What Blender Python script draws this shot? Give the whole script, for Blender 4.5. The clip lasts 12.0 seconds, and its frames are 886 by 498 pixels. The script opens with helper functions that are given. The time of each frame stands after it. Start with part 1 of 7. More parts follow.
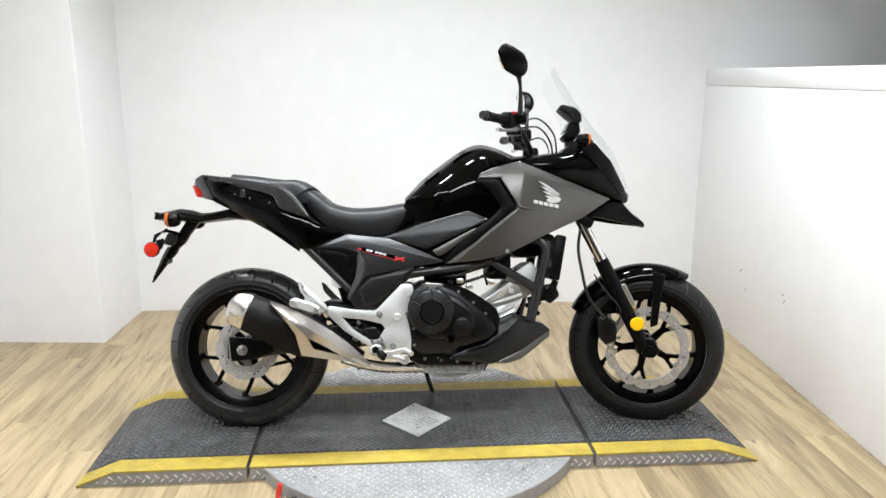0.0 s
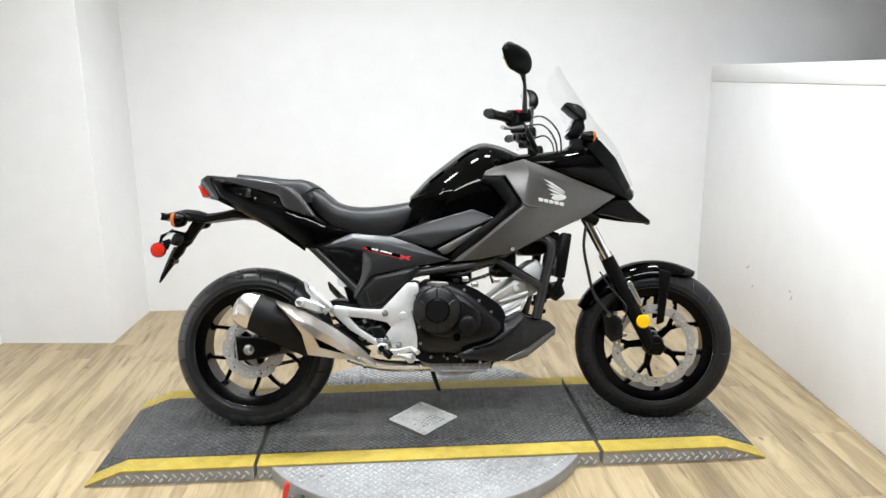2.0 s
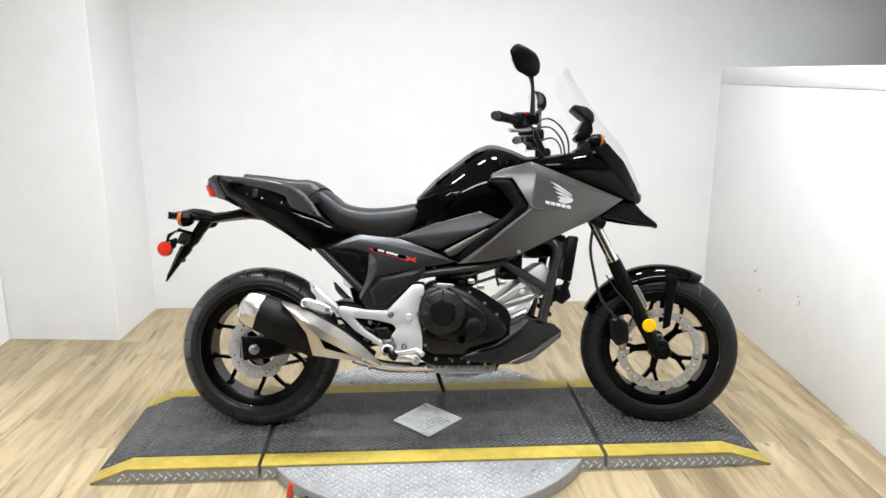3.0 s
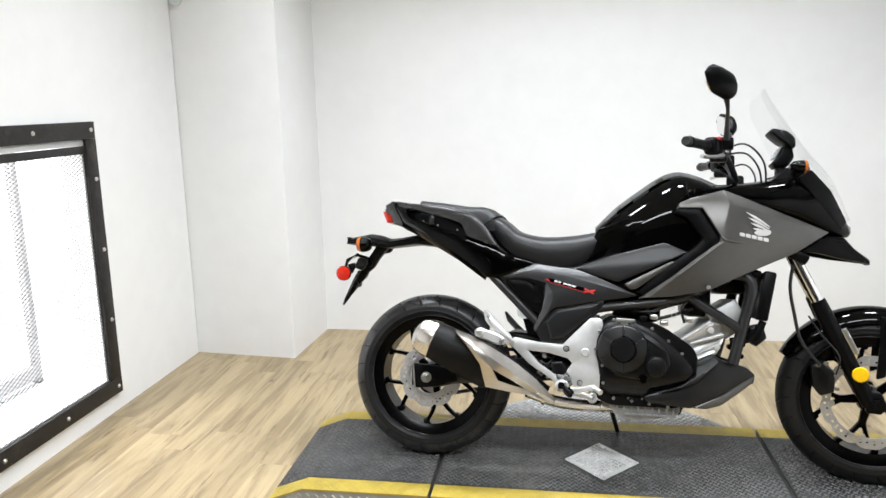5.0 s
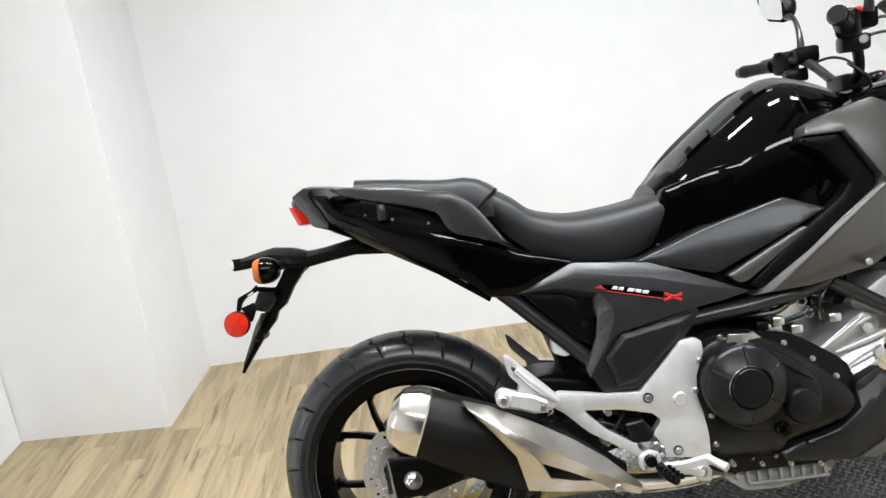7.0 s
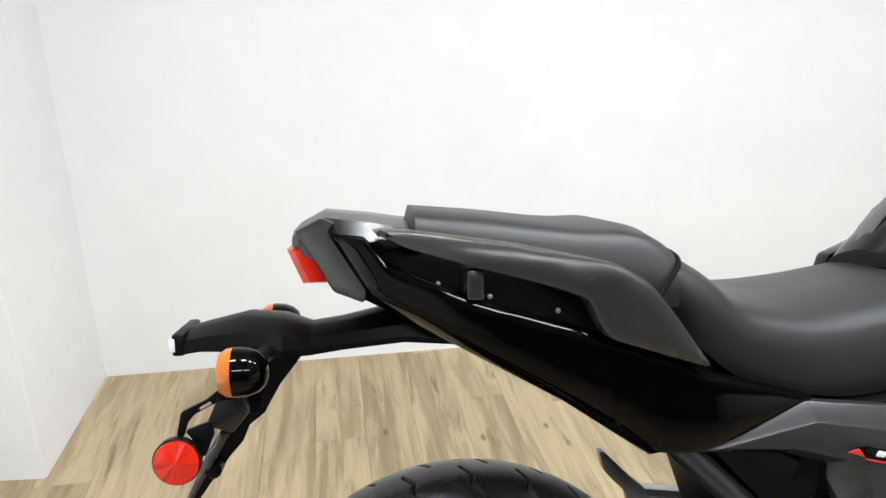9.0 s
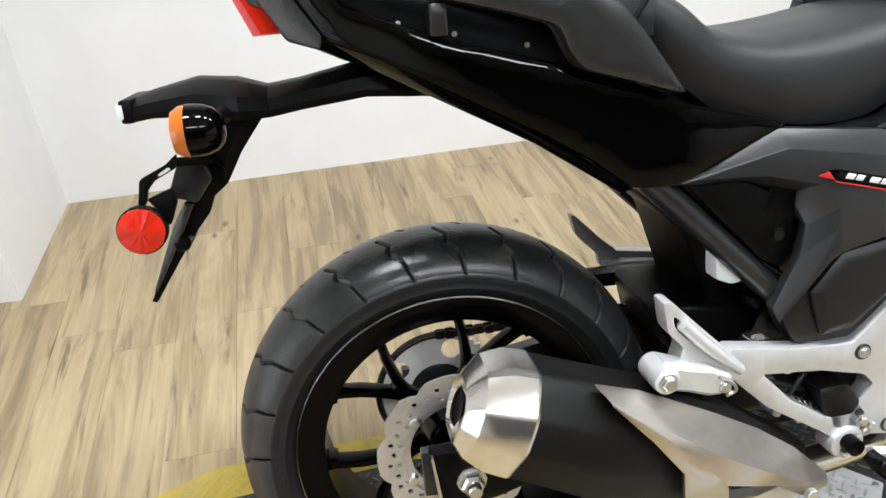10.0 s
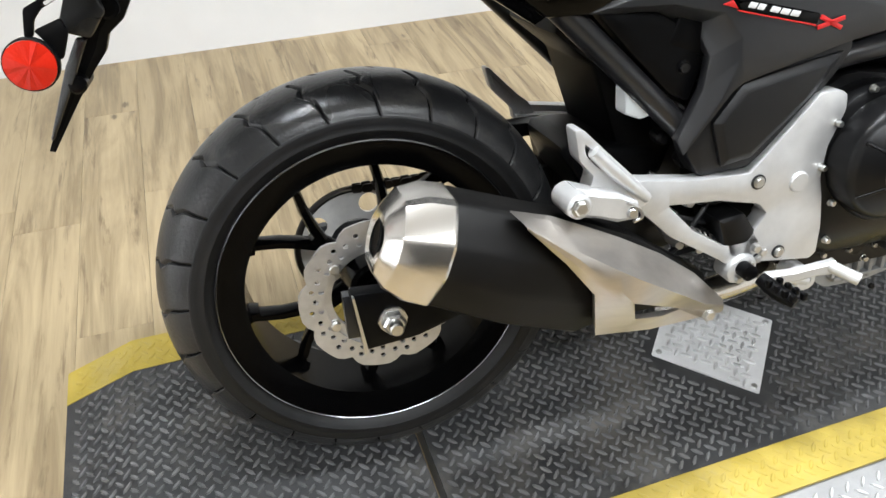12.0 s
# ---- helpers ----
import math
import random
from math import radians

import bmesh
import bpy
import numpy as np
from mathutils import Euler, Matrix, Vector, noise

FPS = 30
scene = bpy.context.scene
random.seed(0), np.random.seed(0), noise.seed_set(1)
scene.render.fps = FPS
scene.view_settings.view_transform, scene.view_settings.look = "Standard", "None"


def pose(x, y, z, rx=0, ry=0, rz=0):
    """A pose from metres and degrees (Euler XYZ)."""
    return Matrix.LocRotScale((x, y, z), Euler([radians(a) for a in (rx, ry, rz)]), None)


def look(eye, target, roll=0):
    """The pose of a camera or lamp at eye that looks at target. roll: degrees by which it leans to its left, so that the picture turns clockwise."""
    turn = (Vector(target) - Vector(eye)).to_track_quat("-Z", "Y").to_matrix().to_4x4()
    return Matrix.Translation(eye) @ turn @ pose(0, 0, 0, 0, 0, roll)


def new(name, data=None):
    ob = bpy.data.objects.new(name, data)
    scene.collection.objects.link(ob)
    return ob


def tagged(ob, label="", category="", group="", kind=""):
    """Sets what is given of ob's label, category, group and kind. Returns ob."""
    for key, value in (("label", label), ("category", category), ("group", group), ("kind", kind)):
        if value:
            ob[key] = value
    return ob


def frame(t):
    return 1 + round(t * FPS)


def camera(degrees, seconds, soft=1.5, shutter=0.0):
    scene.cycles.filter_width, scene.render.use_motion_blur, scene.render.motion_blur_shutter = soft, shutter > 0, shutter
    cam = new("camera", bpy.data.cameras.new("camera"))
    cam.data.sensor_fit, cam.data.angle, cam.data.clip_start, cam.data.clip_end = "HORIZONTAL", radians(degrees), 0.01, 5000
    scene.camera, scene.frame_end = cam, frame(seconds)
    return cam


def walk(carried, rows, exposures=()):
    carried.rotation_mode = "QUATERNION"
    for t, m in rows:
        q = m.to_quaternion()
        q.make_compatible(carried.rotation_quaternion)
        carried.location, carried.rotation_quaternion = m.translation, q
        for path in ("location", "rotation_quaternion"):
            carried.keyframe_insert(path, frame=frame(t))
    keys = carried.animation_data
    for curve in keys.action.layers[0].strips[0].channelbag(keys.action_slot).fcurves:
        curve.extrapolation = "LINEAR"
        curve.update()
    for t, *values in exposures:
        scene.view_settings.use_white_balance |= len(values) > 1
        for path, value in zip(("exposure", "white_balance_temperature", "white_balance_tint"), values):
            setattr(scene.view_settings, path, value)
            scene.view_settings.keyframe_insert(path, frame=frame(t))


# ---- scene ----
cam = camera(61.7, 12.0)
PATH = [
    (0, (0.559, -2.746, 1.405), (0.711, -0.805, 0.949), 0.1),
    (0.5, (0.566, -2.743, 1.403), (0.718, -0.802, 0.945), 0.1),
    (1, (0.562, -2.749, 1.402), (0.708, -0.808, 0.943), -0.1),
    (1.5, (0.568, -2.746, 1.404), (0.713, -0.805, 0.945), -0.6),
    (2, (0.564, -2.748, 1.404), (0.698, -0.806, 0.945), -0.4),
    (2.5, (0.561, -2.742, 1.404), (0.687, -0.801, 0.941), -0.4),
    (2.7, (0.562, -2.739, 1.409), (0.686, -0.797, 0.945), -0.2),
    (4.3, (0.611, -2.774, 1.429), (0.513, -0.837, 0.943), 1.6),
    (4.5, (0.598, -2.777, 1.429), (0.406, -0.849, 0.935), 0.8),
    (5, (0.479, -2.663, 1.416), (0.185, -0.724, 1.022), -1.1),
    (5.5, (0.386, -2.439, 1.368), (0.113, -0.515, 0.893), -3.3),
    (6, (0.335, -2.065, 1.376), (0.006, -0.135, 0.967), -3.6),
    (6.5, (0.169, -1.792, 1.356), (-0.009, 0.142, 0.878), -7.1),
    (7, (0.098, -1.501, 1.319), (0.156, 0.422, 0.772), -7.3),
    (7.5, (0.078, -1.144, 1.349), (0.153, 0.777, 0.797), -5.0),
    (7.7, (0.029, -1.041, 1.334), (0.119, 0.869, 0.751), -3.8),
    (9.3, (-0.138, -0.681, 1.298), (0.198, 1.122, 0.501), -1.1),
    (9.5, (-0.136, -0.688, 1.266), (0.191, 1.072, 0.373), -2.8),
    (10, (-0.142, -0.707, 1.204), (0.19, 0.929, 0.102), -2.7),
    (10.5, (-0.15, -0.714, 1.148), (0.21, 0.781, -0.131), -1.0),
    (11, (-0.163, -0.725, 1.112), (0.182, 0.668, -0.28), -1.7),
    (11.5, (-0.199, -0.751, 1.109), (0.14, 0.61, -0.317), -2.8),
    (12, (-0.157, -0.756, 1.137), (0.343, 0.671, -0.172), 0.4),
]
walk(cam, [(t, look(eye, target, roll)) for t, eye, target, roll in PATH])
from mathutils.geometry import delaunay_2d_cdt

# ---- world and light ----
world = bpy.data.worlds.new("world")
world.use_nodes = True
world.node_tree.nodes["Background"].inputs[0].default_value = (0.9, 0.93, 1.0, 1)
world.node_tree.nodes["Background"].inputs[1].default_value = 0.05
scene.world = world
scene.view_settings.exposure = 0.0


def ceiling_lamp(x, y, z, sx, sy, watts, spread=138, colour=(0.906, 0.955, 1.0)):
    light = bpy.data.lights.new("ceiling_panel_light", "AREA")
    light.shape, light.size, light.size_y, light.energy, light.color = "RECTANGLE", sx, sy, watts, colour
    light.spread = radians(spread)
    ob = new("ceiling_panel_light", light)
    ob.matrix_world = pose(x, y, z)
    return ob


for lamp_x, watts in ((-0.50, 20.0), (0.25, 25.0), (1.00, 25.0), (1.85, 26.0)):
    ceiling_lamp(lamp_x, 0.16, 2.88, 0.30, 0.16, watts)
for lamp_x, watts in ((-0.15, 50.0), (1.25, 46.0)):
    ceiling_lamp(lamp_x, -2.10, 2.88, 1.1, 0.3, watts)


# ---- materials ----
def material(name, colour, rough=0.5, metal=0.0, vary=0.15, scale=40.0, bump=0.0, bump_scale=200.0, coat=0.0, stains=0.0, rough_vary=0.1, random=0.0, stretch=(1, 1, 1), spec=0.5):
    """A surface with colour and gloss varied at two scales, and a fine relief."""
    m = bpy.data.materials.new(name)
    m.use_nodes = True
    nt = m.node_tree
    b = nt.nodes["Principled BSDF"]
    b.inputs["Metallic"].default_value = metal
    b.inputs["Coat Weight"].default_value = coat
    b.inputs["Specular IOR Level"].default_value = spec
    b.inputs["Coat Roughness"].default_value = 0.04
    co = nt.nodes.new("ShaderNodeTexCoord")
    mp = nt.nodes.new("ShaderNodeMapping")
    mp.inputs["Scale"].default_value = stretch
    nt.links.new(co.outputs["Object"], mp.inputs["Vector"])
    n1 = nt.nodes.new("ShaderNodeTexNoise")
    n1.inputs["Scale"].default_value = scale
    n1.inputs["Detail"].default_value = 6
    n2 = nt.nodes.new("ShaderNodeTexNoise")
    n2.inputs["Scale"].default_value = scale / 9
    n2.inputs["Detail"].default_value = 3
    for n in (n1, n2):
        nt.links.new(mp.outputs["Vector"], n.inputs["Vector"])
    add = nt.nodes.new("ShaderNodeMath")
    add.operation = "ADD"
    nt.links.new(n1.outputs["Fac"], add.inputs[0])
    nt.links.new(n2.outputs["Fac"], add.inputs[1])
    fac = add.outputs[0]
    if random:
        info = nt.nodes.new("ShaderNodeObjectInfo")
        mul = nt.nodes.new("ShaderNodeMath")
        mul.operation = "MULTIPLY_ADD"
        mul.inputs[1].default_value = random
        nt.links.new(info.outputs["Random"], mul.inputs[0])
        nt.links.new(fac, mul.inputs[2])
        fac = mul.outputs[0]
    ramp = nt.nodes.new("ShaderNodeMapRange")
    ramp.inputs["From Min"].default_value, ramp.inputs["From Max"].default_value = 0.7, 1.3 + random
    nt.links.new(fac, ramp.inputs["Value"])
    mix = nt.nodes.new("ShaderNodeMix")
    mix.data_type = "RGBA"
    mix.inputs[6].default_value = (*[c * (1 - vary) for c in colour], 1)
    mix.inputs[7].default_value = (*[min(1, c * (1 + vary)) for c in colour], 1)
    nt.links.new(ramp.outputs["Result"], mix.inputs[0])
    out = mix.outputs[2]
    if stains:
        n3 = nt.nodes.new("ShaderNodeTexNoise")
        n3.inputs["Scale"].default_value = scale / 4
        n3.inputs["Detail"].default_value = 8
        n3.inputs["Roughness"].default_value = 0.7
        nt.links.new(co.outputs["Object"], n3.inputs["Vector"])
        r3 = nt.nodes.new("ShaderNodeMapRange")
        r3.inputs["From Min"].default_value, r3.inputs["From Max"].default_value = 0.55, 0.75
        r3.inputs["To Max"].default_value = stains
        nt.links.new(n3.outputs["Fac"], r3.inputs["Value"])
        mx = nt.nodes.new("ShaderNodeMix")
        mx.data_type = "RGBA"
        mx.inputs[7].default_value = (0.19, 0.17, 0.14, 1)
        nt.links.new(r3.outputs["Result"], mx.inputs[0])
        nt.links.new(out, mx.inputs[6])
        out = mx.outputs[2]
    nt.links.new(out, b.inputs["Base Color"])
    rr = nt.nodes.new("ShaderNodeMapRange")
    rr.inputs["From Min"].default_value, rr.inputs["From Max"].default_value = 0.3, 0.7
    rr.inputs["To Min"].default_value, rr.inputs["To Max"].default_value = max(0.02, rough * (1 - rough_vary)), min(1, rough * (1 + rough_vary))
    nt.links.new(n2.outputs["Fac"], rr.inputs["Value"])
    nt.links.new(rr.outputs["Result"], b.inputs["Roughness"])
    if bump:
        nb = nt.nodes.new("ShaderNodeTexNoise")
        nb.inputs["Scale"].default_value = bump_scale
        nb.inputs["Detail"].default_value = 4
        nt.links.new(mp.outputs["Vector"], nb.inputs["Vector"])
        bp = nt.nodes.new("ShaderNodeBump")
        bp.inputs["Strength"].default_value = bump
        bp.inputs["Distance"].default_value = 0.001
        nt.links.new(nb.outputs["Fac"], bp.inputs["Height"])
        nt.links.new(bp.outputs["Normal"], b.inputs["Normal"])
    return m


def lens_material(name, colour, rough=0.12):
    return material(name, colour, rough, vary=0.1, scale=60, bump=0.6, bump_scale=140, coat=0.2, spec=0.35)


def clear_material(name, tint=(0.982, 0.985, 0.985), rough=0.02):
    m = bpy.data.materials.new(name)
    m.use_nodes = True
    nt = m.node_tree
    nt.nodes.remove(nt.nodes["Principled BSDF"])
    tr = nt.nodes.new("ShaderNodeBsdfTransparent")
    tr.inputs[0].default_value = (*tint, 1)
    gl = nt.nodes.new("ShaderNodeBsdfGlossy")
    gl.inputs["Roughness"].default_value = rough
    lw = nt.nodes.new("ShaderNodeLayerWeight")
    lw.inputs[0].default_value = 0.5
    pw = nt.nodes.new("ShaderNodeMath")
    pw.operation = "POWER"
    pw.inputs[1].default_value = 4.0
    nt.links.new(lw.outputs["Facing"], pw.inputs[0])
    fr = nt.nodes.new("ShaderNodeMath")
    fr.operation = "MULTIPLY_ADD"
    fr.inputs[1].default_value, fr.inputs[2].default_value = 0.22, 0.012
    nt.links.new(pw.outputs[0], fr.inputs[0])
    mx = nt.nodes.new("ShaderNodeMixShader")
    nt.links.new(fr.outputs[0], mx.inputs[0])
    nt.links.new(tr.outputs[0], mx.inputs[1])
    nt.links.new(gl.outputs[0], mx.inputs[2])
    nt.links.new(mx.outputs[0], nt.nodes["Material Output"].inputs[0])
    return m


def plank_material():
    """Pale washed oak vinyl: grain drawn out along the plank, cloudy patches, knots, and each plank its own tone."""
    m = bpy.data.materials.new("oak_vinyl_plank")
    m.use_nodes = True
    nt = m.node_tree
    b = nt.nodes["Principled BSDF"]
    co = nt.nodes.new("ShaderNodeTexCoord")
    info = nt.nodes.new("ShaderNodeObjectInfo")
    off = nt.nodes.new("ShaderNodeVectorMath")
    off.operation = "MULTIPLY_ADD"
    comb = nt.nodes.new("ShaderNodeCombineXYZ")
    for k in range(3):
        nt.links.new(info.outputs["Random"], comb.inputs[k])
    off.inputs[1].default_value = (37, 53, 11)
    nt.links.new(comb.outputs[0], off.inputs[0])
    nt.links.new(co.outputs["Object"], off.inputs[2])

    def noise_node(scale, stretch, detail, rough, distort=0.0):
        mp = nt.nodes.new("ShaderNodeMapping")
        mp.inputs["Scale"].default_value = stretch
        nt.links.new(off.outputs[0], mp.inputs["Vector"])
        n = nt.nodes.new("ShaderNodeTexNoise")
        n.inputs["Scale"].default_value = scale
        n.inputs["Detail"].default_value = detail
        n.inputs["Roughness"].default_value = rough
        n.inputs["Distortion"].default_value = distort
        nt.links.new(mp.outputs["Vector"], n.inputs["Vector"])
        return n

    grain = noise_node(1.0, (85, 4.0, 20), 7, 0.66, 0.5)
    cloud = noise_node(1.0, (16, 1.5, 8), 6, 0.62, 0.7)
    knots = noise_node(1.0, (30, 2.8, 8), 6, 0.66, 0.5)
    base = nt.nodes.new("ShaderNodeValToRGB")
    e = base.color_ramp.elements
    e[0].position, e[0].color = 0.22, (0.070, 0.049, 0.030, 1)
    e[1].position, e[1].color = 0.74, (0.455, 0.356, 0.212, 1)
    mid = base.color_ramp.elements.new(0.47)
    mid.color = (0.252, 0.190, 0.107, 1)
    mixf = nt.nodes.new("ShaderNodeMath")
    mixf.operation = "MULTIPLY_ADD"
    mixf.inputs[1].default_value = 0.30
    nt.links.new(grain.outputs["Fac"], mixf.inputs[0])
    half = nt.nodes.new("ShaderNodeMath")
    half.operation = "MULTIPLY"
    half.inputs[1].default_value = 0.78
    patch = nt.nodes.new("ShaderNodeMapRange")
    patch.interpolation_type = "SMOOTHSTEP"
    patch.inputs["From Min"].default_value, patch.inputs["From Max"].default_value = 0.38, 0.58
    patch.inputs["To Min"].default_value, patch.inputs["To Max"].default_value = 0.425, 0.640
    nt.links.new(cloud.outputs["Fac"], patch.inputs["Value"])
    nt.links.new(patch.outputs["Result"], half.inputs[0])
    nt.links.new(half.outputs[0], mixf.inputs[2])
    tone = nt.nodes.new("ShaderNodeMath")
    tone.operation = "MULTIPLY_ADD"
    tone.inputs[1].default_value = 0.11
    nt.links.new(info.outputs["Random"], tone.inputs[0])
    sub = nt.nodes.new("ShaderNodeMath")
    sub.operation = "SUBTRACT"
    sub.inputs[1].default_value = 0.088
    nt.links.new(mixf.outputs[0], sub.inputs[0])
    nt.links.new(sub.outputs[0], tone.inputs[2])
    nt.links.new(tone.outputs[0], base.inputs["Fac"])
    kr = nt.nodes.new("ShaderNodeMapRange")
    kr.inputs["From Min"].default_value, kr.inputs["From Max"].default_value = 0.575, 0.70
    kr.inputs["To Max"].default_value = 0.80
    nt.links.new(knots.outputs["Fac"], kr.inputs["Value"])
    mx = nt.nodes.new("ShaderNodeMix")
    mx.data_type = "RGBA"
    mx.inputs[7].default_value = (0.085, 0.055, 0.028, 1)
    nt.links.new(kr.outputs["Result"], mx.inputs[0])
    nt.links.new(base.outputs["Color"], mx.inputs[6])
    spot_map = nt.nodes.new("ShaderNodeMapping")
    spot_map.inputs["Scale"].default_value = (7.5, 4.0, 1.0)
    nt.links.new(off.outputs[0], spot_map.inputs["Vector"])
    spot = nt.nodes.new("ShaderNodeTexVoronoi")
    spot.inputs["Scale"].default_value = 1.0
    nt.links.new(spot_map.outputs["Vector"], spot.inputs["Vector"])
    ring = nt.nodes.new("ShaderNodeMath")
    ring.operation = "MULTIPLY_ADD"
    ring.inputs[1].default_value = 0.16
    nt.links.new(grain.outputs["Fac"], ring.inputs[0])
    nt.links.new(spot.outputs["Distance"], ring.inputs[2])
    sr = nt.nodes.new("ShaderNodeMapRange")
    sr.inputs["From Min"].default_value, sr.inputs["From Max"].default_value = 0.115, 0.165
    sr.inputs["To Min"].default_value, sr.inputs["To Max"].default_value = 0.75, 0.0
    nt.links.new(ring.outputs[0], sr.inputs["Value"])
    mk = nt.nodes.new("ShaderNodeMix")
    mk.data_type = "RGBA"
    mk.inputs[7].default_value = (0.060, 0.045, 0.030, 1)
    nt.links.new(sr.outputs["Result"], mk.inputs[0])
    nt.links.new(mx.outputs[2], mk.inputs[6])
    nt.links.new(mk.outputs[2], b.inputs["Base Color"])
    b.inputs["Roughness"].default_value = 0.38
    bp = nt.nodes.new("ShaderNodeBump")
    bp.inputs["Strength"].default_value, bp.inputs["Distance"].default_value = 0.25, 0.0008
    nt.links.new(grain.outputs["Fac"], bp.inputs["Height"])
    nt.links.new(bp.outputs["Normal"], b.inputs["Normal"])
    return m


WALL = material("white_wall_paint", (0.80, 0.80, 0.80), 0.55, vary=0.025, scale=9, bump=0.15, bump_scale=120, stains=0.03)
CEIL = material("white_ceiling", (0.8, 0.8, 0.79), 0.8, vary=0.03, scale=9)
GREYWALL = material("dark_unseen_wall", (0.05, 0.048, 0.045), 0.8, vary=0.06, scale=6)
PLANK = plank_material()
SUBFLOOR = material("dark_joint", (0.10, 0.075, 0.05), 0.8)
RUBBER_MAT = material("black_rubber_mat", (0.032, 0.0323, 0.033), 0.44, vary=0.4, scale=14, bump=0.25, bump_scale=300, stains=0.45, spec=0.30)
# lug colour lighter than the mat, painting in their highlights; stains on top
LUG = material("highlit_rubber_lug", (0.118, 0.119, 0.120), 0.20, vary=0.40, scale=25, bump=0.2, bump_scale=300, stains=0.25, spec=0.60)
YELLOW = material("yellow_safety_rubber", (0.37, 0.275, 0.040), 0.5, vary=0.22, scale=22, bump=0.2, stains=0.5)
TREAD = material("aluminium_tread_plate", (0.27, 0.27, 0.27), 0.50, 0.25, vary=0.2, scale=30, bump=0.2, stains=0.3)
INSET = material("bright_tread_plate_insert", (0.70, 0.70, 0.70), 0.42, 0.25, vary=0.12, scale=30, bump=0.2, stains=0.10)
PLATELUG = material("polished_tread_lug", (0.60, 0.60, 0.595), 0.28, 0.45, vary=0.15, scale=30, bump=0.1, stains=0.12)
STEEL_FRAME = material("blackened_steel", (0.020, 0.018, 0.017), 0.45, 0.5, vary=0.4, scale=25, bump=0.3, stains=0.25)
# near-black colour standing in for shade in tread grooves and the seat gap
GROOVE = material("groove_shade_black", (0.002, 0.002, 0.002), 0.8, vary=0.2, spec=0.1)
GLOSS = material("gloss_black_paint", (0.0008, 0.0008, 0.0008), 0.045, vary=0.2, coat=0.06, spec=0.11)
SATIN = material("satin_black_plastic", (0.0023, 0.0023, 0.0026), 0.35, vary=0.2, bump=0.25, bump_scale=900, spec=0.10)
TAILGREY = material("charcoal_satin_plastic", (0.0110, 0.0109, 0.0110), 0.26, vary=0.12, bump=0.15, bump_scale=900, spec=0.42)
SIDEGREY = material("dark_grey_satin_paint", (0.021, 0.0214, 0.0230), 0.34, 0.25, vary=0.08, bump=0.10, bump_scale=900, spec=0.5)
KNEEBLACK = material("black_satin_knee_panel", (0.012, 0.0122, 0.0132), 0.34, 0.2, vary=0.08, bump=0.10, bump_scale=900, spec=0.45)
COVERBLACK = material("black_grained_plastic", (0.0074, 0.0075, 0.0082), 0.38, vary=0.15, bump=0.25, bump_scale=900, spec=0.32)
FAIRGREY = material("matt_grey_metallic_paint", (0.102, 0.098, 0.094), 0.34, 0.7, vary=0.06, scale=400, bump=0.06, bump_scale=1500)
VINYL = material("black_seat_vinyl", (0.0105, 0.0107, 0.0120), 0.40, vary=0.15, scale=60, bump=0.5, bump_scale=900, spec=0.36)
TYRE = material("tyre_rubber", (0.0165, 0.0167, 0.0175), 0.38, vary=0.5, scale=20, bump=0.5, bump_scale=240, stains=0.30, spec=0.42, rough_vary=0.45)
SPROCKET = material("zinc_plated_sprocket_steel", (0.62, 0.61, 0.59), 0.4, 0.2, vary=0.15, scale=50, stains=0.2)
# bright metal for thin rings that stand in for highlights on black edges
RIMEDGE = material("edge_highlight_metal", (0.20, 0.20, 0.21), 0.22, 1.0, vary=0.1)
FRONTTREAD = material("clean_tyre_rubber", (0.0080, 0.0081, 0.0086), 0.44, vary=0.35, scale=30, bump=0.35, bump_scale=300, spec=0.26, rough_vary=0.2)
SIDEWALL = material("tyre_sidewall_rubber", (0.0095, 0.0095, 0.0100), 0.45, vary=0.25, scale=30, bump=0.25, bump_scale=400, spec=0.24)
STRIPGREY = material("grey_satin_tank_strip", (0.036, 0.036, 0.037), 0.24, 0.3, vary=0.1, bump=0.1, bump_scale=900, spec=0.6)
RIMBLACK = material("black_wheel_paint", (0.0010, 0.0010, 0.0011), 0.20, vary=0.2, spec=0.07)
FRAMEBLACK = material("satin_black_steel", (0.0145, 0.0147, 0.0160), 0.32, 0.1, vary=0.15, bump=0.1, spec=0.5)
CASTBLACK = material("black_cast_engine_paint", (0.0046, 0.0046, 0.0050), 0.30, 0.1, vary=0.2, bump=0.2, bump_scale=600, spec=0.26)
STAINLESS = material("brushed_stainless", (0.64, 0.615, 0.580), 0.20, 0.97, vary=0.035, scale=24, bump=0.03, bump_scale=500, stretch=(1, 5, 5), rough_vary=0.12)
SHIELDSTEEL = material("satin_stainless_shield", (0.53, 0.495, 0.455), 0.34, 0.94, vary=0.08, scale=16, bump=0.03, bump_scale=300, stretch=(1, 6, 6), rough_vary=0.2)
SILVER = material("silver_cast_aluminium", (0.59, 0.59, 0.59), 0.38, 0.55, vary=0.07, scale=50, bump=0.3, bump_scale=500)
BLOCK = material("bare_cast_aluminium", (0.50, 0.50, 0.49), 0.45, 0.35, vary=0.15, scale=40, bump=0.5, bump_scale=350)
PANGREY = material("dull_cast_aluminium", (0.24, 0.24, 0.235), 0.5, 0.35, vary=0.25, scale=40, bump=0.5, bump_scale=350, stains=0.25)
CHROME = material("polished_chrome", (0.72, 0.72, 0.72), 0.08, 1.0, vary=0.03)
DISC = material("ground_steel_disc", (0.52, 0.52, 0.53), 0.36, 0.75, vary=0.12, scale=80, bump=0.15)
BOLT = material("zinc_bolt", (0.60, 0.60, 0.59), 0.3, 1.0, vary=0.1)
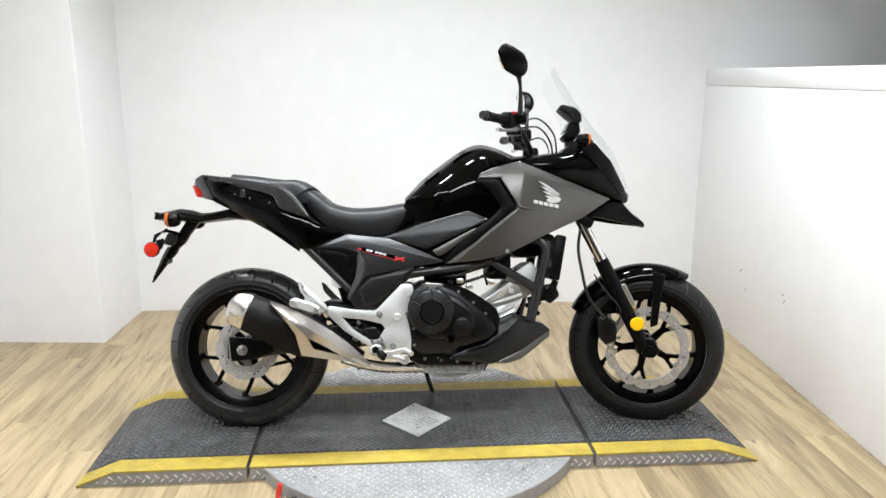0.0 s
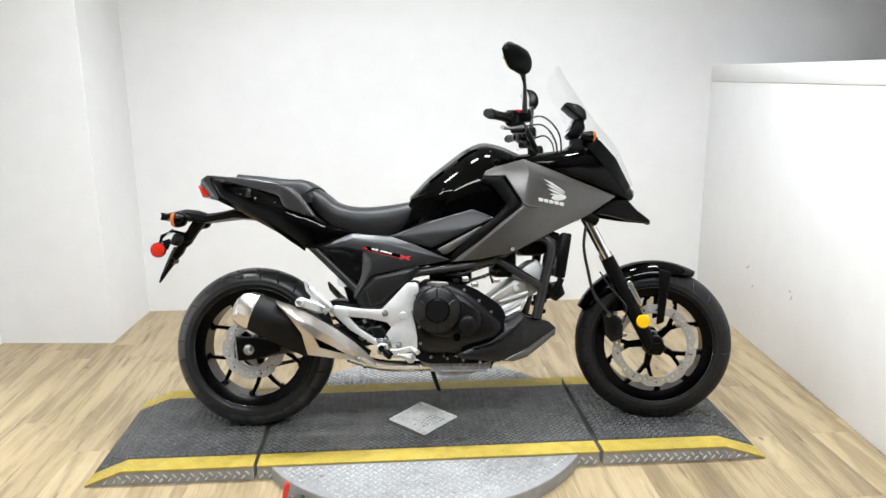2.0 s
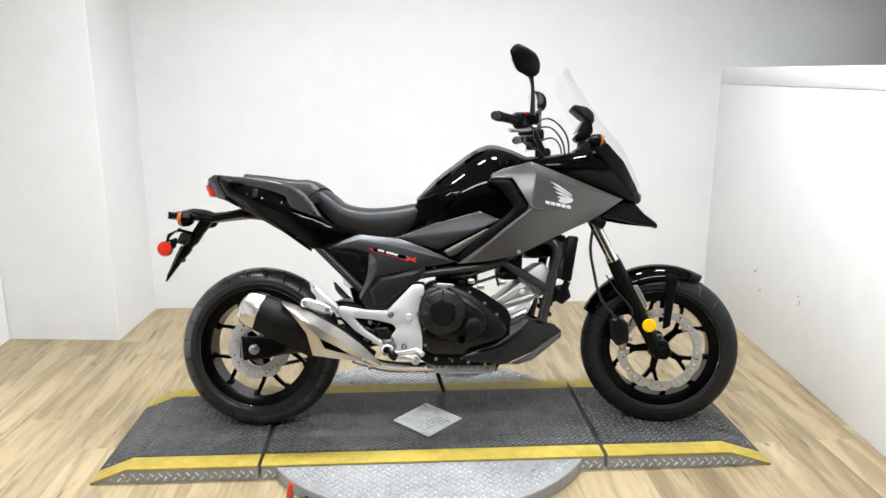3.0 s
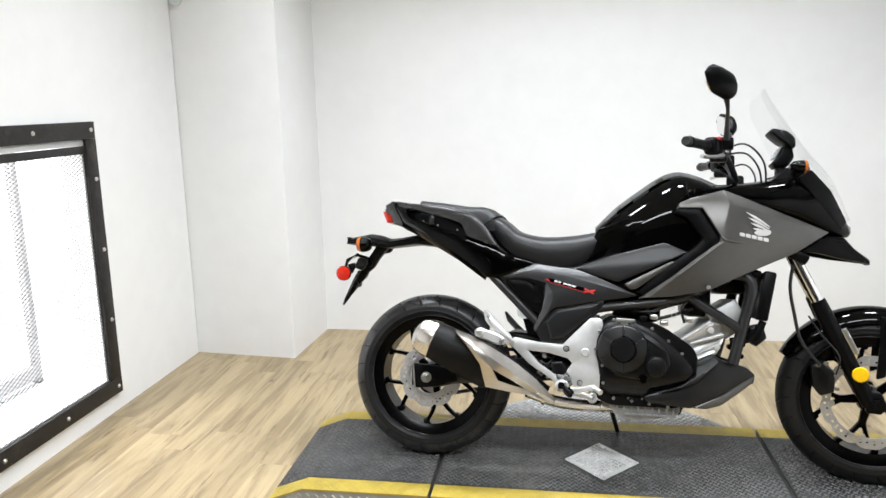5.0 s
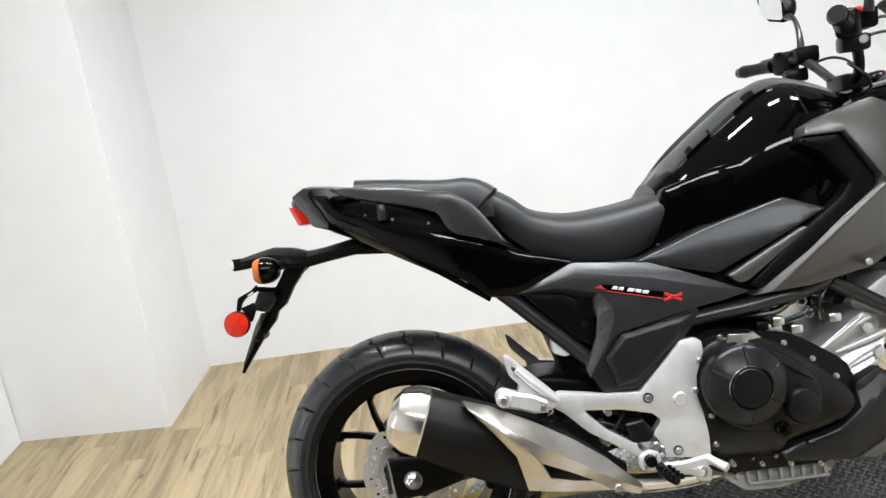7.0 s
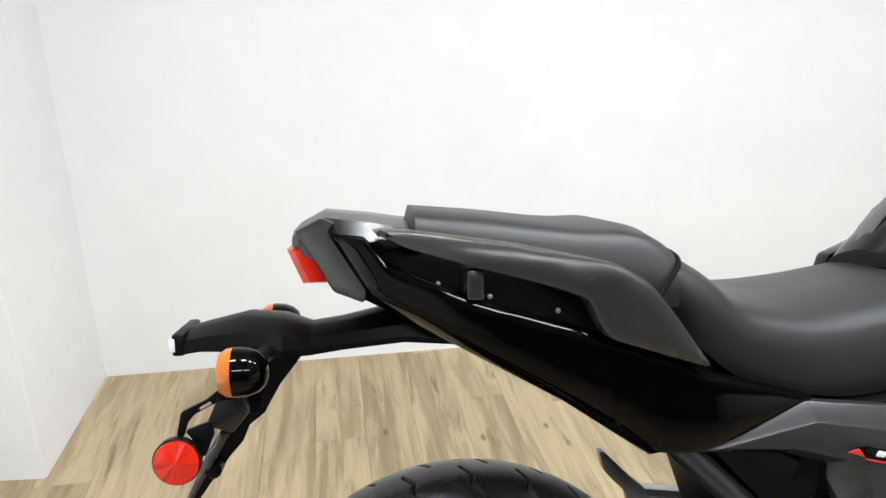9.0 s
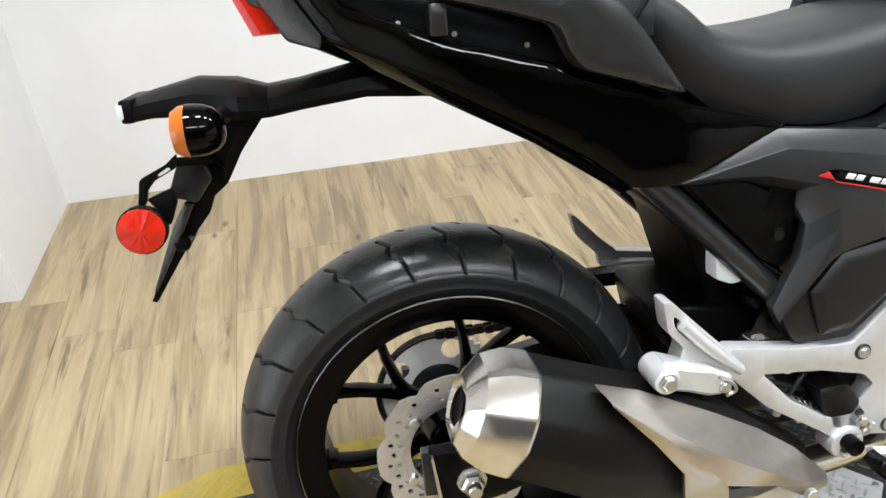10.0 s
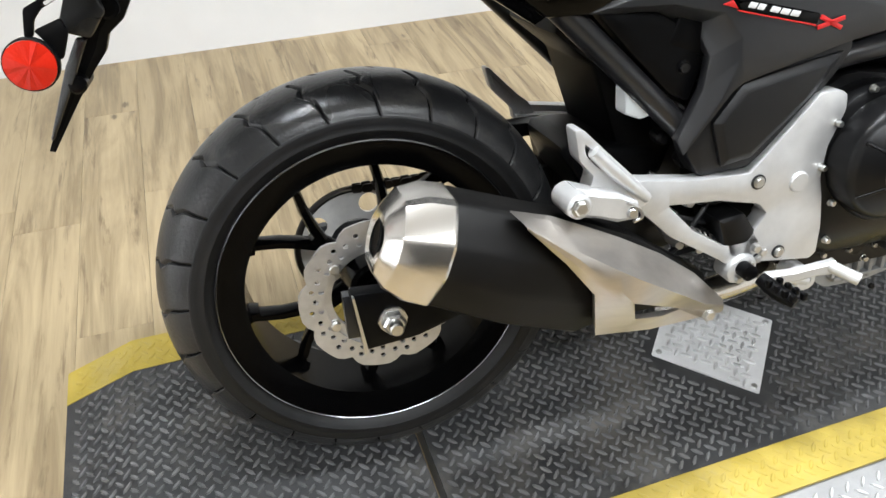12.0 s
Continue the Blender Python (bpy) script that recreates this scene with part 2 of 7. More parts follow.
SLEEVE = material("matt_black_silencer", (0.0045, 0.0042, 0.0040), 0.48, 0.1, vary=0.2, bump=0.3, bump_scale=800, spec=0.16)
REDLENS = lens_material("red_lens", (0.56, 0.020, 0.008))
REDPAINT = material("red_decal", (0.50, 0.012, 0.012), 0.4, vary=0.1)
WHITEDECAL = material("white_decal", (0.60, 0.60, 0.61), 0.4, vary=0.04)
SILVERDECAL = material("silver_decal", (0.62, 0.62, 0.62), 0.35, 0.3, vary=0.04)
RAILGREY = material("charcoal_cast_rail", (0.022, 0.0218, 0.0220), 0.27, 0.1, vary=0.1, bump=0.12, bump_scale=900, spec=0.5)
AMBER = lens_material("amber_lens", (0.42, 0.105, 0.012))
YELREFL = lens_material("yellow_reflector", (0.85, 0.50, 0.01))
LAMPGLASS = lens_material("clear_lamp_lens", (0.20, 0.21, 0.22), 0.08)
SCREEN = clear_material("clear_windscreen")
MIRROR = material("mirror_glass", (0.85, 0.85, 0.85), 0.02, 1.0, vary=0.01)
SCUFF = material("brown_wall_scuff", (0.42, 0.36, 0.31), 0.7, vary=0.2, scale=80)
WHITEPLASTIC = material("milky_white_plastic", (0.62, 0.65, 0.66), 0.4, vary=0.08)
REDVALVE = material("red_lever_paint", (0.60, 0.03, 0.02), 0.35, vary=0.1)
CHAINMAT = material("dark_chain_steel", (0.06, 0.055, 0.05), 0.4, 0.9, vary=0.3)
BARE = material("dim_neighbour_paint", (0.78, 0.79, 0.80), 0.6, vary=0.04, scale=8)
POSTGREY = material("galvanised_post", (0.30, 0.30, 0.30), 0.5, 0.2, vary=0.1)


# ---- mesh helpers ----
def mesh_object(name, verts, faces, mat, parent=None, label="", smooth=30.0, fix=True):
    me = bpy.data.meshes.new(name)
    me.from_pydata([tuple(v) for v in verts], [], [tuple(f) for f in faces])
    if fix:
        bm = bmesh.new()
        bm.from_mesh(me)
        bmesh.ops.remove_doubles(bm, verts=bm.verts, dist=1e-6)
        bmesh.ops.recalc_face_normals(bm, faces=bm.faces)
        bm.to_mesh(me)
        bm.free()
    me.materials.append(mat)
    if smooth:
        me.shade_smooth()
        me.set_sharp_from_angle(angle=radians(smooth))
    ob = new(name, me)
    if parent is not None:
        ob.parent = parent
    if label:
        tagged(ob, label)
    return ob


def part(name, bm, mat, parent, label="", smooth=30.0):
    bmesh.ops.recalc_face_normals(bm, faces=bm.faces)
    me = bpy.data.meshes.new(name)
    bm.to_mesh(me)
    bm.free()
    me.materials.append(mat)
    if smooth:
        me.shade_smooth()
        me.set_sharp_from_angle(angle=radians(smooth))
    ob = new(name, me)
    if parent is not None:
        ob.parent = parent
    if label:
        tagged(ob, label)
    return ob


def thing(name, label, category, m=None, group="", kind=""):
    ob = new(name)
    ob.empty_display_size = 0.1
    if m is not None:
        ob.matrix_basis = m
    return tagged(ob, label, category, group, kind)


def add_box(bm, lo, hi, bevel=0.0, m=None, seg=2):
    """A box between two corners, its edges rounded."""
    c = [(a + b) / 2 for a, b in zip(lo, hi)]
    s = [b - a for a, b in zip(lo, hi)]
    r = bmesh.ops.create_cube(bm, size=1.0, matrix=Matrix.Translation(c) @ Matrix.Diagonal((*s, 1)))
    vs = r["verts"]
    if bevel:
        es = list({e for v in vs for e in v.link_edges})
        g = bmesh.ops.bevel(bm, geom=es, offset=bevel, segments=seg, affect="EDGES", profile=0.5)
        vs = list({v for f in g["faces"] for v in f.verts} | {v for v in vs if v.is_valid})
    if m is not None:
        bmesh.ops.transform(bm, matrix=m, verts=vs)
    return vs


def box(name, lo, hi, mat, parent=None, bevel=0.0, m=None, label=""):
    bm = bmesh.new()
    add_box(bm, lo, hi, bevel, m)
    return part(name, bm, mat, parent, label)


def spline(pts, n):
    """n points on a smooth curve through pts."""
    P = np.array(pts, float)
    if len(P) < 3:
        return np.array([P[0] + (P[-1] - P[0]) * t for t in np.linspace(0, 1, n)])
    d = np.r_[0, np.cumsum(np.linalg.norm(np.diff(P, axis=0), axis=1) ** 0.5)]
    Q = np.vstack([2 * P[0] - P[1], P, 2 * P[-1] - P[-2]])
    dd = np.r_[d[0] - (d[1] - d[0]), d, d[-1] + (d[-1] - d[-2])]
    out = []
    for t in np.linspace(0, d[-1], n):
        i = min(max(np.searchsorted(d, t, "right") - 1, 0), len(P) - 2) + 1
        t0, t1, t2, t3 = dd[i - 1 : i + 3]
        p0, p1, p2, p3 = Q[i - 1 : i + 3]
        m1 = (t2 - t1) * ((p1 - p0) / (t1 - t0) - (p2 - p0) / (t2 - t0) + (p2 - p1) / (t2 - t1))
        m2 = (t2 - t1) * ((p2 - p1) / (t2 - t1) - (p3 - p1) / (t3 - t1) + (p3 - p2) / (t3 - t2))
        s = (t - t1) / (t2 - t1)
        out.append((2 * s**3 - 3 * s**2 + 1) * p1 + (s**3 - 2 * s**2 + s) * m1 + (-2 * s**3 + 3 * s**2) * p2 + (s**3 - s**2) * m2)
    return np.array(out)


def tube_geometry(pts, radius, n=24, k=12, flat=1.0):
    """A round bar swept along a smooth line; radius may be a list along it."""
    C = spline(pts, n)
    T = np.gradient(C, axis=0)
    T /= np.linalg.norm(T, axis=1)[:, None]
    rad = np.interp(np.linspace(0, 1, n), np.linspace(0, 1, len(radius)), radius) if hasattr(radius, "__len__") else np.full(n, radius)
    side = np.array((0.0, 1.0, 0.0)) if abs(T[0][1]) < 0.9 else np.array((1.0, 0.0, 0.0))
    verts, faces = [], []
    for c, t, r in zip(C, T, rad):
        side = side - t * (side @ t)
        side /= np.linalg.norm(side)
        up = np.cross(t, side)
        for j in range(k):
            a = 2 * math.pi * j / k
            verts.append(c + r * (math.cos(a) * side * flat + math.sin(a) * up))
    for i in range(n - 1):
        for j in range(k):
            faces.append((i * k + j, i * k + (j + 1) % k, (i + 1) * k + (j + 1) % k, (i + 1) * k + j))
    faces.append(tuple(range(k))[::-1])
    faces.append(tuple(range((n - 1) * k, n * k)))
    return verts, faces


def tube(name, pts, radius, mat, parent, n=24, k=12, label="", flat=1.0):
    v, f = tube_geometry(pts, radius, n, k, flat)
    return mesh_object(name, v, f, mat, parent, label, 45)


def joined(name, pieces, mat, parent, label="", smooth=30.0):
    """One mesh out of several (verts, faces) pieces."""
    V, F = [], []
    for v, f in pieces:
        o = len(V)
        V += [tuple(p) for p in v]
        F += [tuple(i + o for i in g) for g in f]
    return mesh_object(name, V, F, mat, parent, label, smooth)


def lathe_geometry(profile, centre, n=48, closed=False, axis="v"):
    """Turns a profile of (radius, offset along the axle) about an axle across the bike."""
    u0, v0, w0 = centre
    verts, faces, k = [], [], len(profile)
    for i in range(n):
        a = 2 * math.pi * i / n
        for r, v in profile:
            verts.append((u0 + r * math.cos(a), v0 + v, w0 + r * math.sin(a)))
    for i in range(n):
        j = (i + 1) % n
        for p in range(k if closed else k - 1):
            q = (p + 1) % k
            faces.append((i * k + p, j * k + p, j * k + q, i * k + q))
    if not closed:
        for p in (0, k - 1):
            if profile[p][0] > 1e-5:
                faces.append(tuple(i * k + p for i in range(n)))
    return verts, faces


def lathe(name, profile, centre, mat, parent, n=48, closed=False, label="", smooth=30.0):
    v, f = lathe_geometry(profile, centre, n, closed)
    return mesh_object(name, v, f, mat, parent, label, smooth)


def round_poly(pts, rad, n=3):
    """The outline with its corners cut round, and counterclockwise."""
    P = [np.array(p, float) for p in pts]
    area = sum(a[0] * b[1] - a[1] * b[0] for a, b in zip(P, P[1:] + P[:1]))
    if area < 0:
        P = P[::-1]
    out = []
    for i, p in enumerate(P):
        a, b = P[i - 1] - p, P[(i + 1) % len(P)] - p
        la, lb = np.linalg.norm(a), np.linalg.norm(b)
        cut = min(rad, 0.42 * la, 0.42 * lb)
        s, e = p + a / la * cut, p + b / lb * cut
        for t in np.linspace(0, 1, n):
            out.append((1 - t) ** 2 * s + 2 * t * (1 - t) * p + t * t * e)
    res = []
    for i, p in enumerate(out):
        q = out[(i + 1) % len(out)]
        m = max(1, int(np.linalg.norm(q - p) / 0.02))
        res += [p + (q - p) * t / m for t in range(m)]
    return np.array(res)


def inset(P, d):
    prev, nxt = np.roll(P, 1, 0), np.roll(P, -1, 0)
    e1, e2 = P - prev, nxt - P
    n1 = np.c_[-e1[:, 1], e1[:, 0]] / (np.linalg.norm(e1, axis=1)[:, None] + 1e-9)
    n2 = np.c_[-e2[:, 1], e2[:, 0]] / (np.linalg.norm(e2, axis=1)[:, None] + 1e-9)
    n = n1 + n2
    ln = np.linalg.norm(n, axis=1)[:, None]
    n = n / np.maximum(ln, 0.5)
    return P + n * d


def inside(P, x, y):
    q = np.roll(P, -1, 0)
    c = (P[:, 1] > y) != (q[:, 1] > y)
    with np.errstate(divide="ignore", invalid="ignore"):
        xs = (q[:, 0] - P[:, 0]) * (y - P[:, 1]) / (q[:, 1] - P[:, 1]) + P[:, 0]
    return bool((c & (x < xs)).sum() % 2)


def fill(loops, grid=0.0):
    """Triangles that fill the first loop, leaving the other loops open."""
    pts, edges = [], []
    for L in loops:
        o = len(pts)
        pts += [Vector((float(x), float(y))) for x, y in L]
        edges += [(o + i, o + (i + 1) % len(L)) for i in range(len(L))]
    if grid:
        P = np.array(loops[0])
        for x in np.arange(P[:, 0].min(), P[:, 0].max(), grid):
            for y in np.arange(P[:, 1].min(), P[:, 1].max(), grid):
                if inside(P, x, y) and np.min(np.hypot(P[:, 0] - x, P[:, 1] - y)) > 0.55 * grid and not any(inside(np.array(L), x, y) for L in loops[1:]):
                    pts.append(Vector((float(x), float(y))))
    vo, _, fo, _, _, _ = delaunay_2d_cdt(pts, edges, [], 0, 1e-7)
    keep, P, H = [], np.array(loops[0]), [np.array(L) for L in loops[1:]]
    for f in fo:
        c = sum((vo[i] for i in f), Vector((0, 0))) / len(f)
        if inside(P, c.x, c.y) and not any(inside(h, c.x, c.y) for h in H):
            keep.append(tuple(f))
    return [(p.x, p.y) for p in vo], keep


def panel_geometry(outline, depth, thick=0.012, r=0.0045, corner=0.006, grid=0.02, crown=0.0, flip=False, holes=()):
    """A moulded panel on the side of the bike: outline in (along, up), its distance from the middle plane, rounded rim, closed back."""
    D = depth if callable(depth) else (lambda u, w: depth)
    P = round_poly(outline, corner)
    R1, R2 = inset(P, 0.3 * r), inset(P, r)
    verts, faces, k = [], [], len(P)
    for ring, back in ((P, thick), (P, r), (R1, 0.3 * r), (R2, 0.0)):
        verts += [(u, -(D(u, w) - back), w) for u, w in ring]
    for a in range(3):
        for i in range(k):
            j = (i + 1) % k
            faces.append((a * k + i, a * k + j, (a + 1) * k + j, (a + 1) * k + i))
    H = [round_poly(h, min(corner, 0.004)) for h in holes]
    vo, fo = fill([R2] + H, grid)
    o = len(verts)
    for u, w in vo:
        d = 0.0
        if crown:
            near = np.min(np.hypot(P[:, 0] - u, P[:, 1] - w))
            d = crown * (1 - math.exp(-near / 0.03)) - crown * (1 - math.exp(-r / 0.03))
        verts.append((u, -(D(u, w) + d), w))
    faces += [tuple(i + o for i in f) for f in fo]
    for h in H:
        o, m = len(verts), len(h)
        verts += [(u, -D(u, w) , w) for u, w in h] + [(u, -(D(u, w) - thick), w) for u, w in h]
        faces += [(o + i, o + (i + 1) % m, o + m + (i + 1) % m, o + m + i) for i in range(m)]
    vb, fb = fill([P] + H)
    o = len(verts)
    verts += [(u, -(D(u, w) - thick), w) for u, w in vb]
    faces += [tuple(i + o for i in f)[::-1] for f in fb]
    if flip:
        verts = [(u, -v, w) for u, v, w in verts]
        faces = [f[::-1] for f in faces]
    return verts, faces


def panel(name, outline, depth, mat, parent, both=True, label="", smooth=35.0, **kw):
    first = mesh_object(name, *panel_geometry(outline, depth, **kw), mat, parent, label, smooth)
    if both:
        mesh_object(name, *panel_geometry(outline, depth, flip=True, **kw), mat, parent, label, smooth)
    return first


def plate_geometry(outline, holes, v0, v1, corner=0.006, bevel=0.0015):
    """A flat plate across the bike with holes through it."""
    P = round_poly(outline, corner)
    H = [round_poly(h, corner) for h in holes]
    verts, faces = [], []
    vo, fo = fill([P] + H)
    n = len(vo)
    for v in (v0, v1):
        verts += [(u, v, w) for u, w in vo]
    faces += [tuple(f) for f in fo] + [tuple(i + n for i in f)[::-1] for f in fo]
    for L in [P] + H:
        o, k = len(verts), len(L)
        verts += [(u, v0, w) for u, w in L] + [(u, v1, w) for u, w in L]
        faces += [(o + i, o + (i + 1) % k, o + k + (i + 1) % k, o + k + i) for i in range(k)]
    return verts, faces


def plate(name, outline, holes, v0, v1, mat, parent, label="", bevel=0.0025, corner=0.006):
    ob = mesh_object(name, *plate_geometry(outline, holes, v0, v1, corner), mat, parent, label, 0)
    if bevel:
        bm = bmesh.new()
        bm.from_mesh(ob.data)
        es = [e for e in bm.edges if len(e.link_faces) == 2 and e.calc_face_angle() > 0.9]
        bmesh.ops.bevel(bm, geom=es, offset=bevel, segments=2, affect="EDGES", profile=0.5, clamp_overlap=True)
        bm.to_mesh(ob.data)
        bm.free()
    ob.data.shade_smooth()
    ob.data.set_sharp_from_angle(angle=radians(35))
    return ob


def loft_geometry(rings):
    k, n = len(rings[0]), len(rings)
    verts = [tuple(p) for ring in rings for p in ring]
    faces = [(i * k + j, i * k + (j + 1) % k, (i + 1) * k + (j + 1) % k, (i + 1) * k + j) for i in range(n - 1) for j in range(k)]
    faces += [tuple(range(k))[::-1], tuple(range((n - 1) * k, n * k))]
    return verts, faces


def oval(u, half, top, bottom, power=2.6, k=40, tilt=0.0, low=None):
    """A rounded section across the bike at u: half its width, top and bottom heights; low: the power below the middle."""
    mid, hh, ring = (top + bottom) / 2, (top - bottom) / 2, []
    for j in range(k):
        a = 2 * math.pi * j / k
        c, s = math.cos(a), math.sin(a)
        p = power if s >= 0 or low is None else low
        v = math.copysign(abs(c) ** (2 / p), c) * half
        w = math.copysign(abs(s) ** (2 / p), s) * hh
        ring.append((u + tilt * w, v, mid + w))
    return ring


def loft_spline(rows, n, power=2.6, k=40, low=None):
    """rows: (u, half width, top, bottom) along the bike, smoothed."""
    R = spline(rows, n)
    return [oval(u, max(h, 0.002), t, b, power, k, 0.0, low) for u, h, t, b in R]


def shell(name, verts, faces, mat, parent, both=True, label="", thick=0.012, bevel=0.0035, smooth=28.0, fold=0.12):
    """A moulded panel of flat facets: verts (along, out, up) by key, faces by keys; folds slightly rounded, the back closed."""
    made = None
    for sg in (-1, 1) if both else (-1,):
        keys = list(verts)
        n = len(keys)
        V = [(u, sg * v, w) for u, v, w in verts.values()] + [(u, sg * (v - thick), w) for u, v, w in verts.values()]
        F = [tuple(keys.index(k) for k in f) for f in faces]
        count = {}
        for f in F:
            for a, b in zip(f, f[1:] + f[:1]):
                count.setdefault((min(a, b), max(a, b)), []).append((a, b))
        rim = [e[0] for e in count.values() if len(e) == 1]
        F = F + [tuple(i + n for i in f[::-1]) for f in F] + [(b, a, a + n, b + n) for a, b in rim]
        ob = mesh_object(name, V, F, mat, parent, label, 0)
        if bevel:
            bm = bmesh.new()
            bm.from_mesh(ob.data)
            es = [e for e in bm.edges if len(e.link_faces) == 2 and e.calc_face_angle() > fold]
            bmesh.ops.bevel(bm, geom=es, offset=bevel, segments=2, affect="EDGES", profile=0.5, clamp_overlap=True)
            bm.to_mesh(ob.data)
            bm.free()
        ob.data.shade_smooth()
        ob.data.set_sharp_from_angle(angle=radians(smooth))
        made = made or ob
    return made


def bolt_geometry(u, v, w, r=0.007, h=0.006, out=-1, hexed=True):
    k = 6 if hexed else 14
    prof = [(r * 1.25, 0.0), (r * 1.25, 0.0015), (r, 0.0016), (r, h * 0.8), (r * 0.8, h), (0.0001, h)]
    return lathe_geometry([(a, out * b) for a, b in prof], (u, v, w), k)


def bolt(u, v, w, parent, r=0.007, h=0.006, out=-1, mat=None, hexed=True):
    return mesh_object("bolt", *bolt_geometry(u, v, w, r, h, out, hexed), mat or BOLT, parent, "", 30)


# ---- the room ----
X_LEFT, Y_BACK, Y_COL, X_COL, ROOM_H, Y_NEAR = -1.56, 1.71, 1.185, -0.94, 2.9, -4.6


def wall_geometry(outline, holes, a0, a1, across):
    """A wall of thickness a0 to a1 along x or y, with openings through it."""
    v, f = plate_geometry(outline, holes, a0, a1, 0.0004)
    return ([(b, a, c) for a, b, c in v], f) if across == "x" else (v, f)


def setting(name, verts, faces, mat, label, category):
    return tagged(mesh_object(name, verts, faces, mat, None, "", 0), label, category, "", "structure")


OPEN = [(-1.10, 0.17), (0.32, 0.17), (0.32, 1.27), (-1.10, 1.27)]
wall_left = setting("wall_left", *wall_geometry([(Y_NEAR, 0), (Y_COL + 0.018, 0), (Y_COL + 0.018, ROOM_H), (Y_NEAR, ROOM_H)], [OPEN], X_LEFT - 0.12, X_LEFT, "x"), WALL, "white painted wall with a meshed window opening", "wall")
wall_back = setting("wall_back", *wall_geometry([(X_COL, 0), (4.3, 0), (4.3, ROOM_H), (X_COL, ROOM_H)], [], Y_BACK, Y_BACK + 0.12, "y"), WALL, "plain white painted back wall", "wall")
# never in view: added behind the camera, dark to keep reflections and fill low
wall_near = setting("wall_near", *wall_geometry([(X_LEFT - 0.12, 0), (4.3, 0), (4.3, ROOM_H), (X_LEFT - 0.12, ROOM_H)], [], Y_NEAR - 0.12, Y_NEAR, "y"), GREYWALL, "grey wall closing the room", "wall")
bm = bmesh.new()
plan = [(X_LEFT - 0.12, Y_COL + 0.012), (X_LEFT - 0.001, Y_COL + 0.025), (-0.958, Y_COL - 0.028), (-0.933, Y_BACK + 0.12), (X_LEFT - 0.12, Y_BACK + 0.12)]
low, top = ([bm.verts.new((x, y, z)) for x, y in plan] for z in (0, ROOM_H))
bm.faces.new(low[::-1])
bm.faces.new(top)
for i in range(5):
    bm.faces.new((low[i], low[(i + 1) % 5], top[(i + 1) % 5], top[i]))
bmesh.ops.bevel(bm, geom=[e for e in bm.edges if abs(e.verts[0].co.z - e.verts[1].co.z) > 1 and e.verts[0].co.x > -1.2], offset=0.005, segments=2, affect="EDGES")
wall_column = tagged(part("wall_column", bm, WALL, None), "white boxed-out wall column in the corner", "wall", "", "structure")

# the side wall leans in plan by about three degrees; a half wall with a cap, the upper wall set back
SIDE = pose(2.405, 0, 0, 0, 0, -3.2)
bm = bmesh.new()
add_box(bm, (0, Y_NEAR - 0.2, 0), (1.5, Y_BACK + 0.05, 1.35), 0.003, SIDE)
wall_right = tagged(part("wall_right", bm, WALL, None), "white half-height side wall with scuffs", "wall", "", "structure")
for y, z, ln, tilt in ((0.981, 0.386, 0.045, -35), (0.483, 0.363, 0.03, -62), (0.500, 0.392, 0.02, 20), (0.905, 0.30, 0.02, -50)):
    ring = [(math.cos(a) * ln / 2, math.sin(a) * 0.0035 * (1 + 0.5 * math.sin(3 * a))) for a in np.linspace(0, 2 * math.pi, 14, endpoint=False)]
    c, sn = math.cos(radians(tilt)), math.sin(radians(tilt))
    V = [(x, y + a * c - b * sn, z + a * sn + b * c) for x in (-0.0008, 0.001) for a, b in ring]
    F = [tuple(range(14)), tuple(range(27, 13, -1))] + [(i, (i + 1) % 14, 14 + (i + 1) % 14, 14 + i) for i in range(14)]
    mesh_object("scuff_mark", [tuple(SIDE @ Vector(p)) for p in V], F, SCUFF, wall_right, "", 0)
bm = bmesh.new()
add_box(bm, (-0.003, Y_NEAR - 0.2, 1.3506), (1.5, Y_BACK + 0.02, 1.445), 0.006, SIDE)
trim = tagged(part("trim", bm, WALL, None), "white cap board along the half wall", "trim", "", "structure")
ring = [(0.0, 2.40), (0.0, ROOM_H), (1.62, ROOM_H), (1.62, 1.30), (1.505, 1.30), (1.505, 2.40)]
V = [(x, y, z) for y in (Y_NEAR - 0.2, Y_BACK + 0.05) for x, z in ring]
F = [(0, 1, 2, 5), (2, 3, 4, 5), (6, 11, 8, 7), (8, 11, 10, 9)] + [(i, i + 6, (i + 1) % 6 + 6, (i + 1) % 6) for i in range(6)]
wall_upper = mesh_object("wall_upper", [tuple(SIDE @ Vector(p)) for p in V], F, WALL, None, "", 0)
tagged(wall_upper, "white wall of the shaded recess over the half wall", "wall", "", "structure")
bm = bmesh.new()
add_box(bm, (-1.70, Y_NEAR - 0.15, ROOM_H), (4.4, Y_BACK + 0.15, ROOM_H + 0.1))
ceiling = tagged(part("ceiling", bm, CEIL, None), "plain white ceiling", "ceiling", "", "structure")

fitting = thing("wall_fitting", "small round white plastic fitting on the wall", "wall fitting")
lathe("fitting_cap", [(0.034, 0.0), (0.034, -0.010), (0.030, -0.016), (0.022, -0.017), (0.020, -0.012), (0.0001, -0.012)], (-1.515, Y_COL + 0.0195, 1.962), WHITEPLASTIC, fitting, 32)

